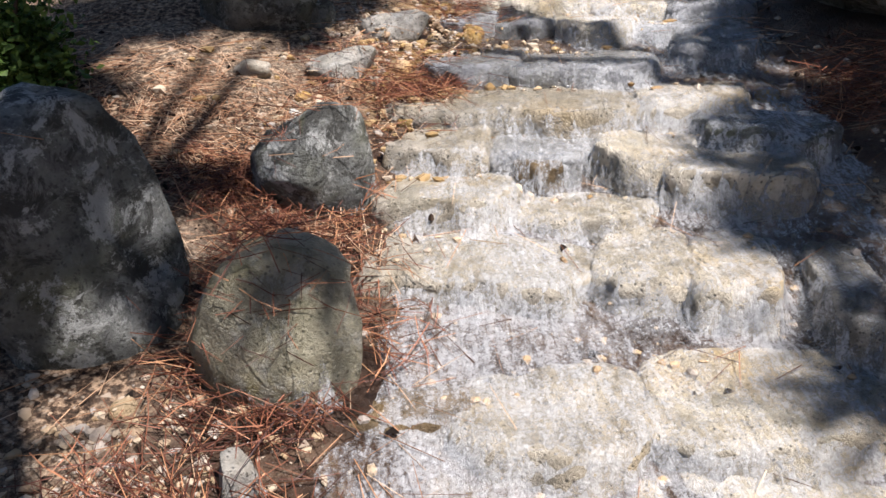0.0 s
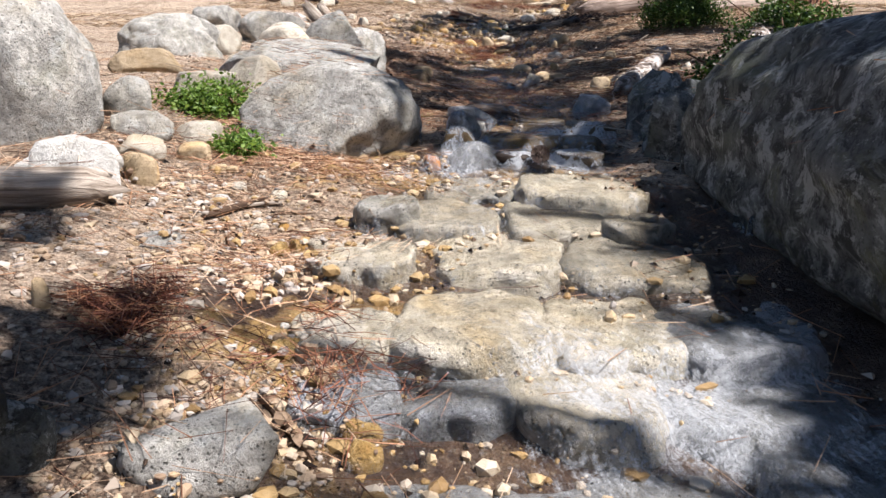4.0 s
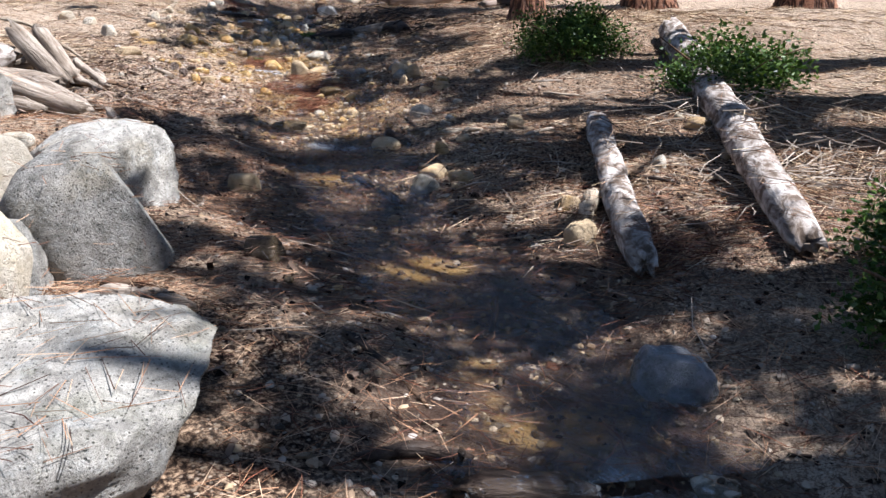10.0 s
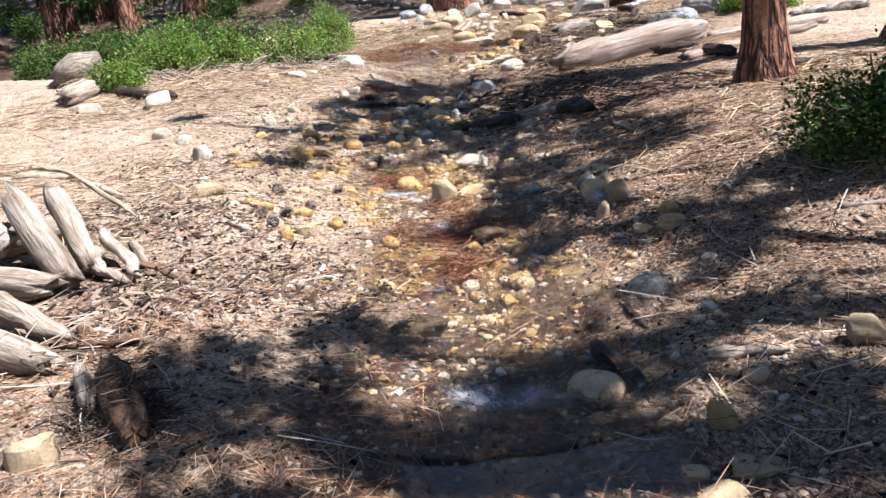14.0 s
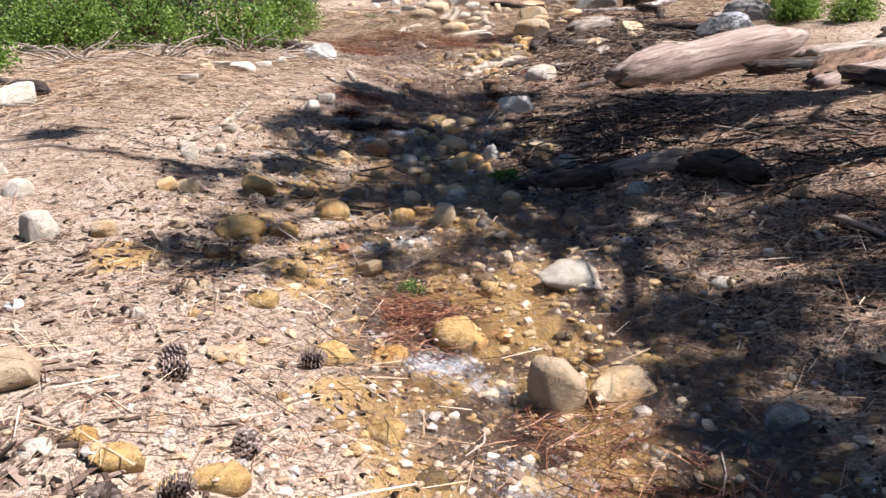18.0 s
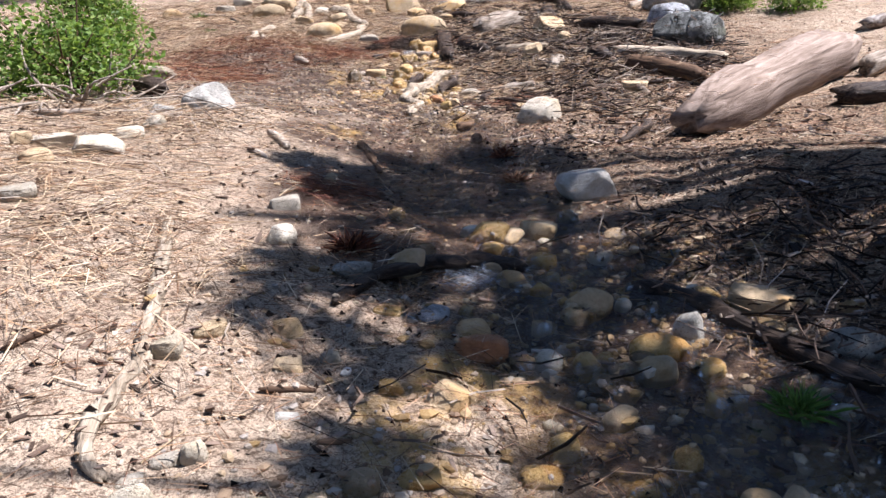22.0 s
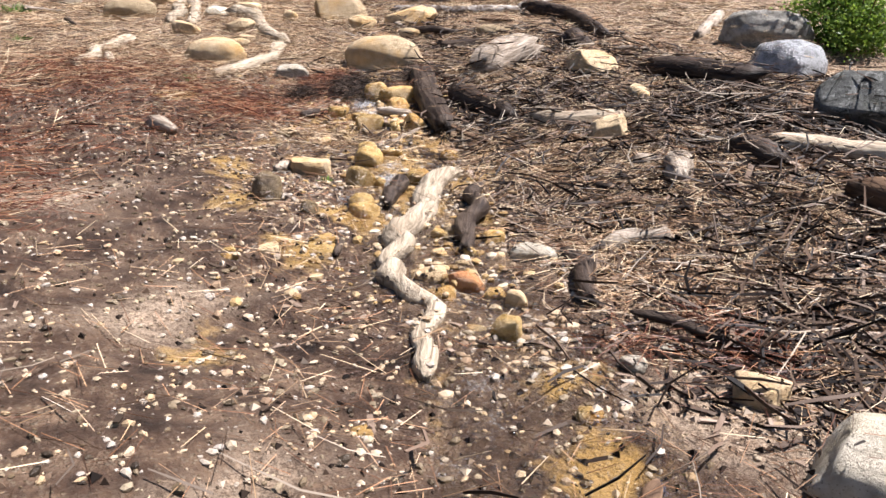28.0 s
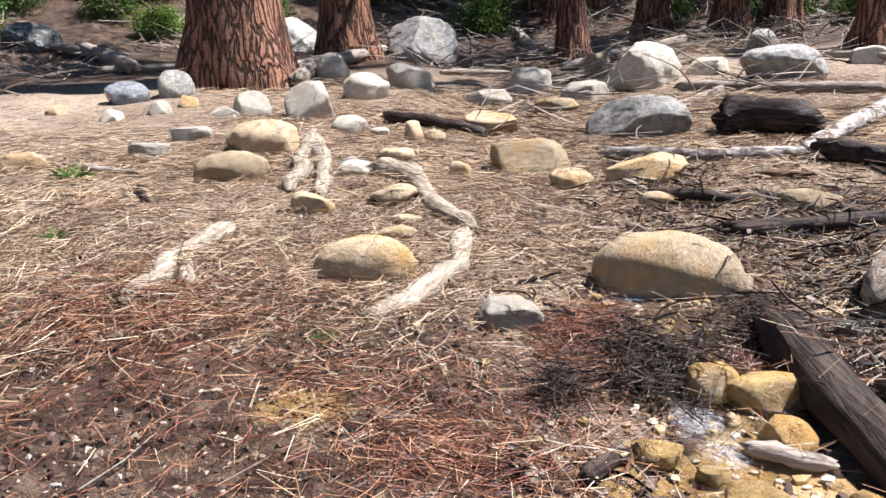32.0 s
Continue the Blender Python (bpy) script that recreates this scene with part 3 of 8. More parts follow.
def step_stone(x, y, top, w, d, yaw, kind, thick=0.34):
    """A flat squared stone of the cascade whose top lies at a given height: chipped edge, worn top, rough sides."""
    global STONES
    STONES += 1
    rng = np.random.default_rng(STONES + 900)
    n = 80
    a = np.arange(n) * 2 * math.pi / n
    k = rng.uniform(2.5, 4.6)
    ph = rng.uniform(0, 6.28, 6)
    r = (np.abs(np.cos(a)) ** k + np.abs(np.sin(a)) ** k) ** (-1 / k)
    r *= 1 + 0.05 * np.sin(2 * a + ph[0]) + 0.045 * np.sin(3 * a + ph[1]) + 0.03 * np.sin(5 * a + ph[2]) + 0.02 * np.sin(9 * a + ph[3])
    rings = [(q, 0.0) for q in (0.1, 0.22, 0.35, 0.48, 0.6, 0.71, 0.8, 0.87)]
    rings += [(0.93, -0.004), (0.97, -0.012), (0.995, -0.026), (1.015, -0.045), (1.01, -0.07), (1.02, -0.1), (1.0, -0.135), (1.01, -0.18), (1.0, -0.24), (0.97, -thick)]
    R = np.array([q for q, _ in rings])[:, None] * r[None]
    Z = np.repeat(np.array([z for _, z in rings])[:, None], n, 1)
    P = np.stack([R * np.cos(a) * w / 2, R * np.sin(a) * d / 2, Z], -1).reshape(-1, 3)
    P = np.concatenate([P, [[0, 0, 0]]])
    out = P[:, :2] / (np.linalg.norm(P[:, :2], axis=1)[:, None] + 1e-6)
    side = np.clip(-P[:, 2] / 0.03, 0, 1)
    wear = 0.02 * value_noise(P * 5, STONES) + 0.013 * value_noise(P * 14, STONES + 5) + 0.008 * value_noise(P * 34, STONES + 8)
    tilt = rng.normal(0, 0.025, 2)
    P[:, 2] += wear + (P[:, 0] * tilt[0] + P[:, 1] * tilt[1]) * (1 - side)
    chip = 0.03 * value_noise(P * 8, STONES + 20) + 0.018 * value_noise(P * 22, STONES + 30)
    P[:, :2] += out * (chip * (0.3 + 0.7 * side))[:, None]
    m = len(rings)
    idx = np.arange(m * n).reshape(m, n)
    nx = np.roll(idx, -1, 1)
    quads = np.stack([idx[1:], nx[1:], nx[:-1], idx[:-1]], -1).reshape(-1, 4)
    cap = np.stack([np.full(n, m * n), idx[0], nx[0], nx[0]], -1)
    tris = np.concatenate([quads[:, [0, 1, 2]], quads[:, [0, 2, 3]], cap[:, :3]])
    ob = new("step_stone", fast_mesh("step_stone", P, tris, ROCKS[kind], True))
    ob.matrix_basis = pose(x, y, top, 0, 0, yaw)
    SOLIDS.append(ob)
    return tagged(ob, f"flat squared {ROCK_WORDS[kind]} step of the cascade", "stone step", "stone steps of the cascade")


def tube(points, radii, sides=10, seed=0, rough=0.12, flat=1.0, rings=60, jag=0.0):
    """A closed, uneven tube along points: trunk, branch or root."""
    rng = np.random.default_rng(seed)
    P = np.array(points, float)
    # resample
    seg = np.linalg.norm(np.diff(P, axis=0), axis=1)
    s = np.concatenate([[0], np.cumsum(seg)])
    n = max(6, int(s[-1] / max(0.03, np.mean(radii) * 0.9)))
    n = min(n, rings)
    u = np.linspace(0, s[-1], n)
    C = np.stack([np.interp(u, s, P[:, k]) for k in range(3)], 1)
    for _ in range(2 if len(P) > 2 else 0):
        C[1:-1] = (C[:-2] + 2 * C[1:-1] + C[2:]) / 4
    R = np.interp(u, s, radii)
    T = np.gradient(C, axis=0)
    T /= np.linalg.norm(T, axis=1)[:, None]
    verts, faces = [], []
    side = np.cross(T[0], [0, 0, 1.0])
    if np.linalg.norm(side) < 0.2:
        side = np.cross(T[0], [1.0, 0, 0])
    side /= np.linalg.norm(side)
    bumps = rng.normal(size=(n, sides)) * rough
    for k in range(1, n):
        bumps[k] = 0.75 * bumps[k - 1] + 0.45 * bumps[k]
    ang = np.arange(sides) * 2 * math.pi / sides
    for k in range(n):
        side = side - T[k] * (side @ T[k])
        side /= np.linalg.norm(side)
        up = np.cross(side, T[k])
        rr = R[k] * (1 + bumps[k])
        verts.append(C[k] + (np.cos(ang) * rr)[:, None] * side + (np.sin(ang) * rr * flat)[:, None] * up)
    if jag:
        for k, sg in ((0, -1), (n - 1, 1)):
            tear = rng.uniform(-0.9, 1.3, sides) * jag * R[k]
            verts[k] = C[k] + (verts[k] - C[k]) * rng.uniform(0.55, 0.95, (sides, 1)) + (tear * sg)[:, None] * T[k]
    V = np.concatenate(verts)
    for k in range(n - 1):
        for j in range(sides):
            a, b = k * sides + j, k * sides + (j + 1) % sides
            faces.append((a, b, b + sides, a + sides))
    # uneven broken ends
    ends = []
    for k, sg in ((0, -1), (n - 1, 1)):
        c = C[k] + T[k] * sg * R[k] * (0.12 - 0.5 * jag)
        ends.append(c)
    V = np.concatenate([V, np.array(ends)])
    i0, i1 = len(V) - 2, len(V) - 1
    for j in range(sides):
        faces.append((i0, (j + 1) % sides, j))
        faces.append((i1, (n - 1) * sides + j, (n - 1) * sides + (j + 1) % sides))
    return V, faces


def along_z(V, a, b):
    """A pose whose z runs from a to b, and the places V seen from it, so that the grain runs along the wood."""
    q = (Vector(b) - Vector(a)).to_track_quat("Z", "Y").to_matrix().to_4x4()
    m = Matrix.Translation(Vector(a)) @ q
    inv = np.array(m.inverted())
    return m, V @ inv[:3, :3].T + inv[:3, 3]


WOOD_SEED = 0


def wood(points, radii, kind, name="branch", label="", flat=1.0, rough=0.12, sides=12, group="fallen wood"):
    """A piece of wood lying along points (x, y, height of its middle line over the ground)."""
    global WOOD_SEED
    WOOD_SEED += 1
    P = np.array([(x, y, ground_z(x, y) + z) for x, y, z in points])
    rng = np.random.default_rng(WOOD_SEED)
    crook = {"log": 0.12, "plank": 0.05}.get(name, 0.45)
    u0 = np.linspace(0, 1, len(P))
    u = np.linspace(0, 1, 2 * len(P) + 3)
    P2 = np.stack([np.interp(u, u0, P[:, k]) for k in range(3)], 1)
    R2 = np.interp(u, u0, radii) * (rng.uniform(0.95, 1.06, len(u)) if name == "log" else rng.uniform(0.82, 1.22, len(u)))
    R2[[0, -1]] *= 0.85 if name == "log" else 0.6
    P2[1:-1] += rng.normal(0, 1, (len(u) - 2, 3)) * [crook, crook, crook * 0.3] * R2[1:-1, None]
    V, F = tube(P2, R2, max(sides, 14), WOOD_SEED, rough * 0.7, flat, jag=0.9)
    rm = float(np.mean(R2))
    lumps = value_noise(V / (rm * 2.2), WOOD_SEED) * 0.34 + value_noise(V / (rm * 0.8), WOOD_SEED + 9) * 0.14
    axis_dir = (P2[-1] - P2[0]) / np.linalg.norm(P2[-1] - P2[0])
    s_of = np.clip(((V - P2[0]) @ axis_dir) / np.linalg.norm(P2[-1] - P2[0]), 0, 1)
    lumps *= 0.3 if name == "log" else 0.8
    core = np.stack([np.interp(s_of, u, P2[:, k]) for k in range(3)], 1)
    V = V + (V - core) * lumps[:, None]
    P = [tuple(p) for p in P]
    m, V = along_z(V, P[0], P[-1])
    ob = new(name, mesh_from(name, V, F, WOODS[kind]))
    ob.matrix_basis = m
    SOLIDS.append(ob)
    words = {"log": "fallen log", "branch": "fallen branch", "stick": "broken stick", "root": "exposed tree root", "driftwood": "piece of driftwood", "plank": "flat slab of wood"}
    tagged(ob, label or f"{WOOD_WORDS[kind]} {words.get(name, name)} lying on the ground", name if name in ("log", "branch", "root", "stick") else "wood", group)
    return ob

# ---- ground ----
def blobs(x, y, spots):
    """Soft round spots, each (x, y, radius): the strongest at each place."""
    out = np.zeros(x.shape)
    for bx, by, r in spots:
        out = np.maximum(out, np.clip(1.35 - np.hypot(x - bx, y - by) / r, 0, 1))
    return out


GRID = None
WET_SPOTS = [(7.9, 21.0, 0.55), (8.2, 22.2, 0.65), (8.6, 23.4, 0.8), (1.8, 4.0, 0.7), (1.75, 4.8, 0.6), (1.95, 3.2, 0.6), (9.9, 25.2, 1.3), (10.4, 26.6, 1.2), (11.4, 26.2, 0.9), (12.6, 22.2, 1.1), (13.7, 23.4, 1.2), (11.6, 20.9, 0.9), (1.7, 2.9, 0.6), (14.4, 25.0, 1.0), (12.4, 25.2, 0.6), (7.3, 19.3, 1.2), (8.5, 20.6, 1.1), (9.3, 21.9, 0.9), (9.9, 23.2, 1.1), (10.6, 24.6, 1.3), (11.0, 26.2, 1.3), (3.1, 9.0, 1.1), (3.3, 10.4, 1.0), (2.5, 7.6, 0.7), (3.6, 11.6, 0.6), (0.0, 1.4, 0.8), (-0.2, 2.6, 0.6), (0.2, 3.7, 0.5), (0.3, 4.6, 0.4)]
SILT_SPOTS = [(2.5, 7.5, 0.42), (2.8, 8.2, 0.42), (3.1, 9.0, 0.4), (3.25, 9.7, 0.35), (3.6, 10.9, 0.4), (2.2, 6.9, 0.35), (8.42, 21.75, 0.35), (9.48, 21.54, 0.4), (10.22, 22.92, 0.35), (9.58, 22.91, 0.3), (9.18, 21.0, 0.25), (11.7, 24.34, 0.35), (10.11, 23.95, 0.2), (7.99, 21.21, 0.3), (10.3, 24.12, 0.25), (9.94, 23.66, 0.25), (10.91, 23.77, 0.4), (11.05, 25.74, 0.3), (4.09, 16.17, 0.3), (5.0, 16.2, 0.8), (5.4, 17.1, 0.7), (5.9, 17.9, 0.6), (4.7, 14.8, 0.7), (4.6, 13.0, 0.8), (5.0, 14.2, 0.9), (5.5, 15.4, 0.9), (6.1, 16.6, 0.8), (4.2, 12.0, 0.5), (8.8, 22.4, 0.25), (11.0, 23.0, 0.6), (11.4, 23.7, 0.7), (11.9, 24.5, 0.6), (12.6, 25.4, 0.4), (10.9, 24.2, 0.35), (0.3, 4.3, 0.5), (0.1, 3.4, 0.4), (0.9, 5.9, 0.5), (1.7, 5.6, 0.5)]
LITTER_SPOTS = [(-1.0, 3.0, 1.6), (0.2, 6.5, 1.2), (1.2, 8.2, 1.3), (5.6, 8.8, 2.6), (6.6, 11.5, 2.6), (8.0, 15.0, 2.6), (9.5, 18.0, 2.2), (12.4, 21.6, 2.6), (14.5, 24.0, 3.0), (12.0, 28.5, 3.5), (16.5, 29.0, 5.0), (2.3, 10.6, 1.2), (2.2, 13.4, 1.0)]


def axis(lo, hi, step, reach):
    core = np.arange(lo, hi, step)
    grow = step * 1.22 ** np.arange(1, 60)
    out = np.cumsum(grow)
    out = out[out < reach]
    return np.concatenate([lo - out[::-1], core, core[-1] + out])


def hash_noise(x, y, size, seed):
    """Fast smooth noise on a grid of the given size, -1..1."""
    rng = np.random.default_rng(seed)
    tab = rng.uniform(-1, 1, (256, 256))
    u, v = x / size, y / size
    i, j = np.floor(u).astype(int), np.floor(v).astype(int)
    fu, fv = u - i, v - j
    fu, fv = fu * fu * (3 - 2 * fu), fv * fv * (3 - 2 * fv)
    t = lambda a, b: tab[a % 256, b % 256]
    return (t(i, j) * (1 - fu) + t(i + 1, j) * fu) * (1 - fv) + (t(i, j + 1) * (1 - fu) + t(i + 1, j + 1) * fu) * fv


def build_ground():
    ax, ay = axis(-4.0, 17.0, 0.06, 500), axis(-2.0, 31.0, 0.06, 500)
    X, Y = np.meshgrid(ax, ay)
    s, bed, zl, zr, half = creek_at(X, Y)
    Z = land(X, Y)
    near = np.clip(1.2 - np.hypot(X - 7, Y - 14) / 30, 0, 1)
    Z += near * (0.014 * hash_noise(X, Y, 0.3, 1) + 0.009 * hash_noise(X, Y, 0.13, 2) + 0.006 * hash_noise(X, Y, 0.07, 3))
    nx, ny = len(ax), len(ay)
    idx = np.arange(nx * ny).reshape(ny, nx)
    F = np.stack([idx[:-1, :-1], idx[:-1, 1:], idx[1:, 1:], idx[1:, :-1]], -1).reshape(-1, 4)
    me = fast_mesh("ground", np.stack([X, Y, Z], -1).reshape(-1, 3), F, SOIL, True)
    edge = 0.35 * hash_noise(X, Y, 0.5, 4)
    wet = np.clip(1.25 - np.abs(s) / (half * 1.15 + edge), 0, 1)
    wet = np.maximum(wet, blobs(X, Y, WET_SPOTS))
    silt = blobs(X, Y, SILT_SPOTS) * np.clip(0.6 + 0.8 * hash_noise(X, Y, 0.25, 5), 0, 1)
    litter = np.clip(0.25 + 0.3 * hash_noise(X, Y, 0.8, 6) + blobs(X, Y, LITTER_SPOTS), 0, 1)
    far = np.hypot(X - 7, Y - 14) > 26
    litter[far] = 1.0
    # beyond 21 m the wood's shade is put into the soil colour as mud
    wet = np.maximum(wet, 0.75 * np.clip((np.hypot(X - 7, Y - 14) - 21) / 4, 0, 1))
    at = me.attributes.new("moisture_and_shade", "FLOAT_COLOR", "POINT")
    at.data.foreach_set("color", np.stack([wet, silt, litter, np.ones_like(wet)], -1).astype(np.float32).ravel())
    global GRID
    GRID = (ax, ay, Z)
    ob = new("ground", me)
    tagged(ob, "brown forest soil, dry and pale on the banks, muddy along the creek", "ground", kind="structure")
    return ob


GROUND = build_ground()

# ---- stones and wood ----

# stone steps of the cascade
step_stone(1.23, 5.56, 1.139, 0.42, 0.43, -19, "step")
step_stone(1.63, 5.27, 1.169, 0.56, 0.54, -19, "step")
step_stone(0.76, 5.29, 1.171, 0.26, 0.27, -19, "granite")
step_stone(0.97, 5.19, 1.130, 0.40, 0.41, -19, "step")
step_stone(1.37, 5.04, 1.116, 0.41, 0.42, -19, "step")
step_stone(1.62, 4.83, 1.116, 0.27, 0.28, -19, "step")
step_stone(0.55, 4.87, 1.095, 0.36, 0.30, -29, "step")
step_stone(1.01, 4.78, 1.077, 0.48, 0.50, -29, "step")
step_stone(1.44, 4.57, 1.058, 0.47, 0.48, -29, "step")
step_stone(0.34, 4.35, 1.059, 0.31, 0.26, -19, "step")
step_stone(0.70, 4.26, 1.056, 0.44, 0.47, -19, "step")
step_stone(1.08, 4.15, 1.030, 0.36, 0.48, -19, "step")
step_stone(1.43, 4.02, 1.013, 0.44, 0.47, -19, "slate")
step_stone(0.28, 4.08, 1.007, 0.26, 0.28, -20, "slate")
step_stone(0.54, 4.02, 0.984, 0.31, 0.31, -20, "slate")
step_stone(0.85, 3.90, 0.986, 0.38, 0.39, -20, "step")
step_stone(1.26, 3.77, 0.952, 0.51, 0.45, -20, "slate")
step_stone(0.25, 3.58, 0.898, 0.44, 0.46, -20, "slate")
step_stone(0.73, 3.48, 0.876, 0.62, 0.48, -20, "slate")
step_stone(1.02, 3.05, 0.803, 0.40, 0.49, -20, "step")
step_stone(1.30, 3.59, 0.926, 0.37, 0.64, -19, "slate")
step_stone(0.39, 3.20, 0.800, 0.94, 0.58, -20, "step")
step_stone(0.08, 2.87, 0.737, 0.34, 0.29, -21, "step")
step_stone(0.41, 2.83, 0.694, 0.37, 0.31, -21, "slate")
step_stone(0.78, 2.77, 0.702, 0.37, 0.42, -20, "step")
step_stone(1.17, 2.70, 0.755, 0.46, 0.27, -20, "dark")
step_stone(0.07, 2.61, 0.646, 0.45, 0.39, -19, "step")
step_stone(0.51, 2.57, 0.581, 0.48, 0.40, -19, "step")
step_stone(1.00, 2.50, 0.679, 0.47, 0.27, -21, "step")
step_stone(0.13, 2.26, 0.529, 0.74, 0.35, -16, "step")
step_stone(0.62, 2.21, 0.525, 0.28, 0.40, -17, "step")
step_stone(0.85, 2.13, 0.523, 0.24, 0.45, -17, "step")
step_stone(-0.09, 1.77, 0.389, 0.34, 0.32, -8, "wet")
step_stone(0.26, 1.67, 0.393, 0.47, 0.39, -8, "step")
step_stone(0.75, 1.68, 0.382, 0.56, 0.43, -8, "step")
step_stone(-0.03, 1.54, 0.305, 0.35, 0.20, -7, "wet")
step_stone(0.30, 1.47, 0.290, 0.36, 0.17, -7, "step")
step_stone(0.76, 1.49, 0.273, 0.50, 0.21, -7, "step")
step_stone(1.10, 1.95, 0.520, 0.16, 0.50, -10, "granite")
step_stone(0.42, 2.79, 0.678, 0.21, 0.34, -21, "wet")

# boulders and stones of the banks, first two stretches
stone(-0.84, 1.93, 0.46, 0.37, 0.61, 28, "round", "dark")
stone(-0.40, 1.86, 0.41, 0.37, 0.36, 15, "round", "mossy")
stone(-0.36, 2.59, 0.41, 0.29, 0.33, 9, "wedge", "dark")
stone(-0.72, 1.97, 0.16, 0.11, 0.16, 24, "lump", "dark")
stone(-0.72, 3.95, 0.56, 0.4, 0.3, 11, "lump", "dark")
stone(-0.44, 3.97, 0.16, 0.13, 0.15, 6, "round", "dark")
stone(-0.31, 3.44, 0.30, 0.18, 0.12, 5, "wedge", "granite")
stone(-0.09, 3.90, 0.33, 0.23, 0.10, 0, "slab", "granite")
stone(-0.67, 3.39, 0.16, 0.13, 0.06, 13, "lump", "pale")
stone(-0.39, 5.50, 0.32, 0.23, 0.22, 6, "lump", "white")
stone(-0.15, 6.07, 0.21, 0.17, 0.10, 2, "lump", "pale")
stone(0.07, 6.11, 0.16, 0.13, 0.09, -2, "lump", "tan")
stone(-0.16, 5.64, 0.13, 0.09, 0.13, 2, "lump", "tan")
stone(-0.76, 6.41, 0.96, 0.67, 0.68, 10, "round", "granite")
stone(-0.20, 6.67, 0.24, 0.17, 0.23, 2, "lump", "granite")
stone(0.41, 7.54, 0.47, 0.28, 0.16, -5, "lump", "pale")
stone(0.14, 9.95, 0.91, 0.64, 0.37, -1, "lump", "granite")
stone(-0.14, 6.44, 0.29, 0.21, 0.11, 1, "slab", "granite")
stone(0.13, 6.45, 0.25, 0.17, 0.09, -3, "lump", "pale")
stone(-0.13, 5.09, 0.18, 0.11, 0.04, 2, "slab", "granite")
stone(-0.43, 4.52, 0.05, 0.04, 0.09, 11, "round", "tan")
stone(-0.34, 4.47, 0.08, 0.06, 0.04, 8, "round", "tan")
stone(0.25, 4.79, 0.09, 0.07, 0.06, -8, "lump", "tan")
stone(0.28, 3.94, 0.11, 0.07, 0.07, -13, "round", "ochre")
stone(0.18, 4.33, 0.10, 0.07, 0.06, -7, "round", "ochre")
stone(0.97, 8.17, 1.21, 0.85, 0.39, -7, "round", "granite")
stone(1.04, 9.17, 0.61, 0.43, 0.31, -6, "lump", "granite")
stone(0.54, 7.48, 0.38, 0.26, 0.29, 3, "lump", "pale")
stone(0.68, 10.68, 0.37, 0.29, 0.31, -0, "round", "pale")
stone(1.56, 9.47, 0.66, 0.50, 0.58, -11, "round", "granite")
stone(1.94, 10.63, 0.79, 0.47, 0.42, -13, "lump", "granite")
stone(1.82, 6.99, 0.33, 0.23, 0.14, -35, "block", "slate")
stone(3.03, 7.52, 0.31, 0.22, 0.16, -47, "lump", "slate")
stone(1.57, 6.50, 0.21, 0.15, 0.17, -30, "lump", "slate")
stone(1.45, 6.25, 0.23, 0.16, 0.12, -31, "lump", "wet")
stone(1.38, 5.90, 0.25, 0.17, 0.14, -35, "lump", "slate")
stone(2.26, 7.00, 0.45, 0.27, 0.07, -37, "slab", "wet")
stone(2.13, 6.60, 0.42, 0.25, 0.07, -40, "slab", "wet")
stone(1.82, 6.27, 0.45, 0.27, 0.07, -39, "slab", "wet")
stone(2.10, 6.08, 0.28, 0.2, 0.08, -48, "slab", "wet")
stone(1.90, 5.78, 0.26, 0.2, 0.07, -51, "slab", "wet")
stone(2.70, 6.20, 0.43, 0.34, 0.38, -55, "lump", "dark")
stone(2.36, 5.62, 0.29, 0.24, 0.33, -63, "lump", "dark")
stone(2.31, 5.34, 0.18, 0.15, 0.25, -50, "lump", "dark")
stone(0.83, 6.55, 0.98, 0.74, 0.42, -8, "round", "granite")
stone(1.33, 10.55, 0.52, 0.42, 0.38, -7, "lump", "pale")
stone(1.02, 9.12, 0.5, 0.42, 0.42, -4, "round", "pale")
stone(-0.44, 1.48, 0.09, 0.08, 0.10, 18, "lump", "granite")
stone(0.26, 3.86, 0.10, 0.09, 0.07, -11, "round", "ochre")
stone(1.31, 3.02, 0.10, 0.09, 0.04, -42, "round", "ochre")
stone(1.33, 2.93, 0.07, 0.06, 0.03, -43, "round", "ochre")
stone(-0.10, 3.42, 0.09, 0.07, 0.04, -4, "lump", "tan")
stone(-0.05, 3.11, 0.08, 0.06, 0.04, -7, "slab", "ochre")
stone(-0.19, 3.29, 0.04, 0.04, 0.03, -2, "round", "ochre")
stone(-0.48, 3.12, 0.04, 0.03, 0.04, 7, "block", "white")
stone(-0.44, 3.21, 0.05, 0.04, 0.02, 5, "round", "tan")
stone(-0.35, 3.29, 0.06, 0.05, 0.02, 2, "lump", "tan")
stone(1.22, 5.29, 0.10, 0.08, 0.04, -30, "lump", "slate")
stone(1.44, 5.39, 0.12, 0.10, 0.06, -34, "lump", "ochre")
stone(0.25, 5.32, 0.07, 0.05, 0.03, 1, "round", "pale")
stone(0.34, 5.31, 0.05, 0.05, 0.04, -3, "round", "ochre")
stone(0.22, 5.72, 0.07, 0.06, 0.03, 1, "lump", "pale")
stone(1.02, 5.84, 0.04, 0.03, 0.03, -19, "round", "pale")
stone(1.18, 5.94, 0.09, 0.07, 0.09, -22, "lump", "rust")
stone(-0.42, 5.61, 0.40, 0.30, 0.16, 5, "wedge", "white")
stone(-0.08, 8.71, 0.54, 0.22, 0.19, -0, "lump", "tan")
stone(0.24, 10.66, 0.92, 0.37, 0.37, -2, "round", "granite")
stone(1.45, 12.46, 0.82, 0.57, 0.38, -9, "block", "granite")
stone(0.91, 13.83, 0.68, 0.54, 0.35, -5, "lump", "granite")
stone(0.23, 7.49, 0.44, 0.32, 0.16, -4, "slab", "pale")
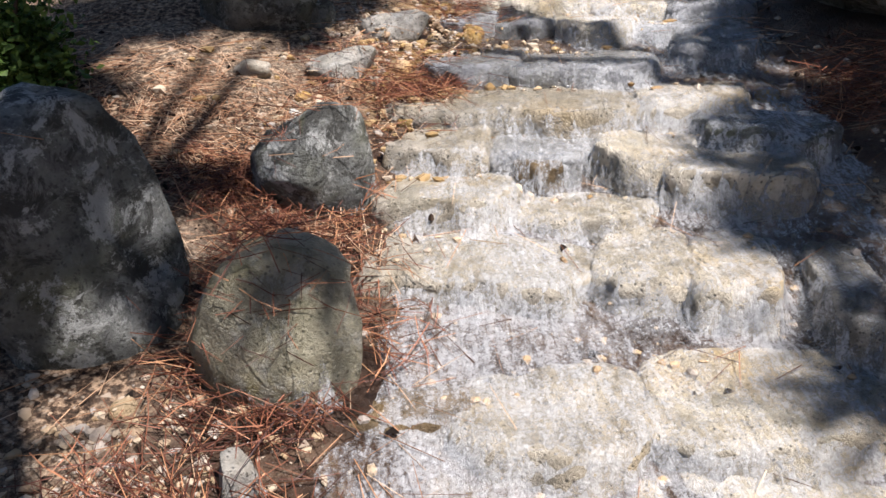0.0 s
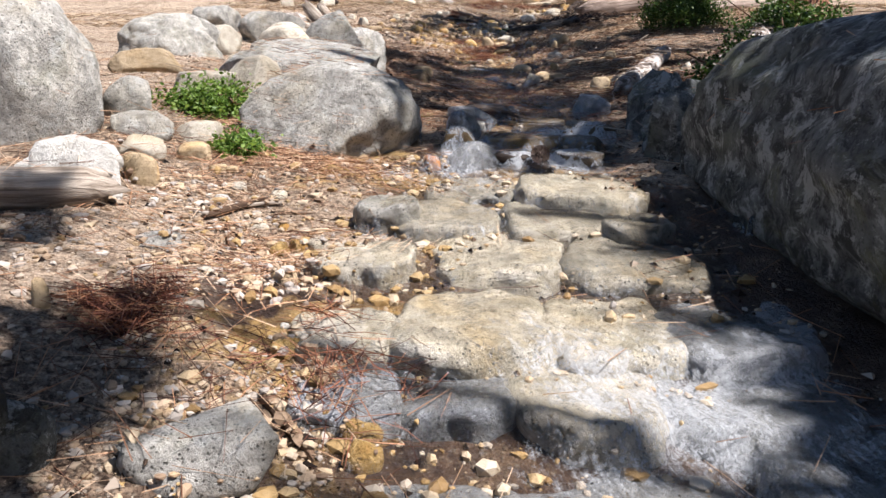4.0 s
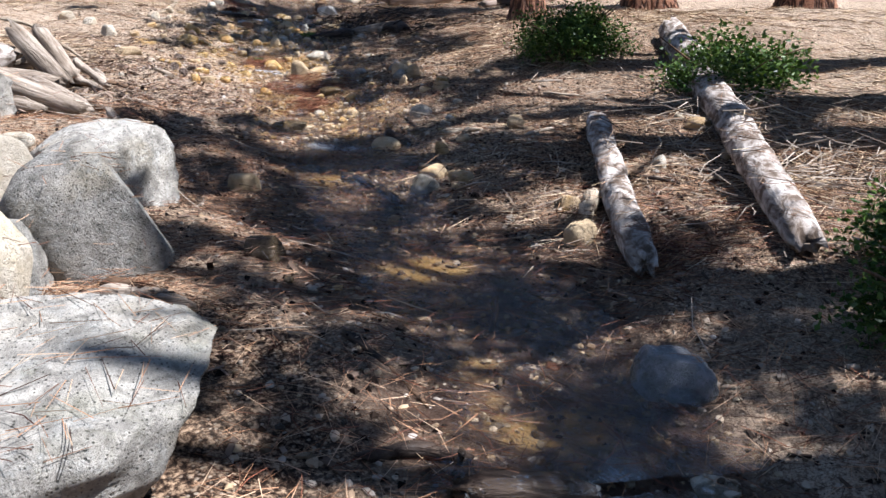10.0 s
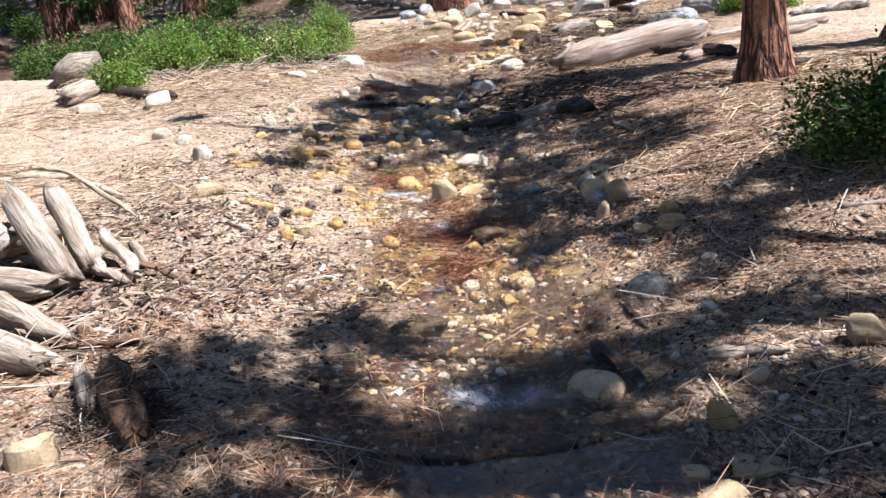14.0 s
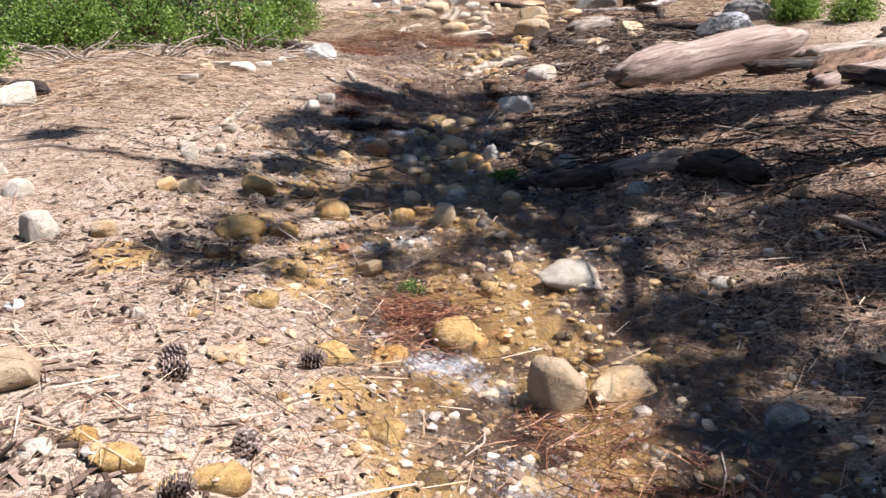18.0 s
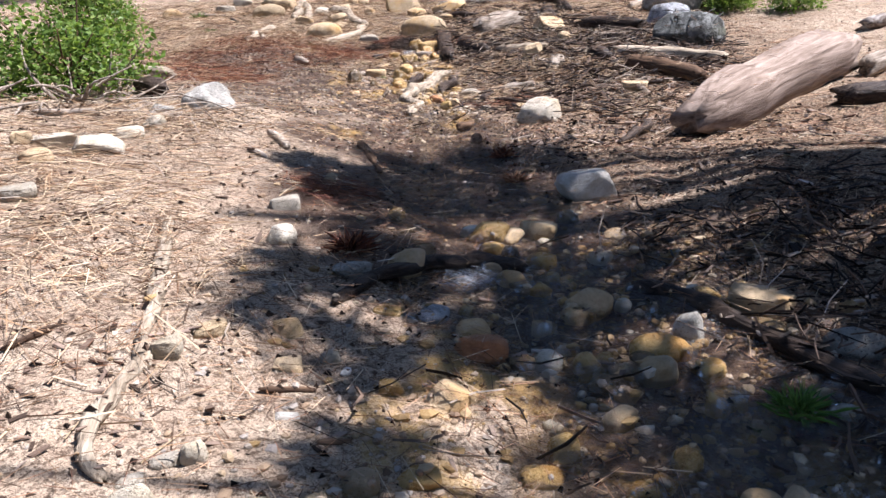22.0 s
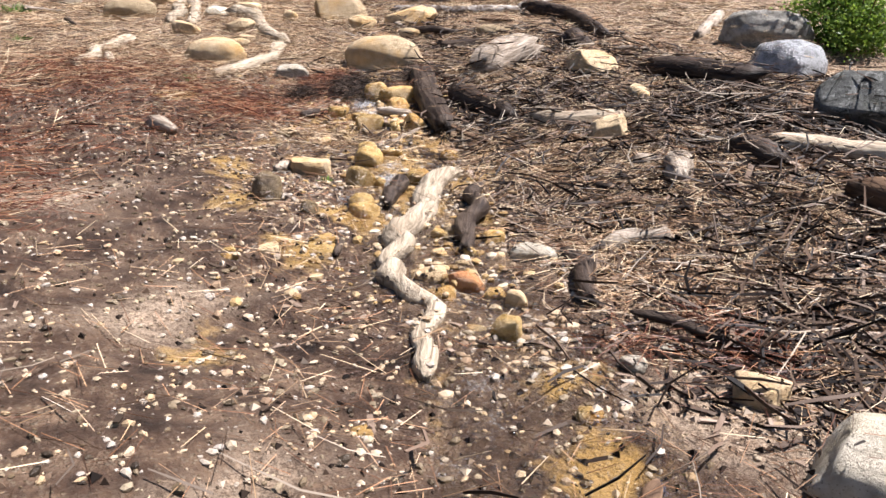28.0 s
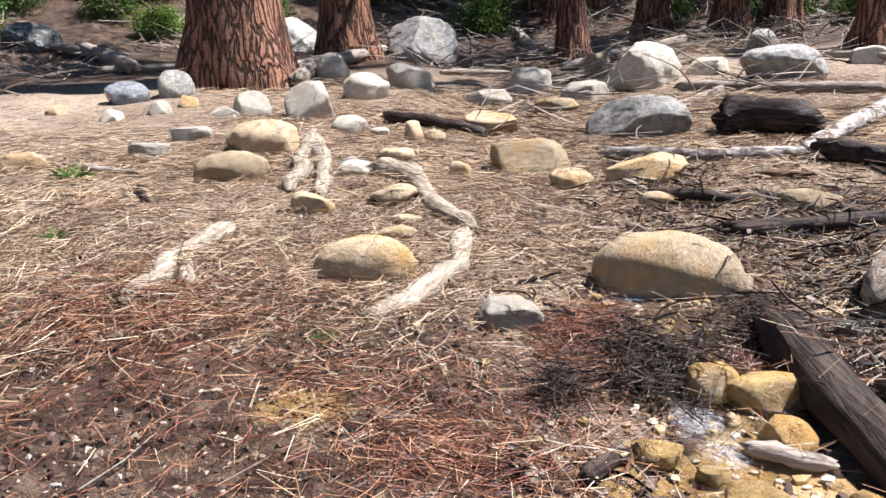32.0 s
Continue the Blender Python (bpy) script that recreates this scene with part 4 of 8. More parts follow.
stone(-0.16, 5.71, 0.14, 0.11, 0.12, 1, "lump", "tan")
stone(0.60, 9.16, 0.16, 0.14, 0.13, 0, "round", "pale")
stone(1.42, 8.87, 0.23, 0.09, 0.08, -10, "lump", "granite")
stone(1.70, 11.67, 0.20, 0.17, 0.09, -8, "round", "pale")
stone(1.50, 11.05, 0.29, 0.24, 0.18, -6, "lump", "pale")
stone(2.34, 6.37, 0.30, 0.18, 0.10, -58, "lump", "wet")
stone(2.94, 6.63, 0.20, 0.16, 0.15, -60, "lump", "dark")
stone(0.72, 7.13, 0.08, 0.05, 0.03, -3, "lump", "pale")
stone(2.63, 7.06, 0.15, 0.10, 0.05, -49, "lump", "pale")
stone(2.66, 6.04, 0.51, 0.41, 0.34, -45, "lump", "dark")
stone(2.45, 5.71, 0.36, 0.30, 0.16, -47, "round", "dark")
stone(1.71, 6.71, 0.18, 0.13, 0.08, -37, "slab", "granite")
stone(2.28, 9.31, 0.20, 0.14, 0.12, -24, "block", "wet")
stone(3.85, 8.75, 0.18, 0.13, 0.15, -48, "block", "tan")
stone(4.26, 9.23, 0.14, 0.11, 0.08, -47, "lump", "tan")
stone(5.20, 9.29, 0.11, 0.09, 0.11, -53, "round", "pale")
stone(6.14, 9.65, 0.20, 0.16, 0.10, -56, "lump", "tan")
stone(5.79, 9.17, 0.09, 0.08, 0.08, -58, "round", "pale")
stone(2.82, 7.92, 0.06, 0.05, 0.03, -47, "lump", "rust")

# third stretch
stone(4.26, 11.24, 0.24, 0.21, 0.11, -36, "round", "tan")
stone(4.11, 10.41, 0.21, 0.18, 0.10, -43, "round", "tan")
stone(4.18, 10.18, 0.19, 0.13, 0.08, -47, "round", "tan")
stone(3.90, 10.22, 0.21, 0.15, 0.13, -42, "wedge", "pale")
stone(3.90, 10.02, 0.10, 0.06, 0.04, -45, "round", "pale")
stone(4.41, 10.70, 0.11, 0.08, 0.11, -43, "wedge", "tan")
stone(5.02, 11.80, 0.21, 0.18, 0.11, -39, "round", "granite")
stone(5.18, 10.70, 0.16, 0.12, 0.11, -51, "block", "tan")
stone(3.97, 12.34, 0.31, 0.22, 0.07, -25, "slab", "wet")
stone(4.30, 12.22, 0.12, 0.10, 0.07, -29, "lump", "tan")
stone(2.76, 10.61, 0.21, 0.15, 0.11, -17, "block", "tan")
stone(3.77, 10.01, 0.07, 0.05, 0.03, -43, "block", "white")
stone(3.43, 9.92, 0.09, 0.08, 0.04, -38, "round", "tan")
stone(2.19, 11.64, 0.17, 0.12, 0.09, -3, "slab", "tan")
stone(4.10, 10.11, 0.11, 0.08, 0.03, -47, "slab", "tan")
stone(4.34, 10.47, 0.17, 0.12, 0.04, -45, "slab", "tan")
stone(4.16, 10.58, 0.10, 0.08, 0.04, -41, "lump", "tan")
stone(5.45, 11.81, 0.09, 0.08, 0.05, -43, "round", "pale")
stone(5.63, 12.30, 0.17, 0.15, 0.08, -41, "round", "tan")
stone(5.54, 12.44, 0.12, 0.10, 0.05, -39, "lump", "tan")
stone(5.76, 13.19, 0.20, 0.17, 0.12, -36, "round", "tan")
stone(5.79, 13.00, 0.17, 0.14, 0.13, -38, "lump", "tan")
stone(5.58, 12.88, 0.09, 0.08, 0.10, -37, "lump", "tan")
stone(4.97, 10.03, 0.07, 0.05, 0.03, -57, "round", "pale")
stone(4.73, 10.83, 0.12, 0.10, 0.05, -45, "lump", "tan")
stone(4.97, 13.32, 0.26, 0.21, 0.09, -30, "lump", "wet")
stone(5.91, 15.24, 0.35, 0.29, 0.12, -20, "lump", "pale")
stone(5.16, 15.04, 0.24, 0.20, 0.12, -25, "round", "ochre")
stone(5.19, 14.41, 0.22, 0.16, 0.20, -30, "block", "tan")
stone(5.42, 14.32, 0.26, 0.18, 0.09, -34, "block", "tan")
stone(4.60, 15.09, 0.19, 0.16, 0.08, -17, "round", "ochre")
stone(4.82, 15.03, 0.17, 0.15, 0.07, -21, "round", "ochre")
stone(3.46, 15.08, 0.32, 0.23, 0.09, 0, "slab", "tan")
stone(3.90, 13.98, 0.16, 0.11, 0.06, -10, "slab", "tan")
stone(3.75, 14.50, 0.14, 0.10, 0.07, -5, "slab", "ochre")
stone(3.68, 14.65, 0.09, 0.08, 0.06, -4, "round", "ochre")
stone(5.30, 13.76, 0.20, 0.16, 0.07, -38, "lump", "wet")
stone(5.14, 13.58, 0.27, 0.11, 0.11, -38, "round", "wet")
stone(5.65, 13.83, 0.13, 0.11, 0.07, -42, "round", "granite")
stone(5.85, 13.40, 0.18, 0.14, 0.13, -50, "lump", "granite")
stone(5.87, 13.22, 0.12, 0.10, 0.12, -53, "lump", "tan")
stone(5.66, 13.06, 0.15, 0.12, 0.10, -53, "lump", "granite")
stone(3.53, 17.83, 0.24, 0.18, 0.11, -0, "slab", "pale")
stone(3.67, 17.24, 0.17, 0.14, 0.10, -2, "lump", "pale")
stone(3.72, 16.61, 0.19, 0.13, 0.15, -3, "block", "pale")
stone(4.00, 16.51, 0.13, 0.10, 0.08, -6, "lump", "tan")
stone(3.80, 19.92, 0.34, 0.26, 0.18, -2, "wedge", "pale")
stone(2.98, 20.11, 0.29, 0.21, 0.11, 3, "slab", "pale")
stone(6.20, 13.76, 0.27, 0.19, 0.04, -49, "slab", "tan")
stone(4.50, 15.63, 0.16, 0.13, 0.06, -14, "lump", "ochre")
stone(4.22, 15.18, 0.17, 0.12, 0.04, -11, "slab", "tan")
stone(3.56, 14.61, 0.09, 0.07, 0.05, -2, "lump", "pale")
stone(5.81, 13.86, 0.14, 0.10, 0.03, -44, "slab", "tan")
stone(5.54, 13.48, 0.08, 0.06, 0.04, -45, "lump", "pale")
stone(5.48, 13.57, 0.09, 0.06, 0.03, -43, "lump", "pale")
stone(3.97, 15.56, 0.08, 0.06, 0.05, -7, "lump", "pale")
stone(3.73, 13.86, 0.09, 0.07, 0.10, -6, "slab", "ochre")
stone(4.90, 13.56, 0.09, 0.06, 0.04, -34, "round", "wet")
stone(3.98, 14.37, 0.18, 0.14, 0.06, -10, "lump", "ochre")
stone(5.16, 14.48, 0.16, 0.08, 0.06, -29, "lump", "tan")
stone(4.76, 13.21, 0.10, 0.08, 0.08, -36, "lump", "ochre")
stone(4.27, 15.81, 0.13, 0.10, 0.05, -10, "lump", "tan")
stone(4.66, 16.49, 0.28, 0.17, 0.11, -21, "round", "ochre")
stone(4.97, 17.11, 0.21, 0.18, 0.13, -23, "round", "ochre")
stone(4.90, 16.49, 0.17, 0.12, 0.06, -27, "slab", "ochre")
stone(4.70, 16.38, 0.09, 0.08, 0.05, -24, "round", "ochre")
stone(5.64, 16.50, 0.14, 0.12, 0.11, -41, "round", "ochre")
stone(5.83, 16.34, 0.14, 0.10, 0.14, -46, "block", "tan")
stone(6.04, 16.31, 0.15, 0.12, 0.06, -49, "lump", "wet")
stone(5.26, 16.68, 0.22, 0.19, 0.11, -32, "round", "ochre")
stone(6.41, 16.46, 0.13, 0.11, 0.07, -51, "round", "tan")
stone(6.66, 16.41, 0.19, 0.10, 0.07, -55, "lump", "wet")
stone(7.04, 16.00, 0.14, 0.12, 0.08, -64, "round", "granite")
stone(6.87, 15.82, 0.21, 0.17, 0.08, -65, "lump", "wet")
stone(6.35, 15.36, 0.15, 0.09, 0.06, -69, "round", "granite")
stone(7.18, 15.44, 0.14, 0.09, 0.05, -73, "round", "granite")
stone(4.79, 15.96, 0.11, 0.09, 0.07, -31, "round", "ochre")
stone(6.13, 15.66, 0.12, 0.09, 0.05, -61, "lump", "tan")
stone(5.54, 15.41, 0.09, 0.07, 0.07, -60, "slab", "ochre")
stone(4.46, 16.22, 0.15, 0.12, 0.06, -19, "lump", "wet")
stone(5.12, 16.21, 0.10, 0.09, 0.04, -35, "round", "rust")
stone(5.31, 16.18, 0.17, 0.13, 0.07, -40, "round", "wet")
stone(5.93, 17.16, 0.12, 0.08, 0.05, -37, "slab", "ochre")
stone(5.60, 17.05, 0.14, 0.10, 0.06, -34, "slab", "pale")
stone(5.22, 17.00, 0.17, 0.14, 0.06, -28, "lump", "wet")
stone(5.88, 16.68, 0.13, 0.10, 0.03, -42, "slab", "ochre")
stone(5.53, 16.14, 0.16, 0.11, 0.03, -44, "slab", "ochre")
stone(4.54, 17.15, 0.15, 0.12, 0.08, -14, "lump", "tan")
stone(4.37, 16.57, 0.10, 0.08, 0.04, -14, "lump", "tan")
stone(4.44, 17.17, 0.13, 0.11, 0.08, -12, "lump", "tan")
stone(5.08, 17.66, 0.16, 0.11, 0.04, -21, "slab", "tan")
stone(4.74, 17.89, 0.12, 0.09, 0.12, -14, "lump", "pale")
stone(4.26, 16.19, 0.10, 0.07, 0.02, -13, "slab", "rust")
stone(5.96, 15.96, 0.10, 0.08, 0.04, -54, "lump", "wet")
stone(5.83, 15.68, 0.08, 0.06, 0.08, -57, "lump", "tan")
stone(4.84, 15.85, 0.09, 0.06, 0.04, -35, "round", "ochre")

# fourth stretch
stone(5.87, 17.89, 0.19, 0.17, 0.09, -44, "round", "tan")
stone(6.21, 18.05, 0.22, 0.12, 0.09, -46, "round", "rust")
stone(6.88, 18.01, 0.23, 0.16, 0.13, -55, "block", "tan")
stone(6.77, 17.58, 0.25, 0.14, 0.10, -61, "round", "ochre")
stone(6.96, 17.56, 0.13, 0.09, 0.13, -63, "wedge", "granite")
stone(6.61, 17.51, 0.18, 0.14, 0.09, -60, "wedge", "tan")
stone(6.40, 17.87, 0.13, 0.11, 0.07, -52, "round", "pale")
stone(6.49, 17.73, 0.14, 0.12, 0.09, -55, "round", "ochre")
stone(7.39, 17.45, 0.30, 0.24, 0.12, -68, "lump", "tan")
stone(7.27, 17.00, 0.25, 0.18, 0.10, -74, "round", "granite")
stone(6.79, 18.38, 0.14, 0.11, 0.08, -49, "wedge", "tan")
stone(7.20, 18.90, 0.28, 0.15, 0.10, -47, "lump", "ochre")
stone(7.46, 18.75, 0.22, 0.15, 0.10, -51, "block", "tan")
stone(8.15, 18.91, 0.40, 0.32, 0.19, -55, "lump", "white")
stone(6.24, 18.87, 0.19, 0.14, 0.07, -37, "slab", "granite")
stone(6.16, 19.30, 0.15, 0.12, 0.09, -32, "lump", "pale")
stone(6.46, 19.72, 0.18, 0.13, 0.07, -32, "slab", "pale")
stone(5.31, 20.30, 0.20, 0.15, 0.09, -15, "slab", "pale")
stone(5.63, 20.93, 0.20, 0.16, 0.09, -17, "lump", "tan")
stone(6.06, 21.11, 0.32, 0.23, 0.12, -21, "slab", "pale")
stone(5.95, 21.47, 0.32, 0.23, 0.08, -18, "slab", "pale")
stone(5.75, 21.50, 0.14, 0.11, 0.09, -16, "lump", "tan")
stone(6.40, 21.40, 0.19, 0.15, 0.08, -23, "lump", "pale")
stone(5.21, 18.63, 0.12, 0.09, 0.08, -22, "slab", "pale")
stone(5.42, 18.71, 0.14, 0.10, 0.05, -26, "slab", "tan")
stone(5.68, 18.58, 0.12, 0.10, 0.08, -31, "lump", "tan")
stone(4.93, 18.09, 0.11, 0.06, 0.04, -21, "lump", "pale")
stone(4.80, 18.05, 0.09, 0.07, 0.04, -18, "lump", "pale")
stone(4.99, 18.05, 0.08, 0.06, 0.08, -23, "lump", "pale")
stone(6.63, 21.51, 0.17, 0.14, 0.10, -24, "lump", "pale")
stone(6.41, 17.57, 0.19, 0.13, 0.07, -57, "round", "wet")
stone(6.29, 17.92, 0.13, 0.11, 0.05, -50, "round", "wet")
stone(6.15, 18.52, 0.14, 0.10, 0.04, -39, "slab", "ochre")
stone(6.28, 18.38, 0.14, 0.11, 0.06, -43, "round", "slate")
stone(6.14, 17.12, 0.10, 0.08, 0.08, -63, "lump", "ochre")
stone(5.47, 17.64, 0.15, 0.09, 0.05, -41, "lump", "ochre")
stone(5.31, 17.70, 0.11, 0.09, 0.06, -36, "lump", "tan")
stone(5.78, 17.41, 0.15, 0.11, 0.05, -51, "lump", "ochre")
stone(5.71, 18.36, 0.08, 0.07, 0.04, -34, "lump", "pale")
stone(5.54, 18.39, 0.11, 0.08, 0.04, -31, "slab", "tan")
stone(5.75, 18.07, 0.10, 0.08, 0.05, -39, "lump", "ochre")
stone(6.83, 18.25, 0.13, 0.10, 0.07, -51, "lump", "ochre")
stone(7.01, 17.91, 0.08, 0.06, 0.07, -58, "round", "pale")
stone(7.20, 17.35, 0.19, 0.15, 0.07, -68, "lump", "wet")
stone(7.60, 17.15, 0.10, 0.08, 0.07, -73, "lump", "tan")
stone(7.58, 18.25, 0.21, 0.13, 0.03, -58, "slab", "tan")
stone(7.30, 21.94, 0.42, 0.30, 0.2, -21, "lump", "granite")
stone(9.53, 20.35, 0.40, 0.34, 0.20, -59, "round", "pale")
stone(7.92, 19.11, 0.14, 0.08, 0.05, -64, "lump", "tan")
stone(6.91, 21.96, 0.21, 0.16, 0.07, -16, "lump", "granite")
stone(10.97, 20.32, 0.27, 0.20, 0.09, -67, "slab", "tan")
stone(7.80, 22.91, 0.24, 0.18, 0.09, -22, "slab", "pale")

# fifth stretch
stone(10.49, 22.06, 0.23, 0.18, 0.09, -65, "round", "pale")
stone(10.02, 22.11, 0.17, 0.12, 0.08, -59, "block", "rust")
stone(9.97, 22.29, 0.17, 0.14, 0.06, -54, "lump", "tan")
stone(10.65, 23.82, 0.25, 0.18, 0.10, -42, "slab", "tan")
stone(11.05, 23.70, 0.19, 0.16, 0.13, -47, "round", "ochre")
stone(10.71, 23.44, 0.19, 0.13, 0.12, -46, "block", "ochre")
stone(10.40, 23.13, 0.15, 0.13, 0.09, -47, "round", "ochre")
stone(10.80, 23.38, 0.09, 0.08, 0.06, -48, "round", "ochre")
stone(11.04, 23.26, 0.16, 0.13, 0.09, -52, "lump", "ochre")
stone(9.85, 22.12, 0.13, 0.09, 0.06, -56, "block", "ochre")
stone(10.02, 21.96, 0.11, 0.08, 0.03, -62, "slab", "ochre")
stone(10.02, 21.84, 0.10, 0.08, 0.07, -65, "lump", "tan")
stone(10.21, 22.42, 0.09, 0.07, 0.04, -55, "lump", "tan")
stone(9.90, 22.91, 0.14, 0.10, 0.05, -43, "slab", "ochre")
stone(9.59, 22.95, 0.11, 0.08, 0.04, -37, "slab", "tan")
stone(9.38, 22.95, 0.08, 0.06, 0.02, -33, "slab", "ochre")
stone(9.43, 23.02, 0.06, 0.04, 0.02, -33, "lump", "ochre")
stone(10.10, 23.22, 0.10, 0.08, 0.07, -41, "lump", "wet")
stone(10.09, 23.55, 0.17, 0.14, 0.16, -37, "lump", "wet")
stone(11.96, 24.25, 0.27, 0.20, 0.04, -50, "slab", "tan")
stone(12.26, 22.61, 0.28, 0.21, 0.19, -68, "wedge", "tan")
stone(13.40, 22.95, 0.20, 0.16, 0.17, -69, "lump", "tan")
stone(10.23, 22.24, 0.10, 0.06, 0.03, -59, "lump", "tan")
stone(11.81, 21.80, 0.13, 0.10, 0.05, -77, "lump", "tan")
stone(15.06, 22.31, 0.70, 0.60, 0.31, -79, "round", "slate")
stone(14.05, 23.74, 0.49, 0.40, 0.21, -65, "lump", "tan")
stone(11.33, 23.75, 0.14, 0.10, 0.06, -49, "slab", "ochre")
stone(11.51, 23.39, 0.14, 0.11, 0.07, -54, "lump", "ochre")
stone(10.37, 22.18, 0.07, 0.05, 0.04, -62, "block", "tan")
stone(10.17, 22.25, 0.08, 0.05, 0.04, -58, "block", "tan")
stone(12.40, 24.62, 0.41, 0.16, 0.14, -50, "lump", "ochre")
stone(11.74, 24.35, 0.22, 0.16, 0.11, -47, "slab", "ochre")
stone(9.69, 21.82, 0.10, 0.07, 0.03, -54, "lump", "tan")
stone(9.73, 21.70, 0.13, 0.09, 0.10, -56, "slab", "ochre")
stone(9.83, 22.84, 0.15, 0.11, 0.04, -42, "slab", "ochre")
stone(10.36, 23.07, 0.17, 0.14, 0.07, -45, "lump", "ochre")
stone(9.35, 21.12, 0.09, 0.07, 0.05, -63, "lump", "ochre")
stone(9.79, 20.75, 0.18, 0.13, 0.08, -76, "slab", "tan")
stone(9.94, 21.13, 0.10, 0.08, 0.05, -69, "lump", "pale")
stone(9.74, 21.17, 0.10, 0.08, 0.05, -66, "lump", "pale")
stone(8.86, 21.63, 0.08, 0.07, 0.03, -44, "lump", "ochre")
stone(13.16, 25.51, 0.81, 0.38, 0.32, -60, "round", "tan")
stone(12.26, 25.85, 0.35, 0.28, 0.13, -49, "lump", "pale")
stone(12.18, 26.84, 0.59, 0.24, 0.24, -38, "round", "tan")
stone(12.67, 29.14, 0.61, 0.24, 0.24, -29, "round", "tan")
stone(13.50, 30.00, 0.68, 0.58, 0.28, -31, "round", "tan")
stone(15.01, 31.37, 0.61, 0.52, 0.43, -35, "round", "pale")
stone(14.95, 27.93, 0.74, 0.51, 0.30, -50, "round", "tan")
stone(16.94, 28.09, 1.11, 0.75, 0.44, -58, "round", "granite")
stone(20.07, 30.01, 1.16, 0.99, 0.64, -58, "round", "pale")
stone(19.18, 31.47, 0.72, 0.61, 0.39, -50, "round", "pale")
stone(17.91, 32.79, 0.76, 0.57, 0.40, -42, "wedge", "pale")
stone(16.47, 32.10, 0.64, 0.54, 0.33, -39, "round", "pale")
stone(17.61, 34.39, 0.56, 0.48, 0.40, -36, "round", "pale")
stone(14.62, 33.97, 0.49, 0.42, 0.37, -26, "round", "granite")
stone(13.98, 34.12, 0.58, 0.49, 0.27, -23, "round", "slate")
stone(14.62, 32.03, 0.46, 0.39, 0.30, -31, "round", "pale")
stone(13.25, 30.93, 0.40, 0.29, 0.12, -26, "slab", "pale")
stone(12.68, 30.66, 0.38, 0.17, 0.13, -24, "lump", "pale")
stone(14.68, 30.20, 0.39, 0.31, 0.19, -37, "lump", "pale")
stone(14.86, 29.91, 0.21, 0.17, 0.10, -39, "lump", "pale")
stone(15.04, 29.58, 0.22, 0.18, 0.20, -42, "lump", "tan")
stone(13.20, 27.77, 0.35, 0.28, 0.14, -40, "lump", "tan")
stone(15.23, 29.46, 0.24, 0.19, 0.10, -43, "lump", "tan")
stone(15.07, 26.83, 0.66, 0.27, 0.23, -59, "lump", "tan")
stone(14.64, 26.47, 0.26, 0.20, 0.10, -59, "lump", "tan")
stone(20.76, 35.55, 1.47, 1.25, 0.88, -43, "round", "granite")
stone(20.79, 28.20, 1.16, 0.98, 0.48, -67, "round", "granite")
stone(18.82, 30.14, 0.70, 0.56, 0.28, -54, "lump", "pale")
stone(11.62, 30.78, 0.43, 0.17, 0.15, -16, "lump", "tan")
stone(13.32, 33.05, 0.28, 0.23, 0.14, -22, "lump", "pale")
stone(22.89, 27.77, 0.56, 0.45, 0.26, -72, "lump", "pale")
stone(17.87, 31.11, 0.67, 0.27, 0.23, -47, "lump", "pale")
stone(17.97, 29.98, 0.59, 0.47, 0.22, -52, "lump", "tan")
stone(16.05, 29.40, 0.61, 0.49, 0.23, -48, "lump", "tan")
stone(12.63, 27.98, 0.31, 0.25, 0.14, -34, "lump", "tan")
stone(13.49, 28.58, 0.32, 0.26, 0.12, -38, "lump", "pale")
stone(14.26, 28.13, 0.19, 0.15, 0.14, -45, "lump", "tan")
stone(12.93, 27.34, 0.23, 0.09, 0.08, -41, "lump", "tan")
stone(13.86, 32.90, 0.30, 0.24, 0.17, -25, "lump", "pale")
stone(14.28, 32.99, 0.26, 0.21, 0.16, -26, "lump", "tan")
stone(14.24, 32.00, 0.33, 0.26, 0.13, -29, "lump", "pale")
stone(12.67, 27.15, 0.28, 0.11, 0.10, -40, "lump", "tan")
stone(14.68, 27.28, 0.36, 0.29, 0.16, -53, "lump", "tan")
stone(14.19, 28.89, 0.36, 0.26, 0.12, -41, "slab", "tan")
stone(13.64, 28.82, 0.24, 0.19, 0.10, -37, "lump", "slate")
stone(12.91, 33.72, 0.27, 0.22, 0.11, -18, "lump", "tan")
stone(14.97, 25.50, 0.42, 0.17, 0.15, -69, "lump", "tan")
stone(21.26, 31.61, 0.49, 0.39, 0.34, -55, "lump", "tan")
stone(21.01, 29.46, 0.68, 0.54, 0.24, -62, "lump", "pale")
stone(11.94, 24.07, 0.20, 0.14, 0.12, -64, "block", "ochre")
stone(11.83, 24.17, 0.09, 0.06, 0.08, -61, "block", "ochre")
stone(12.02, 24.23, 0.08, 0.07, 0.04, -62, "round", "ochre")
stone(11.07, 24.53, 0.15, 0.12, 0.06, -46, "lump", "tan")
stone(12.16, 24.44, 0.20, 0.16, 0.13, -60, "lump", "ochre")
stone(11.23, 23.88, 0.16, 0.14, 0.09, -61, "round", "ochre")
stone(11.12, 23.99, 0.07, 0.06, 0.03, -57, "round", "ochre")
stone(11.81, 24.54, 0.12, 0.09, 0.07, -55, "slab", "ochre")
stone(13.22, 24.53, 0.27, 0.22, 0.10, -66, "lump", "granite")
stone(11.76, 24.72, 0.17, 0.13, 0.07, -60, "slab", "ochre")
stone(12.27, 24.79, 0.20, 0.14, 0.16, -64, "block", "ochre")

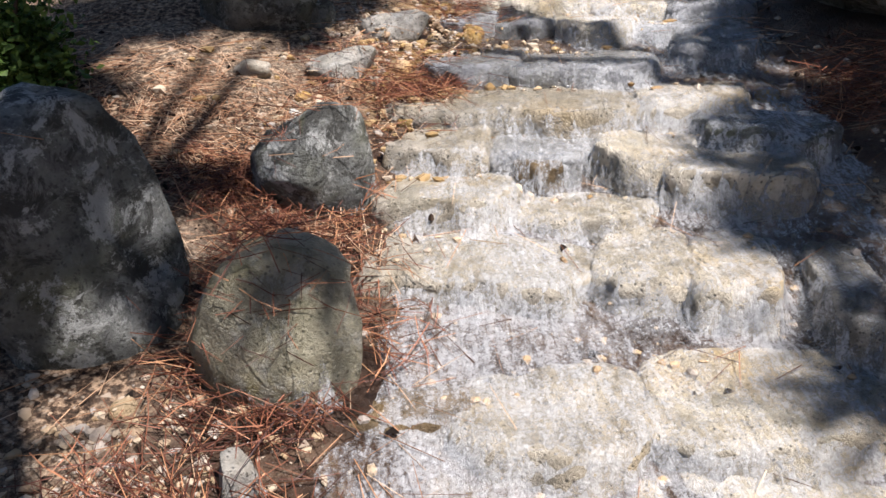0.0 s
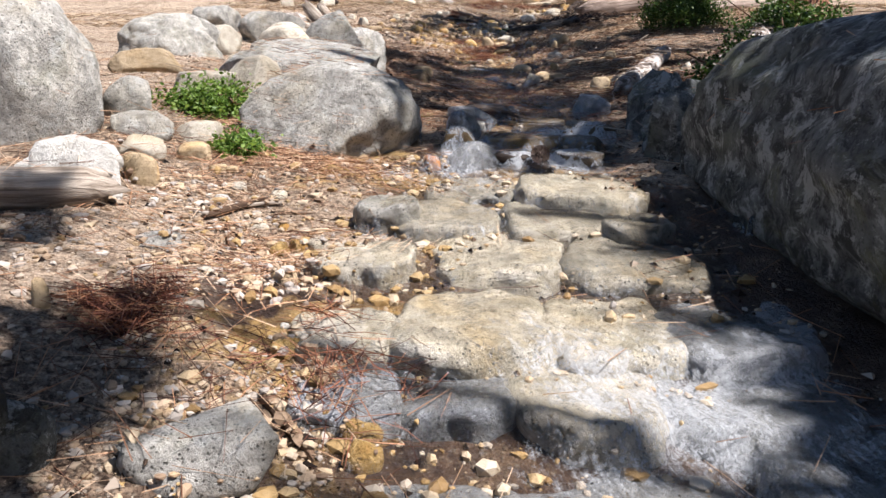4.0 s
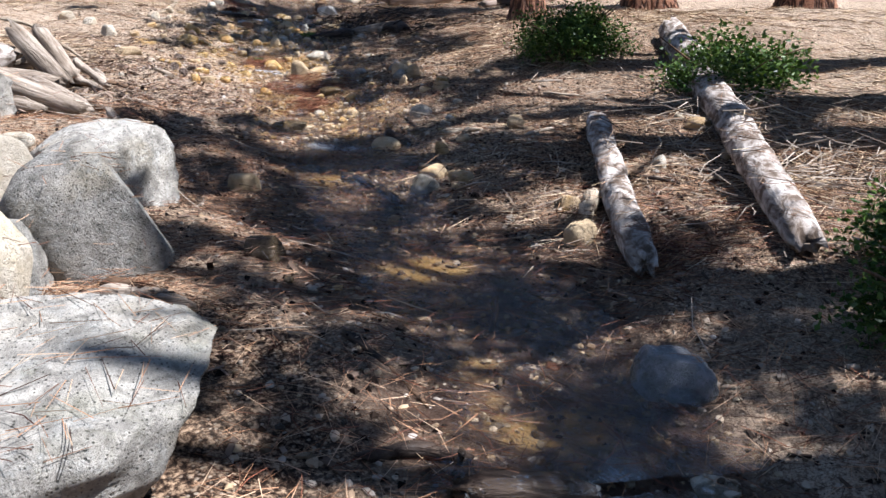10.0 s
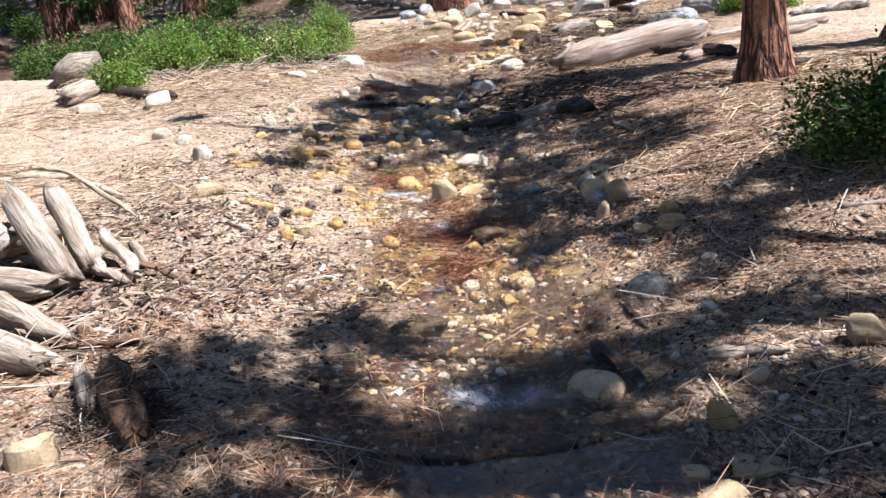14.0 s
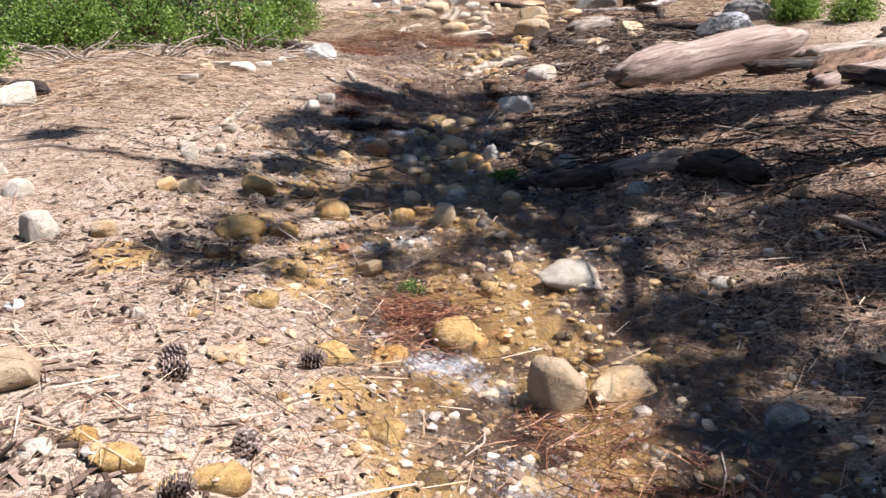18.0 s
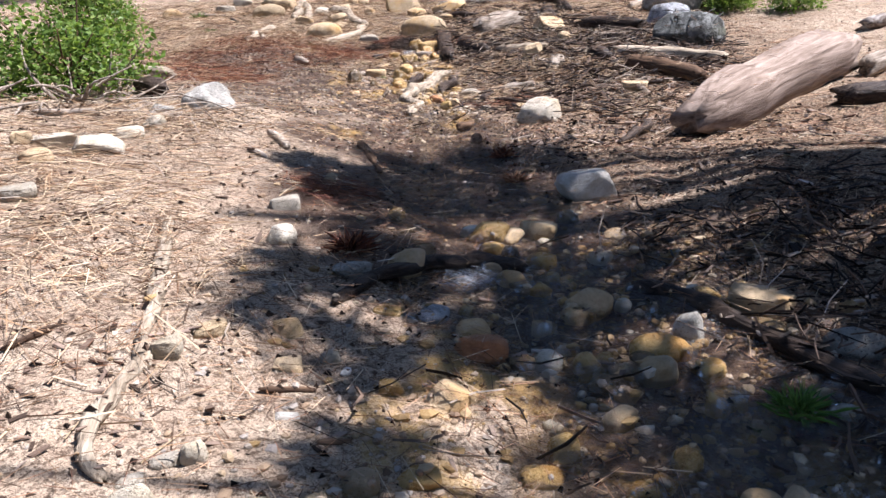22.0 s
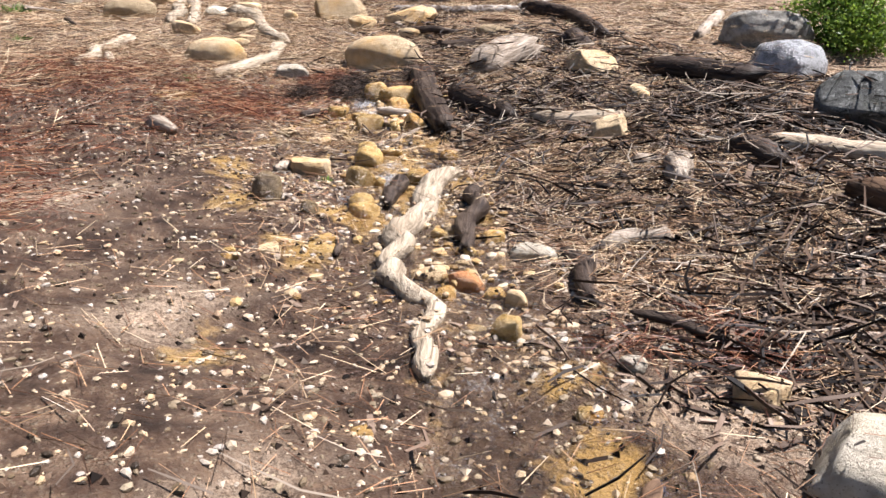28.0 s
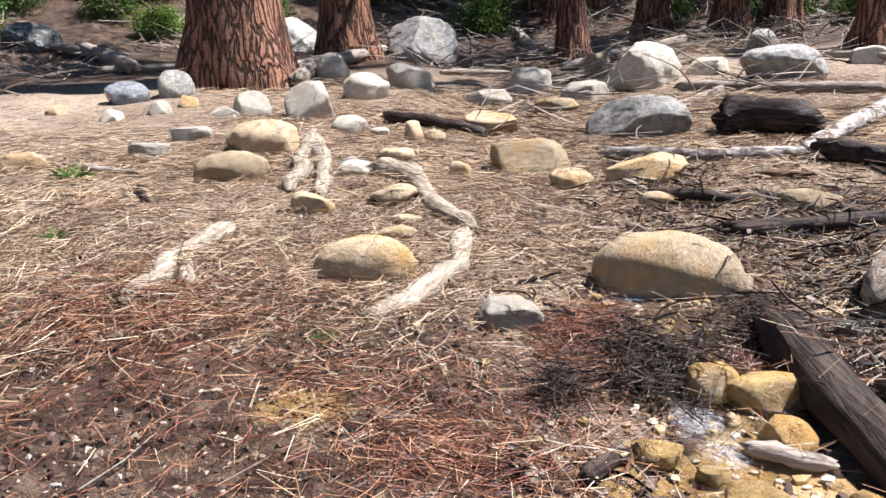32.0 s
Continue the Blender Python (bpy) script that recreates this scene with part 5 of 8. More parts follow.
# wood
wood([(5.56, 10.19, 0.07), (4.55, 9.11, 0.07), (3.72, 8.21, 0.07)], [0.097, 0.096, 0.087], "flaky", "log")
wood([(8.61, 11.86, 0.12), (6.21, 9.43, 0.10), (4.29, 7.73, 0.08)], [0.162, 0.135, 0.101], "flaky", "log")
wood([(4.78, 8.98, 0.02), (4.43, 8.55, 0.02), (4.32, 8.28, 0.02), (4.11, 8.11, 0.01)], [0.022, 0.020, 0.020, 0.020], "brown", "stick")
wood([(4.46, 9.21, 0.04), (4.09, 8.91, 0.02)], [0.055, 0.033], "pale", "stick")
wood([(3.04, 8.51, 0.01), (2.76, 8.23, 0.01)], [0.018, 0.012], "brown", "stick")
wood([(2.67, 8.21, 0.01), (2.93, 8.19, 0.01)], [0.018, 0.014], "brown", "branch")
wood([(2.17, 8.41, 0.02), (2.21, 8.12, 0.01)], [0.022, 0.016], "dark", "stick")
wood([(1.48, 9.07, 0.03), (1.60, 8.99, 0.03)], [0.039, 0.034], "brown", "branch")
wood([(1.40, 9.03, 0.02), (1.61, 8.98, 0.02), (1.76, 8.84, 0.02)], [0.031, 0.027, 0.022], "grey", "branch")
wood([(2.16, 8.42, 0.01), (2.20, 8.16, 0.01), (2.17, 7.87, 0.01)], [0.013, 0.011, 0.009], "brown", "stick")
wood([(3.58, 10.79, 0.02), (3.67, 10.53, 0.02), (3.67, 10.31, 0.02), (3.62, 10.12, 0.02)], [0.032, 0.031, 0.029, 0.028], "dark", "branch")
wood([(4.50, 11.57, 0.03), (4.40, 11.10, 0.02)], [0.039, 0.032], "dark", "branch")
wood([(4.69, 11.06, 0.02), (4.90, 10.83, 0.02)], [0.027, 0.020], "pale", "branch")
wood([(3.62, 21.39, 0.05), (2.98, 23.22, 0.03)], [0.062, 0.038], "grey", "stick")
wood([(2.09, 16.74, 0.02), (2.56, 16.57, 0.02), (2.89, 15.40, 0.01)], [0.033, 0.028, 0.020], "pale", "stick")
wood([(4.85, 11.80, 0.02), (4.73, 11.47, 0.01)], [0.024, 0.019], "dark", "stick")
wood([(6.28, 11.68, 0.02), (6.51, 11.49, 0.01)], [0.023, 0.015], "grey", "branch")
wood([(6.10, 11.33, 0.01), (6.30, 11.02, 0.01)], [0.014, 0.010], "pale", "stick")
wood([(5.03, 10.44, 0.01), (5.30, 10.39, 0.01)], [0.016, 0.014], "grey", "stick")
wood([(2.70, 11.04, 0.01), (2.85, 11.08, 0.01)], [0.014, 0.010], "brown", "stick")
wood([(3.24, 11.99, 0.01), (3.30, 11.82, 0.01)], [0.015, 0.015], "brown", "stick")
wood([(3.43, 14.15, 0.02), (3.57, 13.89, 0.02)], [0.028, 0.024], "pale", "branch")
wood([(5.34, 14.08, 0.01), (5.48, 13.88, 0.01), (5.48, 13.75, 0.01)], [0.015, 0.013, 0.011], "dark", "stick")
wood([(7.17, 14.76, 0.02), (7.10, 14.32, 0.01)], [0.020, 0.012], "grey", "branch")
wood([(6.58, 16.67, 0.05), (6.80, 16.44, 0.05), (7.10, 16.33, 0.06)], [0.065, 0.071, 0.080], "dark", "branch")
wood([(7.11, 16.34, 0.06), (7.45, 16.26, 0.07), (7.56, 16.08, 0.07)], [0.080, 0.090, 0.096], "grey", "log")
wood([(7.47, 16.03, 0.07), (7.48, 15.71, 0.07), (7.37, 15.38, 0.07)], [0.093, 0.092, 0.088], "dark", "log")
wood([(4.43, 16.39, 0.01), (4.36, 16.21, 0.00)], [0.009, 0.006], "pale", "stick")
wood([(5.95, 18.64, 0.02), (6.28, 18.77, 0.03), (6.61, 18.75, 0.03), (6.86, 18.60, 0.03), (6.93, 18.41, 0.03)], [0.031, 0.036, 0.039, 0.042, 0.042], "dark", "branch")
wood([(7.20, 17.98, 0.03), (7.27, 17.72, 0.03), (7.16, 17.38, 0.03), (7.06, 17.06, 0.03), (6.99, 16.81, 0.03)], [0.041, 0.043, 0.042, 0.042, 0.041], "dark", "branch")
wood([(5.78, 19.68, 0.01), (5.51, 19.23, 0.01), (5.29, 18.89, 0.01), (5.09, 18.63, 0.01), (4.87, 18.40, 0.01), (4.76, 18.27, 0.01), (4.75, 18.09, 0.01)], [0.036, 0.033, 0.030, 0.028, 0.026, 0.025, 0.025], "pale", "root")
wood([(5.37, 18.31, 0.01), (5.52, 18.19, 0.01)], [0.012, 0.010], "brown", "stick")
wood([(5.33, 17.93, 0.01), (5.42, 17.88, 0.01)], [0.012, 0.011], "brown", "stick")
wood([(4.77, 18.91, 0.01), (4.97, 18.98, 0.01)], [0.013, 0.010], "brown", "stick")
wood([(9.52, 18.94, 0.12), (10.3, 18.95, 0.18), (11.2, 18.9, 0.2), (12.1, 18.87, 0.22)], [0.17, 0.235, 0.25, 0.262], "pink", "log")
wood([(10.84, 18.36, 0.07), (11.14, 18.03, 0.07), (11.60, 17.81, 0.07)], [0.091, 0.091, 0.094], "dark", "log")
wood([(12.24, 18.64, 0.08), (14.51, 18.38, 0.09)], [0.104, 0.124], "grey", "log")
wood([(15.30, 19.68, 0.07), (16.47, 18.99, 0.08)], [0.096, 0.101], "flaky", "log")
wood([(6.12, 22.33, 0.02), (6.45, 22.00, 0.02)], [0.029, 0.028], "grey", "stick")
wood([(7.99, 20.91, 0.01), (7.78, 20.57, 0.01), (7.66, 20.35, 0.01), (7.54, 20.17, 0.01)], [0.035, 0.030, 0.026, 0.023], "brown", "root")
wood([(6.93, 20.80, 0.02), (6.92, 20.56, 0.01)], [0.023, 0.016], "grey", "stick")
wood([(7.29, 21.09, 0.02), (7.23, 20.77, 0.02)], [0.032, 0.025], "grey", "stick")
wood([(6.79, 19.92, 0.01), (6.68, 19.91, 0.01), (6.55, 19.87, 0.01)], [0.018, 0.019, 0.019], "pale", "root")
wood([(7.97, 26.55, 0.07), (8.14, 25.38, 0.07), (8.18, 24.31, 0.06)], [0.099, 0.093, 0.083], "pale", "log")
wood([(7.37, 24.33, 0.07), (7.56, 24.23, 0.05)], [0.091, 0.067], "dark", "branch")
wood([(7.26, 23.03, 0.07), (7.21, 22.47, 0.05)], [0.095, 0.066], "dark", "branch")
wood([(12.66, 21.65, 0.06), (12.90, 21.05, 0.05), (12.73, 20.22, 0.05)], [0.076, 0.072, 0.066], "pale", "log")
wood([(11.93, 20.96, 0.07), (11.62, 20.31, 0.07), (11.22, 19.74, 0.06)], [0.095, 0.091, 0.082], "brown", "log")
wood([(14.30, 23.28, 0.08), (14.23, 22.25, 0.08)], [0.106, 0.113], "dark", "log")
wood([(8.97, 20.82, 0.03), (9.20, 20.83, 0.02)], [0.035, 0.029], "brown", "stick")
wood([(15.95, 23.51, 0.05), (17.28, 23.78, 0.05)], [0.070, 0.069], "grey", "branch")
wood([(9.73, 19.42, 0.03), (9.39, 19.31, 0.03), (9.12, 19.31, 0.02)], [0.042, 0.033, 0.027], "dark", "branch")
wood([(11.26, 23.12, 0.03), (10.82, 23.01, 0.02), (10.46, 22.85, 0.02), (10.20, 22.71, 0.02), (9.97, 22.54, 0.02), (9.81, 22.35, 0.02), (9.77, 22.18, 0.02), (9.72, 22.03, 0.02)], [0.074, 0.068, 0.062, 0.057, 0.053, 0.049, 0.047, 0.045], "pale", "root")
wood([(11.09, 22.83, 0.04), (10.67, 22.56, 0.04), (10.25, 22.30, 0.04)], [0.055, 0.052, 0.048], "dark", "branch")
wood([(9.69, 22.03, 0.01), (9.46, 21.87, 0.01), (9.24, 21.69, 0.01)], [0.042, 0.038, 0.035], "pale", "root")
wood([(10.64, 21.98, 0.03), (10.42, 21.77, 0.03), (10.16, 21.56, 0.03)], [0.043, 0.042, 0.040], "dark", "branch")
wood([(10.72, 21.82, 0.04), (10.93, 21.73, 0.03), (11.05, 21.61, 0.03)], [0.049, 0.047, 0.042], "grey", "branch")
wood([(10.91, 23.30, 0.04), (10.51, 23.04, 0.03)], [0.052, 0.040], "dark", "stick")
wood([(10.03, 22.90, 0.02), (9.81, 22.73, 0.02)], [0.026, 0.020], "dark", "stick")
wood([(10.43, 23.90, 0.02), (10.63, 23.96, 0.02)], [0.031, 0.024], "grey", "stick")
wood([(12.25, 23.18, 0.06), (12.34, 22.89, 0.06), (12.63, 22.70, 0.06)], [0.075, 0.074, 0.076], "pale", "log")
wood([(13.58, 22.64, 0.03), (13.90, 22.28, 0.03)], [0.044, 0.036], "dark", "branch")
wood([(14.99, 24.48, 0.06), (14.54, 23.97, 0.05)], [0.086, 0.066], "dark", "branch")
wood([(11.59, 21.77, 0.02), (11.31, 21.61, 0.02), (11.16, 21.48, 0.02)], [0.033, 0.028, 0.024], "brown", "stick")
wood([(12.36, 21.77, 0.07), (12.26, 21.47, 0.06)], [0.092, 0.085], "dark", "log")
wood([(11.96, 22.01, 0.07), (11.70, 21.82, 0.05)], [0.087, 0.067], "grey", "branch")
wood([(13.33, 22.75, 0.04), (12.55, 22.41, 0.03)], [0.051, 0.037], "dark", "branch")
wood([(11.86, 22.22, 0.04), (12.01, 22.14, 0.02)], [0.049, 0.029], "grey", "branch")
wood([(12.89, 24.81, 0.09), (12.35, 24.27, 0.08), (11.88, 23.74, 0.06)], [0.115, 0.101, 0.085], "dark", "log")
wood([(12.68, 24.27, 0.07), (12.49, 23.85, 0.07), (12.27, 23.42, 0.07)], [0.093, 0.095, 0.092], "dark", "log")
wood([(13.25, 24.44, 0.11), (13.97, 24.58, 0.12), (14.25, 24.52, 0.11)], [0.149, 0.158, 0.153], "grey", "log")
wood([(14.28, 25.71, 0.05), (14.61, 25.25, 0.05), (14.86, 24.86, 0.04)], [0.073, 0.065, 0.058], "dark", "log")
wood([(14.74, 26.58, 0.04), (14.82, 26.08, 0.04), (15.11, 25.64, 0.03)], [0.054, 0.047, 0.041], "dark", "branch")
wood([(14.89, 24.57, 0.05), (14.75, 24.11, 0.03)], [0.060, 0.037], "dark", "branch")
wood([(15.66, 27.63, 0.05), (15.80, 26.68, 0.04), (16.36, 26.10, 0.04)], [0.066, 0.059, 0.054], "flaky", "log")
wood([(16.42, 26.13, 0.05), (18.48, 26.11, 0.08), (21.80, 26.07, 0.13)], [0.066, 0.109, 0.177], "flaky", "log")
wood([(16.39, 25.95, 0.08), (16.39, 25.32, 0.07), (15.34, 24.27, 0.05)], [0.109, 0.090, 0.062], "dark", "log")
wood([(17.14, 27.27, 0.15), (17.12, 26.29, 0.12)], [0.201, 0.155], "dark", "branch")
wood([(12.03, 24.54, 0.02), (12.11, 24.26, 0.03)], [0.033, 0.037], "grey", "branch")
wood([(11.44, 25.06, 0.02), (11.31, 24.90, 0.02)], [0.030, 0.028], "grey", "stick")
wood([(11.55, 24.45, 0.02), (11.37, 24.33, 0.02)], [0.030, 0.021], "brown", "stick")
wood([(11.47, 24.82, 0.03), (11.73, 24.82, 0.02)], [0.036, 0.030], "dark", "branch")
wood([(10.36, 25.12, 0.05), (10.43, 24.91, 0.03)], [0.061, 0.039], "grey", "plank")
wood([(10.80, 24.99, 0.01), (10.61, 24.93, 0.01), (10.50, 24.71, 0.01)], [0.013, 0.011, 0.009], "dark", "stick")
wood([(9.98, 25.53, 0.01), (10.11, 25.32, 0.01)], [0.010, 0.010], "dark", "stick")
wood([(10.10, 25.18, 0.01), (10.28, 25.19, 0.01)], [0.009, 0.008], "dark", "stick")
wood([(10.84, 25.02, 0.01), (11.04, 25.09, 0.01)], [0.011, 0.011], "dark", "stick")
wood([(13.56, 28.45, 0.03), (13.66, 28.13, 0.03), (13.41, 27.57, 0.03), (13.16, 27.13, 0.03), (13.18, 26.99, 0.03)], [0.091, 0.090, 0.082, 0.076, 0.076], "pale", "root")
wood([(13.09, 26.93, 0.02), (12.68, 26.57, 0.02), (12.29, 26.43, 0.02), (11.76, 26.31, 0.02)], [0.064, 0.063, 0.063, 0.061], "pale", "root")
wood([(12.01, 28.05, 0.02), (11.60, 27.77, 0.02), (11.30, 27.57, 0.02), (10.94, 27.23, 0.02)], [0.064, 0.062, 0.060, 0.057], "pale", "root")
wood([(11.51, 27.74, 0.01), (11.35, 27.32, 0.01)], [0.040, 0.040], "pale", "root")
wood([(14.18, 30.13, 0.03), (13.28, 29.08, 0.03), (12.74, 28.42, 0.03)], [0.076, 0.074, 0.073], "pale", "root")
wood([(14.08, 29.96, 0.03), (13.33, 28.79, 0.02), (12.79, 28.08, 0.02)], [0.074, 0.066, 0.062], "pale", "root")
wood([(15.44, 30.51, 0.06), (15.57, 29.89, 0.06), (15.77, 29.22, 0.05)], [0.083, 0.076, 0.068], "dark", "branch")
wood([(11.44, 25.09, 0.02), (11.33, 24.95, 0.02)], [0.024, 0.023], "brown", "stick")
wood([(11.48, 24.94, 0.01), (11.63, 24.93, 0.02)], [0.020, 0.020], "brown", "stick")
wood([(11.87, 30.54, 0.03), (12.03, 30.17, 0.02), (12.22, 29.86, 0.02)], [0.034, 0.029, 0.024], "grey", "branch")
wood([(11.98, 29.34, 0.02), (11.82, 28.82, 0.02)], [0.031, 0.024], "dark", "stick")
wood([(19.38, 33.63, 0.04), (20.82, 33.31, 0.03)], [0.050, 0.043], "grey", "branch")
wood([(19.71, 29.20, 0.06), (19.52, 27.55, 0.05), (19.84, 26.57, 0.05)], [0.081, 0.072, 0.069], "grey", "log")
wood([(17.56, 28.32, 0.03), (21.03, 28.59, 0.04), (22.77, 28.48, 0.05)], [0.046, 0.059, 0.064], "grey", "log")
wood([(-0.70, 5.29, 0.06), (-0.50, 5.33, 0.06), (-0.27, 5.40, 0.05)], [0.083, 0.076, 0.070], "grey", "log")
wood([(0.32, 5.57, 0.01), (0.04, 5.34, 0.01)], [0.017, 0.011], "brown", "stick")
wood([(0.08, 4.15, 0.01), (0.12, 3.99, 0.01), (0.15, 3.87, 0.01)], [0.019, 0.015, 0.011], "brown", "branch")
wood([(0.13, 5.29, 0.01), (0.12, 5.04, 0.01)], [0.019, 0.016], "brown", "stick")
wood([(0.11, 5.42, 0.01), (0.25, 5.50, 0.01), (0.38, 5.53, 0.01)], [0.009, 0.009, 0.009], "grey", "stick")
wood([(0.16, 5.33, 0.01), (0.16, 5.11, 0.01)], [0.012, 0.011], "grey", "stick")
wood([(0.32, 5.44, 0.00), (0.49, 5.44, 0.00)], [0.006, 0.004], "brown", "stick")
wood([(2.73, 20.61, 0.10), (3.12, 21.19, 0.11)], [0.139, 0.147], "grey", "log")
wood([(2.65, 22.49, 0.12), (3.11, 22.48, 0.24)], [0.161, 0.318], "grey", "log")
wood([(3.42, 20.90, 0.07), (3.72, 20.39, 0.06), (4.07, 20.02, 0.04)], [0.096, 0.076, 0.059], "dark", "branch")
wood([(10.57, 17.37, 0.05), (12.36, 17.96, 0.04), (13.59, 18.32, 0.02)], [0.147, 0.120, 0.067], "brown", "root")
wood([(10.29, 17.14, 0.04), (11.98, 17.52, 0.04), (13.77, 17.88, 0.03)], [0.118, 0.106, 0.081], "pink", "root")
wood([(10.95, 17.60, 0.05), (12.75, 18.33, 0.04), (13.47, 18.60, 0.02)], [0.135, 0.111, 0.067], "brown", "root")
wood([(10.69, 17.19, 0.08), (10.58, 16.54, 0.07)], [0.101, 0.091], "dark", "log")
wood([(11.56, 17.50, 0.02), (10.75, 16.97, 0.02), (10.19, 16.62, 0.01)], [0.027, 0.021, 0.017], "grey", "branch")
stone(13.73, 21.24, 0.90, 0.76, 0.39, -68, "round", "dark")
stone(16.11, 22.84, 0.94, 0.38, 0.38, -65, "round", "granite")

# pile of weathered logs on the bank
wood([(2.2, 14.08, 0.42), (2.3, 13.72, 0.26), (2.42, 13.36, 0.07)], [0.085, 0.09, 0.075], "grey", "log", "weathered grey log leaning on a pile of driftwood")
wood([(2.42, 14.12, 0.4), (2.47, 13.85, 0.26), (2.53, 13.55, 0.08)], [0.066, 0.07, 0.055], "grey", "log", "weathered grey log leaning on a pile of driftwood")
wood([(1.55, 13.3, 0.16), (2.14, 14.0, 0.22)], [0.13, 0.13], "flaky", "log", "thick flaking log lying in a pile of driftwood")
wood([(1.7, 12.8, 0.2), (1.98, 12.55, 0.13), (2.27, 12.28, 0.06)], [0.1, 0.09, 0.065], "grey", "log", "weathered grey log leaning on a pile of driftwood")
wood([(2.1, 12.98, 0.15), (2.22, 12.78, 0.1), (2.36, 12.56, 0.05)], [0.058, 0.055, 0.045], "grey", "branch", "grey branch lying across the driftwood pile")
wood([(1.55, 12.55, 0.1), (2.03, 12.4, 0.05)], [0.06, 0.05], "grey", "branch")
wood([(1.7, 13.7, 0.08), (2.3, 13.3, 0.09)], [0.09, 0.08], "grey", "log")
wood([(1.3, 13.9, 0.09), (2.5, 14.4, 0.1)], [0.1, 0.09], "grey", "log")
wood([(2.64, 13.9, 0.16), (2.7, 13.62, 0.1), (2.76, 13.35, 0.03)], [0.045, 0.04, 0.028], "grey", "root")
wood([(2.58, 13.75, 0.12), (2.57, 13.5, 0.06), (2.69, 13.3, 0.02)], [0.036, 0.032, 0.022], "grey", "root")
wood([(2.78, 13.85, 0.1), (2.82, 13.6, 0.03)], [0.036, 0.024], "grey", "root")
wood([(2.3, 15.2, 0.34), (2.52, 15.1, 0.3), (2.88, 14.6, 0.05)], [0.022, 0.02, 0.014], "pale", "stick")
wood([(2.5, 12.15, 0.05), (2.5, 11.9, 0.06), (2.53, 11.6, 0.04)], [0.07, 0.08, 0.055], "brown", "log", "rotten dark bark-covered log end with dead needles")
wood([(2.4, 12.1, 0.1), (2.39, 11.86, 0.04)], [0.04, 0.032], "grey", "branch")
# wood in and beside the pool
wood([(1.96, 7.42, 0.05), (2.12, 7.31, 0.055), (2.25, 7.2, 0.045)], [0.045, 0.055, 0.04], "dark", "log", "short waterlogged black log at the edge of the pool")
wood([(1.81, 7.74, 0.02), (1.99, 7.71, 0.02), (2.1, 7.56, 0.02)], [0.019, 0.024, 0.019], "dark", "stick")
wood([(1.49, 5.89, 0.04), (1.68, 5.82, 0.04)], [0.03, 0.034], "dark", "log", "short waterlogged log wedged between creek stones")
wood([(1.63, 5.76, 0.04), (1.65, 5.6, 0.04)], [0.032, 0.034], "dark", "log", "short waterlogged log wedged between creek stones")
wood([(1.25, 6.08, 0.02), (1.14, 5.87, 0.02)], [0.026, 0.021], "brown", "branch")
wood([(1.28, 6.06, 0.02), (1.23, 5.88, 0.02)], [0.02, 0.019], "brown", "branch")

# ---- great boulders at the foot of the cascade ----
stone(2.8, 4.2, 2.05, 2.55, 0.76, -15, "massif", "dark", name="boulder", label="huge dark lichen-blackened boulder beside the cascade")
stone(3.0, 2.55, 1.3, 1.1, 0.42, 20, "lump", "dark", name="boulder", label="dark lichen-covered boulder at the edge of the cascade")

# ---- wood washed together among the needles ----
rd = np.random.default_rng(31)
for zx, zy, zr, count in ((13.0, 22.6, 1.3, 60), (14.2, 24.2, 1.5, 46), (12.0, 21.4, 1.0, 26), (2.2, 13.2, 0.8, 14), (11.9, 23.6, 0.6, 10), (15.0, 26.2, 1.5, 22), (5.9, 8.6, 1.2, 14), (10.4, 20.2, 1.0, 12)):
    for _ in range(count):
        a, q = rd.uniform(0, 2 * math.pi), zr * math.sqrt(rd.uniform(0, 1))
        wx, wy, ln, turn = zx + q * math.cos(a), zy + q * math.sin(a), rd.uniform(0.1, 0.6), rd.uniform(0, math.pi)
        rr = rd.uniform(0.007, 0.03)
        dx, dy = math.cos(turn) * ln / 2, math.sin(turn) * ln / 2
        bow = rd.normal(0, 0.05)
        kind = ("dark", "dark", "dark", "brown", "brown", "grey", "grey")[rd.integers(0, 7)]
        wood([(wx - dx, wy - dy, rr * 0.9), (wx + dy * bow, wy - dx * bow, rr * 1.4), (wx + dx, wy + dy, rr * rd.uniform(0.8, 2.5))], [rr, rr * 1.1, rr * 0.7], kind, "stick", flat=rd.uniform(0.5, 1.0), sides=8, group="driftwood sticks")

# ---- cobbles in and beside the creek ----
u_line = [(a, b) for a, b in zip(CREEK[:-1], CREEK[1:])]


def cobbles(lo, hi, count, off, spread, small, large, kinds, group):
    """Single cobbles at random along the creek between two values of y."""
    for _ in range(count):
        cy = rd.uniform(lo, hi)
        a, b = next((a, b) for a, b in u_line if a[1] <= cy <= b[1])
        q = (cy - a[1]) / (b[1] - a[1])
        cx = a[0] + (b[0] - a[0]) * q
        side = off + rd.normal(0, spread)
        nx, ny = b[1] - a[1], a[0] - b[0]
        ln = math.hypot(nx, ny)
        w = small + (large - small) * rd.uniform(0, 1) ** 2
        stone(cx + nx / ln * side, cy + ny / ln * side, w, w * rd.uniform(0.6, 0.95), w * rd.uniform(0.35, 0.6), rd.uniform(0, 360), ("round", "lump", "wedge", "block")[rd.integers(0, 4)], kinds[rd.integers(0, len(kinds))], "cobble", group=group)


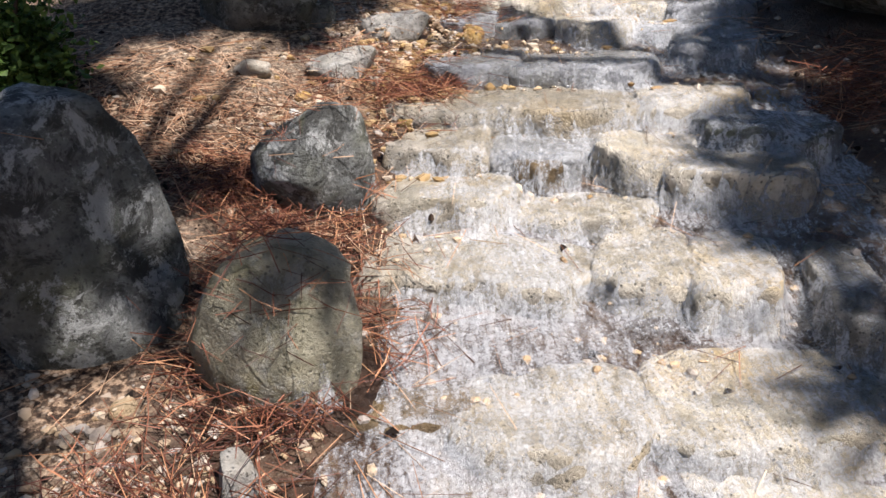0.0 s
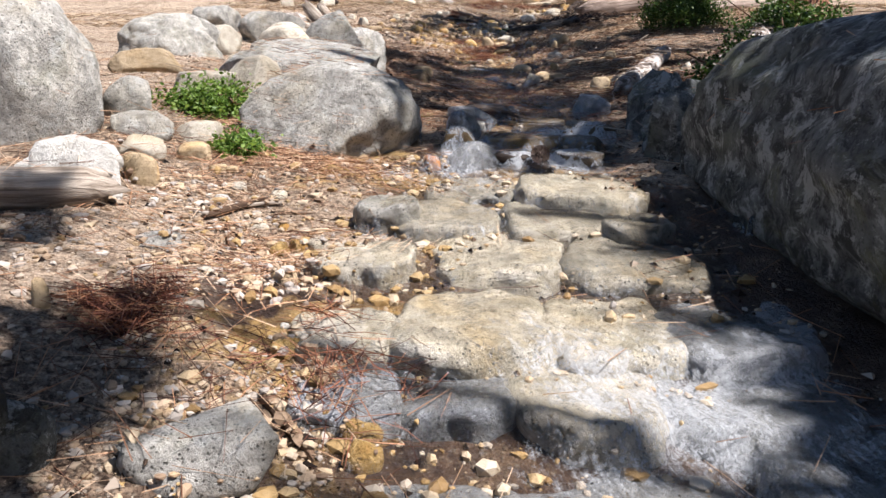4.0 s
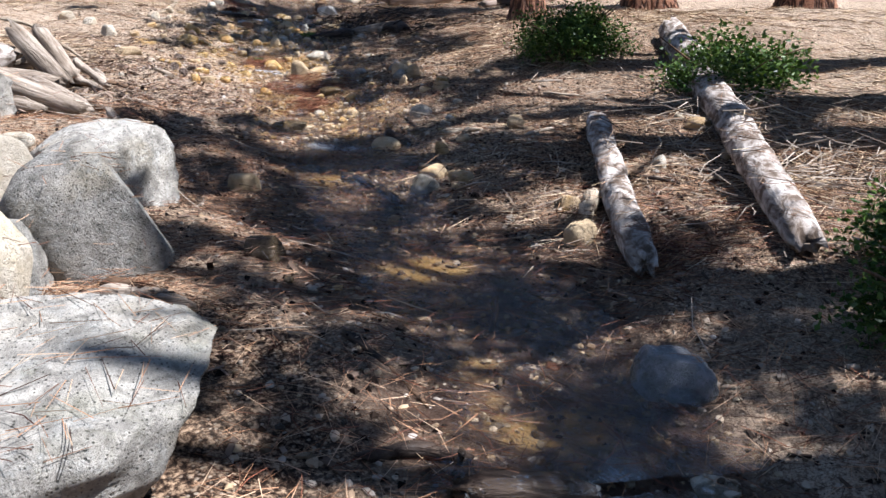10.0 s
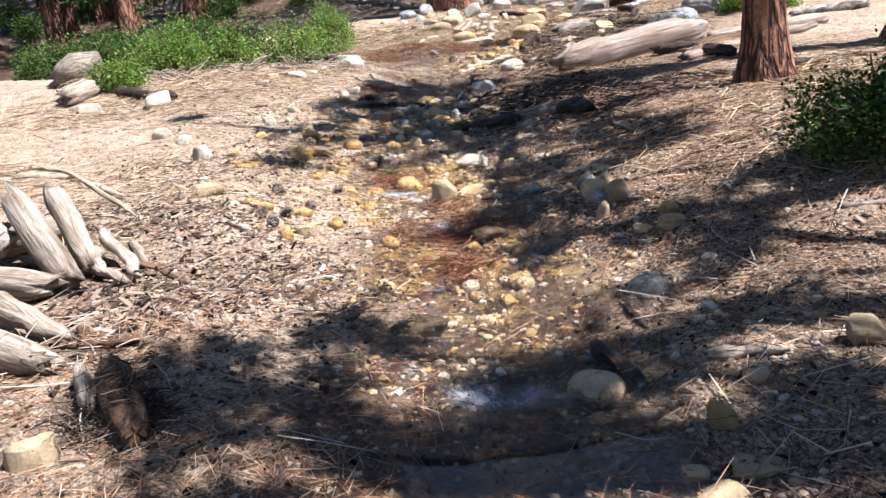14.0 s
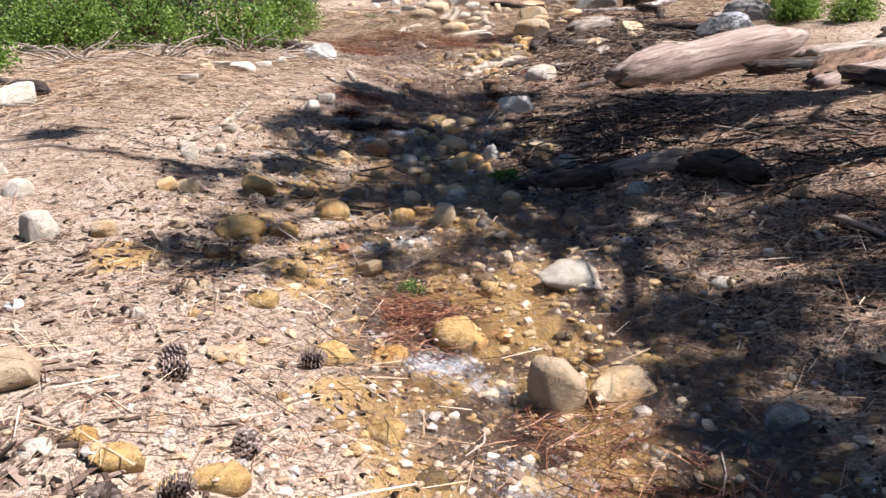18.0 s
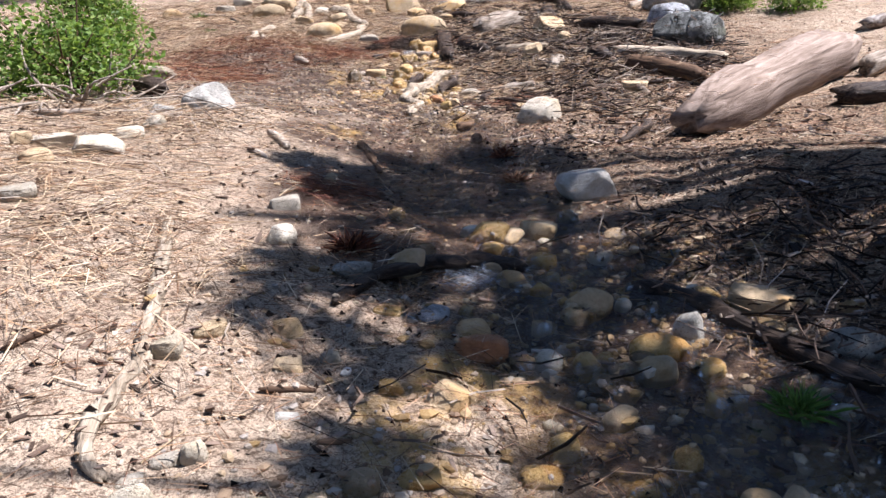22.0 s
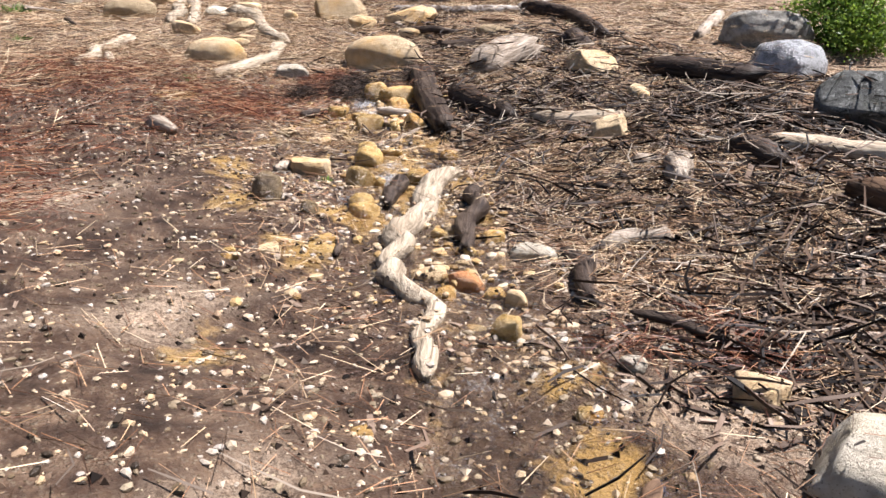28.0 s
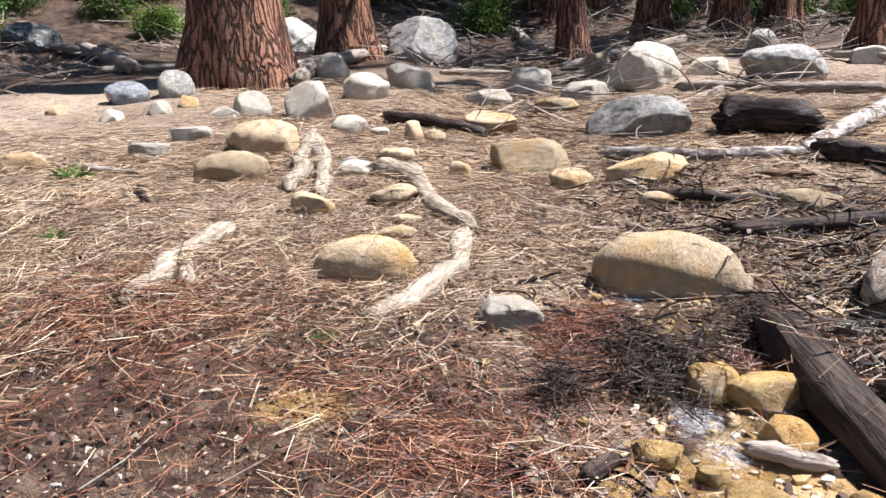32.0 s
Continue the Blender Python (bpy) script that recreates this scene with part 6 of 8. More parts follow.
cobbles(12.4, 19.0, 110, 0.0, 0.4, 0.05, 0.17, ("ochre", "ochre", "tan", "wet", "ochre", "pale"), "creek cobbles")
cobbles(16.0, 18.8, 30, -0.4, 0.4, 0.08, 0.2, ("ochre", "wet", "tan", "wet"), "creek cobbles")
cobbles(22.2, 25.5, 28, 0.0, 0.3, 0.05, 0.14, ("ochre", "ochre", "tan"), "creek cobbles")
cobbles(2.2, 6.2, 40, -0.95, 0.25, 0.035, 0.1, ("tan", "ochre", "pale", "white"), "bank pebbles")
cobbles(0.6, 2.4, 16, -1.1, 0.25, 0.03, 0.08, ("tan", "ochre", "pale"), "bank pebbles")
cobbles(9.0, 16.0, 26, 1.1, 0.7, 0.04, 0.12, ("tan", "pale", "granite", "wet"), "bank cobbles")
cobbles(12.5, 20.0, 28, -1.3, 0.6, 0.04, 0.13, ("white", "tan", "pale", "tan"), "bank cobbles")
cobbles(7.0, 12.0, 14, -0.6, 0.4, 0.03, 0.07, ("tan", "pale", "wet"), "bank cobbles")

# ---- water ----
from mathutils.bvhtree import BVHTree


def solids_tree():
    """One search tree over all stones and wood."""
    bpy.context.view_layer.update()
    vs, fs, off = [], [], 0
    for ob in SOLIDS:
        me = ob.data
        co = np.empty(len(me.vertices) * 3, np.float32)
        me.vertices.foreach_get("co", co)
        m = np.array(ob.matrix_basis)
        co = co.reshape(-1, 3) @ m[:3, :3].T + m[:3, 3]
        vs += co.tolist()
        fs += [[i + off for i in p.vertices] for p in me.polygons]
        off += len(co)
    return BVHTree.FromPolygons(vs, fs)


SOLID_TREE = solids_tree()


def settle(xs, ys, top=8.0):
    """Height of the first thing under each place."""
    xs, ys = np.asarray(xs, float), np.asarray(ys, float)
    ax, ay, Z = GRID
    i = np.clip(np.searchsorted(ax, xs) - 1, 0, len(ax) - 2)
    j = np.clip(np.searchsorted(ay, ys) - 1, 0, len(ay) - 2)
    u, v = (xs - ax[i]) / (ax[i + 1] - ax[i]), (ys - ay[j]) / (ay[j + 1] - ay[j])
    out = (Z[j, i] * (1 - u) + Z[j, i + 1] * u) * (1 - v) + (Z[j + 1, i] * (1 - u) + Z[j + 1, i + 1] * u) * v
    down = Vector((0, 0, -1))
    for k in range(len(xs)):
        place = SOLID_TREE.ray_cast(Vector((float(xs[k]), float(ys[k]), top)), down)[0]
        if place is not None and place.z > out[k]:
            out[k] = place.z
    return out


def creek_line(step):
    st = np.array(CREEK)
    seg = np.hypot(*np.diff(st[:, :2], axis=0).T)
    s = np.concatenate([[0], np.cumsum(seg)])
    u = np.arange(0, s[-1], step)
    cols = [np.interp(u, s, st[:, k]) for k in range(6)]
    k = np.ones(9) / 9
    for i in (0, 1):
        c = np.pad(cols[i], 4, mode="edge")
        cols[i] = np.convolve(c, k, "valid")
    return u, np.stack(cols, 1)


FOAM_SPOTS = [(2.12, 6.36, 0.25), (2.34, 6.3, 0.2), (1.84, 5.84, 0.25), (1.87, 5.59, 0.2), (2.39, 7.2, 0.14), (3.84, 11.47, 0.14), (4.05, 11.33, 0.16), (4.33, 12.82, 0.14), (4.8, 14.02, 0.22), (4.95, 14.87, 0.18), (5.07, 14.62, 0.12), (4.91, 14.02, 0.14), (4.8, 13.79, 0.2), (5.37, 17.35, 0.14), (5.51, 16.1, 0.14), (5.39, 17.2, 0.18), (5.57, 16.36, 0.16), (5.46, 16.12, 0.14), (5.24, 16.13, 0.14), (6.62, 18.55, 0.16), (6.26, 18.45, 0.14), (6.18, 17.48, 0.14), (11.09, 23.54, 0.12), (10.91, 23.39, 0.14), (11.98, 24.58, 0.12), (10.34, 23.32, 0.14), (12.93, 25.78, 0.16), (12.94, 25.61, 0.12), (12.09, 24.71, 0.14), (12.44, 24.57, 0.1)]


def build_water(name, lo, hi, deep, widen, churn_of, label, cap=0.12, step=0.035, foamy=0.0, across=57, smoothing=4, mat=None):
    """A sheet of water along the creek between two heights of y, running over low stones and round high ones."""
    u, C = creek_line(step)
    keep = (C[:, 1] >= lo) & (C[:, 1] <= hi)
    C = C[keep]
    T = np.gradient(C[:, :2], axis=0)
    T /= np.linalg.norm(T, axis=1)[:, None]
    N = np.stack([T[:, 1], -T[:, 0]], 1)
    n = across
    q = np.linspace(-1, 1, n)
    half = C[:, 5] * widen * (1 + 0.16 * hash_noise(C[:, 1], C[:, 0], 0.45, 31))
    X = C[:, 0][:, None] + N[:, 0][:, None] * q * half[:, None]
    Y = C[:, 1][:, None] + N[:, 1][:, None] * q * half[:, None]
    L = land(X, Y)
    D = settle(X.ravel(), Y.ravel()).reshape(X.shape)
    level = L + deep
    low = np.where(D < L + cap, D, L - 0.05)
    Z = np.maximum(level, low + 0.006)
    for _ in range(smoothing):
        P = np.pad(Z, 1, mode="edge")
        smooth = (P[:-2, 1:-1] + P[2:, 1:-1] + P[1:-1, :-2] + P[1:-1, 2:] + 2 * Z) / 6
        Z = np.maximum(smooth, low + 0.006)
    Z += 0.004 * hash_noise(X, Y, 0.11, 12) + 0.003 * hash_noise(X, Y, 0.05, 13)
    Z -= 0.1 * np.abs(q)[None, :] ** 8
    m = len(C)
    idx = np.arange(m * n).reshape(m, n)
    F = np.stack([idx[:-1, :-1], idx[:-1, 1:], idx[1:, 1:], idx[1:, :-1]], -1).reshape(-1, 4)
    me = fast_mesh(name, np.stack([X, Y, Z], -1).reshape(-1, 3), F, mat or WATER, True)
    slope = np.abs(np.gradient(Z, axis=0)) / step
    slope = np.maximum(slope, 0.7 * np.roll(slope, -2, 0))
    ch = np.clip(slope * 0.1, 0, 0.1) + churn_of(X, Y) + 0.28 * blobs(X, Y, FOAM_SPOTS) + foamy * np.clip((Z - low) / 0.05, 0, 1)
    at = me.attributes.new("churn", "FLOAT", "POINT")
    at.data.foreach_set("value", ch.astype(np.float32).ravel())
    ob = new(name, me)
    ob.visible_shadow = False
    return tagged(ob, label, "water", kind="structure")


def cascade_churn(X, Y):
    """Most of the foam runs over the lower steps, and along the great boulder higher up."""
    low = np.clip((3.2 - Y) / 0.7, 0, 1) * np.clip((1.15 - X) / 0.25, 0.25, 1)
    side = np.clip((4.3 - Y) / 0.5, 0, 1) * np.clip((X - 0.5) / 0.4, 0, 1) * np.clip((1.75 - X) / 0.3, 0, 1)
    rapids = 0.75 * np.clip((Y - 5.6) / 0.2, 0, 1) * np.clip((7.0 - Y) / 0.3, 0, 1) * (0.6 + 0.8 * hash_noise(X, Y, 0.16, 24))
    low = np.maximum(low, rapids)
    return 0.06 + 0.24 * np.maximum(low, 0.95 * side) + 0.1 * hash_noise(X, Y, 0.28, 22)


build_water("water_cascade", -1.5, 7.2, 0.012, 1.3, cascade_churn, "white foaming water spilling over stone steps", 0.17, step=0.02, across=105, smoothing=1)
build_water("water_pool", 7.2, 11.0, 0.026, 1.25, lambda X, Y: 0.02 + 0.1 * hash_noise(X, Y, 0.2, 23), "shallow clear creek water sliding over dark gravel", mat=POOL_WATER)
build_water("water_creek", 11.0, 19.6, 0.018, 1.6, lambda X, Y: -0.02 + 0.12 * (hash_noise(X, Y, 0.5, 21) > 0.35), "thin clear creek water trickling between ochre stones", 0.05)
build_water("water_upper_creek", 19.6, 26.5, 0.012, 0.9, lambda X, Y: -0.02 + 0.1 * (hash_noise(X, Y, 0.5, 21) > 0.35), "thin clear water trickling past driftwood and ochre stones", 0.03)

# ---- loose cover: pebbles, needles, chips ----
RNG = np.random.default_rng(5)


def scatter_spots(spots):
    """Places from (x, y, radius, count) spots, thick in the middle."""
    out = []
    for x, y, r, n in [(x + RNG.normal(0, r * 0.45), y + RNG.normal(0, r * 0.45), r * RNG.uniform(0.35, 0.9), n // 6 + 1) for x, y, r, n in spots for _ in range(6)]:
        a, q = RNG.uniform(0, 2 * math.pi, n), np.sqrt(RNG.uniform(0, 1, n)) * r * RNG.uniform(0.6, 1.25, n)
        out.append(np.stack([x + q * np.cos(a), y + q * np.sin(a)], 1))
    return np.concatenate(out)


def band(lo, hi, reach, n, off=0.0):
    """Places along the creek between two values of y, within reach of its line."""
    u, C = creek_line(0.1)
    C = C[(C[:, 1] >= lo) & (C[:, 1] <= hi)]
    k = RNG.integers(0, len(C) - 1, n)
    T = C[np.minimum(k + 1, len(C) - 1), :2] - C[k, :2]
    T /= np.linalg.norm(T, axis=1)[:, None] + 1e-9
    q = RNG.normal(0, 0.5, n) * reach + off
    return np.stack([C[k, 0] + T[:, 1] * q + RNG.normal(0, 0.05, n), C[k, 1] - T[:, 0] * q + RNG.normal(0, 0.05, n)], 1)


def pebbles(name, xy, lo, hi, mat, label, level=1):
    base, faces = ico(level)
    z = settle(xy[:, 0], xy[:, 1])
    keep = np.abs(z - land(xy[:, 0], xy[:, 1])) < 0.05
    xy, z = xy[keep], z[keep]
    n = len(xy)
    size = lo + (hi - lo) * RNG.uniform(0, 1, n) ** 3
    yaw = RNG.uniform(0, 2 * math.pi, n)
    sc = size[:, None] * RNG.uniform([0.7, 0.5, 0.35], [1.2, 0.9, 0.7], (n, 3))
    B = np.repeat(base[None], n, 0)
    B = B * RNG.uniform(0.7, 1.2, (n, len(base), 1)) * sc[:, None, :]
    c, s = np.cos(yaw)[:, None], np.sin(yaw)[:, None]
    X, Y = B[..., 0] * c - B[..., 1] * s, B[..., 0] * s + B[..., 1] * c
    V = np.stack([X + xy[:, :1], Y + xy[:, 1:], B[..., 2] + (z + sc[:, 2] * 0.25)[:, None]], -1)
    F = (faces[None] + (np.arange(n) * len(base))[:, None, None]).reshape(-1, 3)
    ob = new(name, fast_mesh(name, V.reshape(-1, 3), F, mat, False))
    return tagged(ob, label, "pebbles", kind="stuff")


TRAIL = [(7.2, 20.6, 0.6), (8.0, 21.6, 0.6), (8.7, 22.6, 0.65), (9.3, 23.7, 0.7), (9.8, 24.9, 0.7), (10.3, 26.1, 0.7), (6.4, 19.6, 0.4)]


def clear_ways(xy, amount=0.85):
    """Leaves out most of what would lie in the running water or on the trodden trail."""
    s, bed, zl, zr, half = creek_at(xy[:, 0], xy[:, 1])
    busy = np.clip(1.6 - 1.3 * np.abs(s) / half, 0, 1) * (xy[:, 1] < 26)
    busy = np.maximum(busy, 0.9 * np.clip(blobs(xy[:, 0], xy[:, 1], TRAIL) * 1.6, 0, 1))
    return xy[RNG.uniform(0, 1, len(xy)) > busy * amount]


def strands(name, xy, lo, hi, thick, mat, label, category, lift=0.012, bend=0.12, aim=None, tilt=0.06, heap=False, straight=False):
    """Needles or twigs: thin bent three-sided rods lying at random on whatever is below."""
    if not heap:
        xy = clear_ways(xy)
    z = settle(xy[:, 0], xy[:, 1])
    high = z - land(xy[:, 0], xy[:, 1])
    on_stone = (high > 0.06) & (RNG.uniform(0, 1, len(xy)) < 0.8)
    xy, z = xy[~on_stone], z[~on_stone]
    n = len(xy)
    ln = RNG.uniform(lo, hi, n)
    yaw = RNG.uniform(0, 2 * math.pi, n) if aim is None else RNG.normal(aim, 0.45, n)
    dirs = np.stack([np.cos(yaw), np.sin(yaw)], 1)
    sid = np.stack([-dirs[:, 1], dirs[:, 0]], 1)
    a, b = xy - dirs * ln[:, None] / 2, xy + dirs * ln[:, None] / 2
    slope_a, slope_b = land(a[:, 0], a[:, 1]), land(b[:, 0], b[:, 1])
    mid = land(xy[:, 0], xy[:, 1])
    tl = RNG.normal(0, tilt, n) * ln
    bd = RNG.normal(0, bend, n) * ln
    rise = RNG.uniform(0, lift, n)
    pts = []
    for u in (-0.5, 0.0, 0.5):
        h = z + rise + np.where(u < 0, slope_a - mid, np.where(u > 0, slope_b - mid, 0)) + np.abs(tl) + tl * u * 1.6 + 0.003
        xyu = xy + dirs * (u * ln)[:, None] + sid * (bd * (0.25 - u * u) * 2)[:, None]
        pts.append(np.column_stack([xyu, h]))
    pts = np.stack(pts, 1)
    if straight:
        pts = pts[:, [0, 2]]
    rings = pts.shape[1]
    th = thick * RNG.uniform(0.7, 1.5, n)
    V = np.empty((n, 3 * rings, 3))
    for k, wdt in enumerate((1.0, 0.6) if straight else (0.9, 1.0, 0.6)):
        for j in range(3):
            an = j * 2 * math.pi / 3
            V[:, k * 3 + j, :2] = pts[:, k, :2] + sid * (math.cos(an) * th * wdt)[:, None]
            V[:, k * 3 + j, 2] = pts[:, k, 2] + math.sin(an) * th * wdt
    tri = []
    for k in range(0, 3 * rings - 3, 3):
        for j in range(3):
            p, q = k + j, k + (j + 1) % 3
            tri.append((p, q, q + 3, p + 3))
    F = (np.array(tri)[None] + (np.arange(n) * 3 * rings)[:, None, None]).reshape(-1, 4)
    ob = new(name, fast_mesh(name, V.reshape(-1, 3), F, mat))
    return tagged(ob, label, category, kind="stuff")


def crumbs(name, xy, lo, hi, mat, label):
    """Small four-sided crumbs of humus and grit."""
    xy = clear_ways(xy, 0.7)
    z = settle(xy[:, 0], xy[:, 1])
    bare = z - land(xy[:, 0], xy[:, 1]) < 0.05
    xy, z = xy[bare], z[bare]
    n = len(xy)
    base = np.array([(-0.5, -0.3, 0), (0.5, -0.35, 0.1), (0.05, 0.5, 0), (0, 0, 0.45)])
    B = base[None] * RNG.uniform(0.5, 1.5, (n, 4, 3)) * (lo + (hi - lo) * RNG.uniform(0, 1, (n, 1, 1)) ** 2)
    yaw = RNG.uniform(0, 2 * math.pi, n)
    c, s = np.cos(yaw)[:, None], np.sin(yaw)[:, None]
    V = np.stack([B[..., 0] * c - B[..., 1] * s + xy[:, :1], B[..., 0] * s + B[..., 1] * c + xy[:, 1:], B[..., 2] + z[:, None] - 0.001], -1)
    tri = np.array([(0, 1, 3), (1, 2, 3), (2, 0, 3), (0, 2, 1)])
    F = (tri[None] + (np.arange(n) * 4)[:, None, None]).reshape(-1, 3)
    ob = new(name, fast_mesh(name, V.reshape(-1, 3), F, mat))
    return tagged(ob, label, "forest litter", kind="stuff")


def chips(name, xy, lo, hi, mat, label):
    """Flakes of bark and broken wood: thin uneven boxes, lying at all angles."""
    xy = clear_ways(xy)
    z = settle(xy[:, 0], xy[:, 1])
    bare = z - land(xy[:, 0], xy[:, 1]) < 0.05
    xy, z = xy[bare], z[bare]
    n = len(xy)
    L = RNG.uniform(lo, hi, n)
    W, H = L * RNG.uniform(0.14, 0.45, n), L * RNG.uniform(0.05, 0.14, n)
    yaw, tip = RNG.uniform(0, 2 * math.pi, n), RNG.normal(0, 0.22, n)
    box = np.array([(x, y, zz) for zz in (-0.5, 0.5) for x, y in ((-0.5, -0.5), (0.5, -0.5), (0.5, 0.5), (-0.5, 0.5))])
    B = box[None] * np.stack([L, W, H], 1)[:, None] * RNG.uniform(0.5, 1.25, (n, 8, 3))
    B[..., 2] += B[..., 0] * np.tan(tip)[:, None]
    c, s = np.cos(yaw)[:, None], np.sin(yaw)[:, None]
    V = np.stack([B[..., 0] * c - B[..., 1] * s + xy[:, :1], B[..., 0] * s + B[..., 1] * c + xy[:, 1:], B[..., 2] + (z + H * 0.6 + np.abs(tip) * L * 0.3)[:, None]], -1)
    quad = np.array([(0, 3, 2, 1), (4, 5, 6, 7), (0, 1, 5, 4), (1, 2, 6, 5), (2, 3, 7, 6), (3, 0, 4, 7)])
    F = (quad[None] + (np.arange(n) * 8)[:, None, None]).reshape(-1, 4)
    ob = new(name, fast_mesh(name, V.reshape(-1, 3), F, mat))
    return tagged(ob, label, "bark chips", kind="stuff")


pebbles("gravel", np.concatenate([band(0.0, 7.0, 2.0, 4500), band(7.0, 14.0, 2.4, 4000), band(14.0, 24.0, 2.6, 6500), band(21.0, 28.0, 2.6, 5000, -1.0), scatter_spots([(-0.3, 2.9, 0.3, 320), (-0.2, 5.0, 0.5, 300), (0.0, 3.9, 0.4, 500), (-0.6, 1.3, 0.4, 400)])]), 0.004, 0.024, PEBBLE, "mixed pale and tan pebbles strewn over the banks")
pebbles("creek_gravel", np.concatenate([band(11.5, 18.6, 1.2, 4500), band(22.0, 26.0, 0.9, 1800), band(2.5, 6.0, 1.0, 1800, -0.6)]), 0.006, 0.04, OCHRE_PEBBLE, "wet ochre pebbles lying in the creek")
pebbles("dark_gravel", np.concatenate([band(7.0, 12.0, 0.9, 2600), band(18.0, 22.0, 0.9, 1600), band(20.5, 27.0, 1.2, 3500, -1.2)]), 0.005, 0.026, WET_PEBBLE, "wet dark pebbles in the shaded creek")

pebbles("bank_gravel", np.concatenate([scatter_spots([(-0.35, 2.95, 0.3, 260), (-0.1, 4.2, 0.35, 420), (0.15, 4.9, 0.35, 380), (0.1, 5.6, 0.5, 520), (-0.3, 5.0, 0.4, 320), (-0.1, 3.6, 0.3, 260), (-0.55, 1.4, 0.35, 300), (0.7, 7.3, 0.6, 320), (0.9, 5.9, 0.35, 160), (3.6, 9.6, 0.8, 260), (4.3, 10.6, 0.7, 320), (3.3, 13.6, 0.9, 320), (4.6, 14.2, 0.8, 520), (5.4, 13.9, 0.7, 360), (5.0, 16.0, 0.9, 420), (5.2, 17.6, 0.7, 320), (6.6, 17.2, 0.8, 360), (9.6, 21.6, 0.3, 260), (10.6, 23.4, 0.7, 360), (11.2, 24.7, 0.7, 260), ]), band(7.0, 24.0, 2.8, 2600)]), 0.007, 0.03, BANK_PEBBLE, "tan and whitish pebbles lying thickly on the banks")

HEAPS = [(12.2, 22.3, 1.5, 8000), (13.6, 23.6, 1.8, 8500), (11.3, 24.2, 0.5, 1400), (13.2, 25.8, 1.2, 3600), (12.6, 27.6, 1.8, 4600), (14.8, 26.5, 2.2, 5000), (10.8, 21.2, 1.4, 3800), (11.6, 28.5, 2.5, 5500), (5.0, 20.0, 1.6, 2000), (6.8, 21.5, 1.0, 1500)]
strands("needle_litter", np.concatenate([band(0.0, 30.0, 4.2, 34000), band(6.0, 26.0, 4.0, 28000, 1.8), scatter_spots([(-0.5, 2.8, 0.6, 1400), (-0.1, 5.2, 0.8, 1500), (0.4, 6.3, 0.7, 1500), (0.9, 7.4, 1.0, 2000), (1.8, 9.0, 0.8, 1400), (2.2, 11.0, 0.9, 1400), (2.3, 12.3, 0.9, 1600), (6.0, 9.0, 1.6, 2600)])]), 0.08, 0.17, 0.0012, DRY_NEEDLES, "dry orange-brown pine needles littering the forest floor", "pine needles", 0.012, straight=True)
strands("bleached_needle_litter", np.concatenate([band(14.0, 30.0, 4.0, 16000), scatter_spots(HEAPS)]), 0.09, 0.2, 0.0014, PALE_NEEDLES, "bleached straw-coloured pine needles matted on the ground", "pine needles", 0.04, straight=True)
strands("red_needle_litter", np.concatenate([scatter_spots([(-0.35, 2.0, 0.3, 1300), (-0.55, 2.5, 0.3, 1100), (-0.5, 1.3, 0.4, 1300), (-0.2, 4.5, 0.2, 500), (0.0, 3.5, 0.35, 700), (1.9, 2.9, 0.4, 1300), (2.1, 2.4, 0.4, 900), (0.3, 4.1, 0.25, 300), (4.9, 13.7, 0.4, 1300), (4.6, 12.9, 0.3, 700), (5.1, 15.3, 0.3, 600), (7.0, 19.9, 0.3, 500), (10.0, 21.1, 0.35, 500), (9.5, 25.2, 1.2, 1900), (10.2, 26.6, 1.3, 2300), (11.2, 26.6, 1.0, 1700), (8.8, 24.0, 0.8, 1000), (11.3, 25.3, 0.7, 1800), (12.5, 25.15, 0.4, 1700), (4.4, 8.3, 0.6, 1000)]), band(7.0, 14.0, 1.6, 2200)]), 0.09, 0.17, 0.0012, RED_NEEDLES, "wet dark red pine needles washed together", "pine needles", 0.05, heap=True)
strands("twig_litter", np.concatenate([band(6.0, 28.0, 4.5, 900), scatter_spots([(12.6, 22.4, 1.6, 500), (13.8, 23.8, 1.8, 500), (5.5, 8.2, 1.4, 400), (10.8, 20.8, 1.3, 300), (2.0, 12.8, 1.0, 160), (6.0, 10.5, 1.4, 200), (7.4, 22.2, 0.9, 200)])]), 0.1, 0.35, 0.0026, GREY_TWIGS, "dead grey twigs scattered on the ground", "twigs", 0.04, 0.16, None, 0.1)
strands("dark_twig_litter", np.concatenate([scatter_spots([(12.4, 22.3, 1.5, 2000), (13.6, 23.6, 1.8, 2300), (11.9, 21.2, 1.0, 800), (14.6, 25.4, 1.6, 900), (13.0, 25.0, 0.7, 400), (10.4, 20.6, 1.2, 600), (8.2, 17.6, 1.4, 700), (7.6, 16.2, 1.2, 500)])]), 0.03, 0.24, 0.0055, DARK_TWIGS, "blackened broken twigs and needles in a thick mat", "twigs", 0.06, 0.2, None, 0.12)
strands("dark_needle_mat", scatter_spots([(12.35, 25.1, 0.3, 1500), (11.9, 25.3, 0.18, 400), (2.5, 11.85, 0.22, 500), (12.9, 24.9, 0.25, 600)]), 0.06, 0.16, 0.0016, DARK_TWIGS, "blackened wet pine needles matted by the water", "pine needles", 0.07, 0.16, None, 0.12, heap=True)
strands("dead_branch_litter", np.concatenate([scatter_spots([(5.6, 8.0, 1.3, 170), (6.2, 9.6, 1.2, 110), (12.8, 22.6, 1.6, 40), (14.0, 24.4, 1.6, 60), (7.4, 22.0, 0.8, 40), (5.2, 22.4, 1.2, 50)])]), 0.15, 0.6, 0.0034, GREY_TWIGS, "long dead grey twigs lying across each other", "twigs", 0.12, 0.14, None, 0.08)
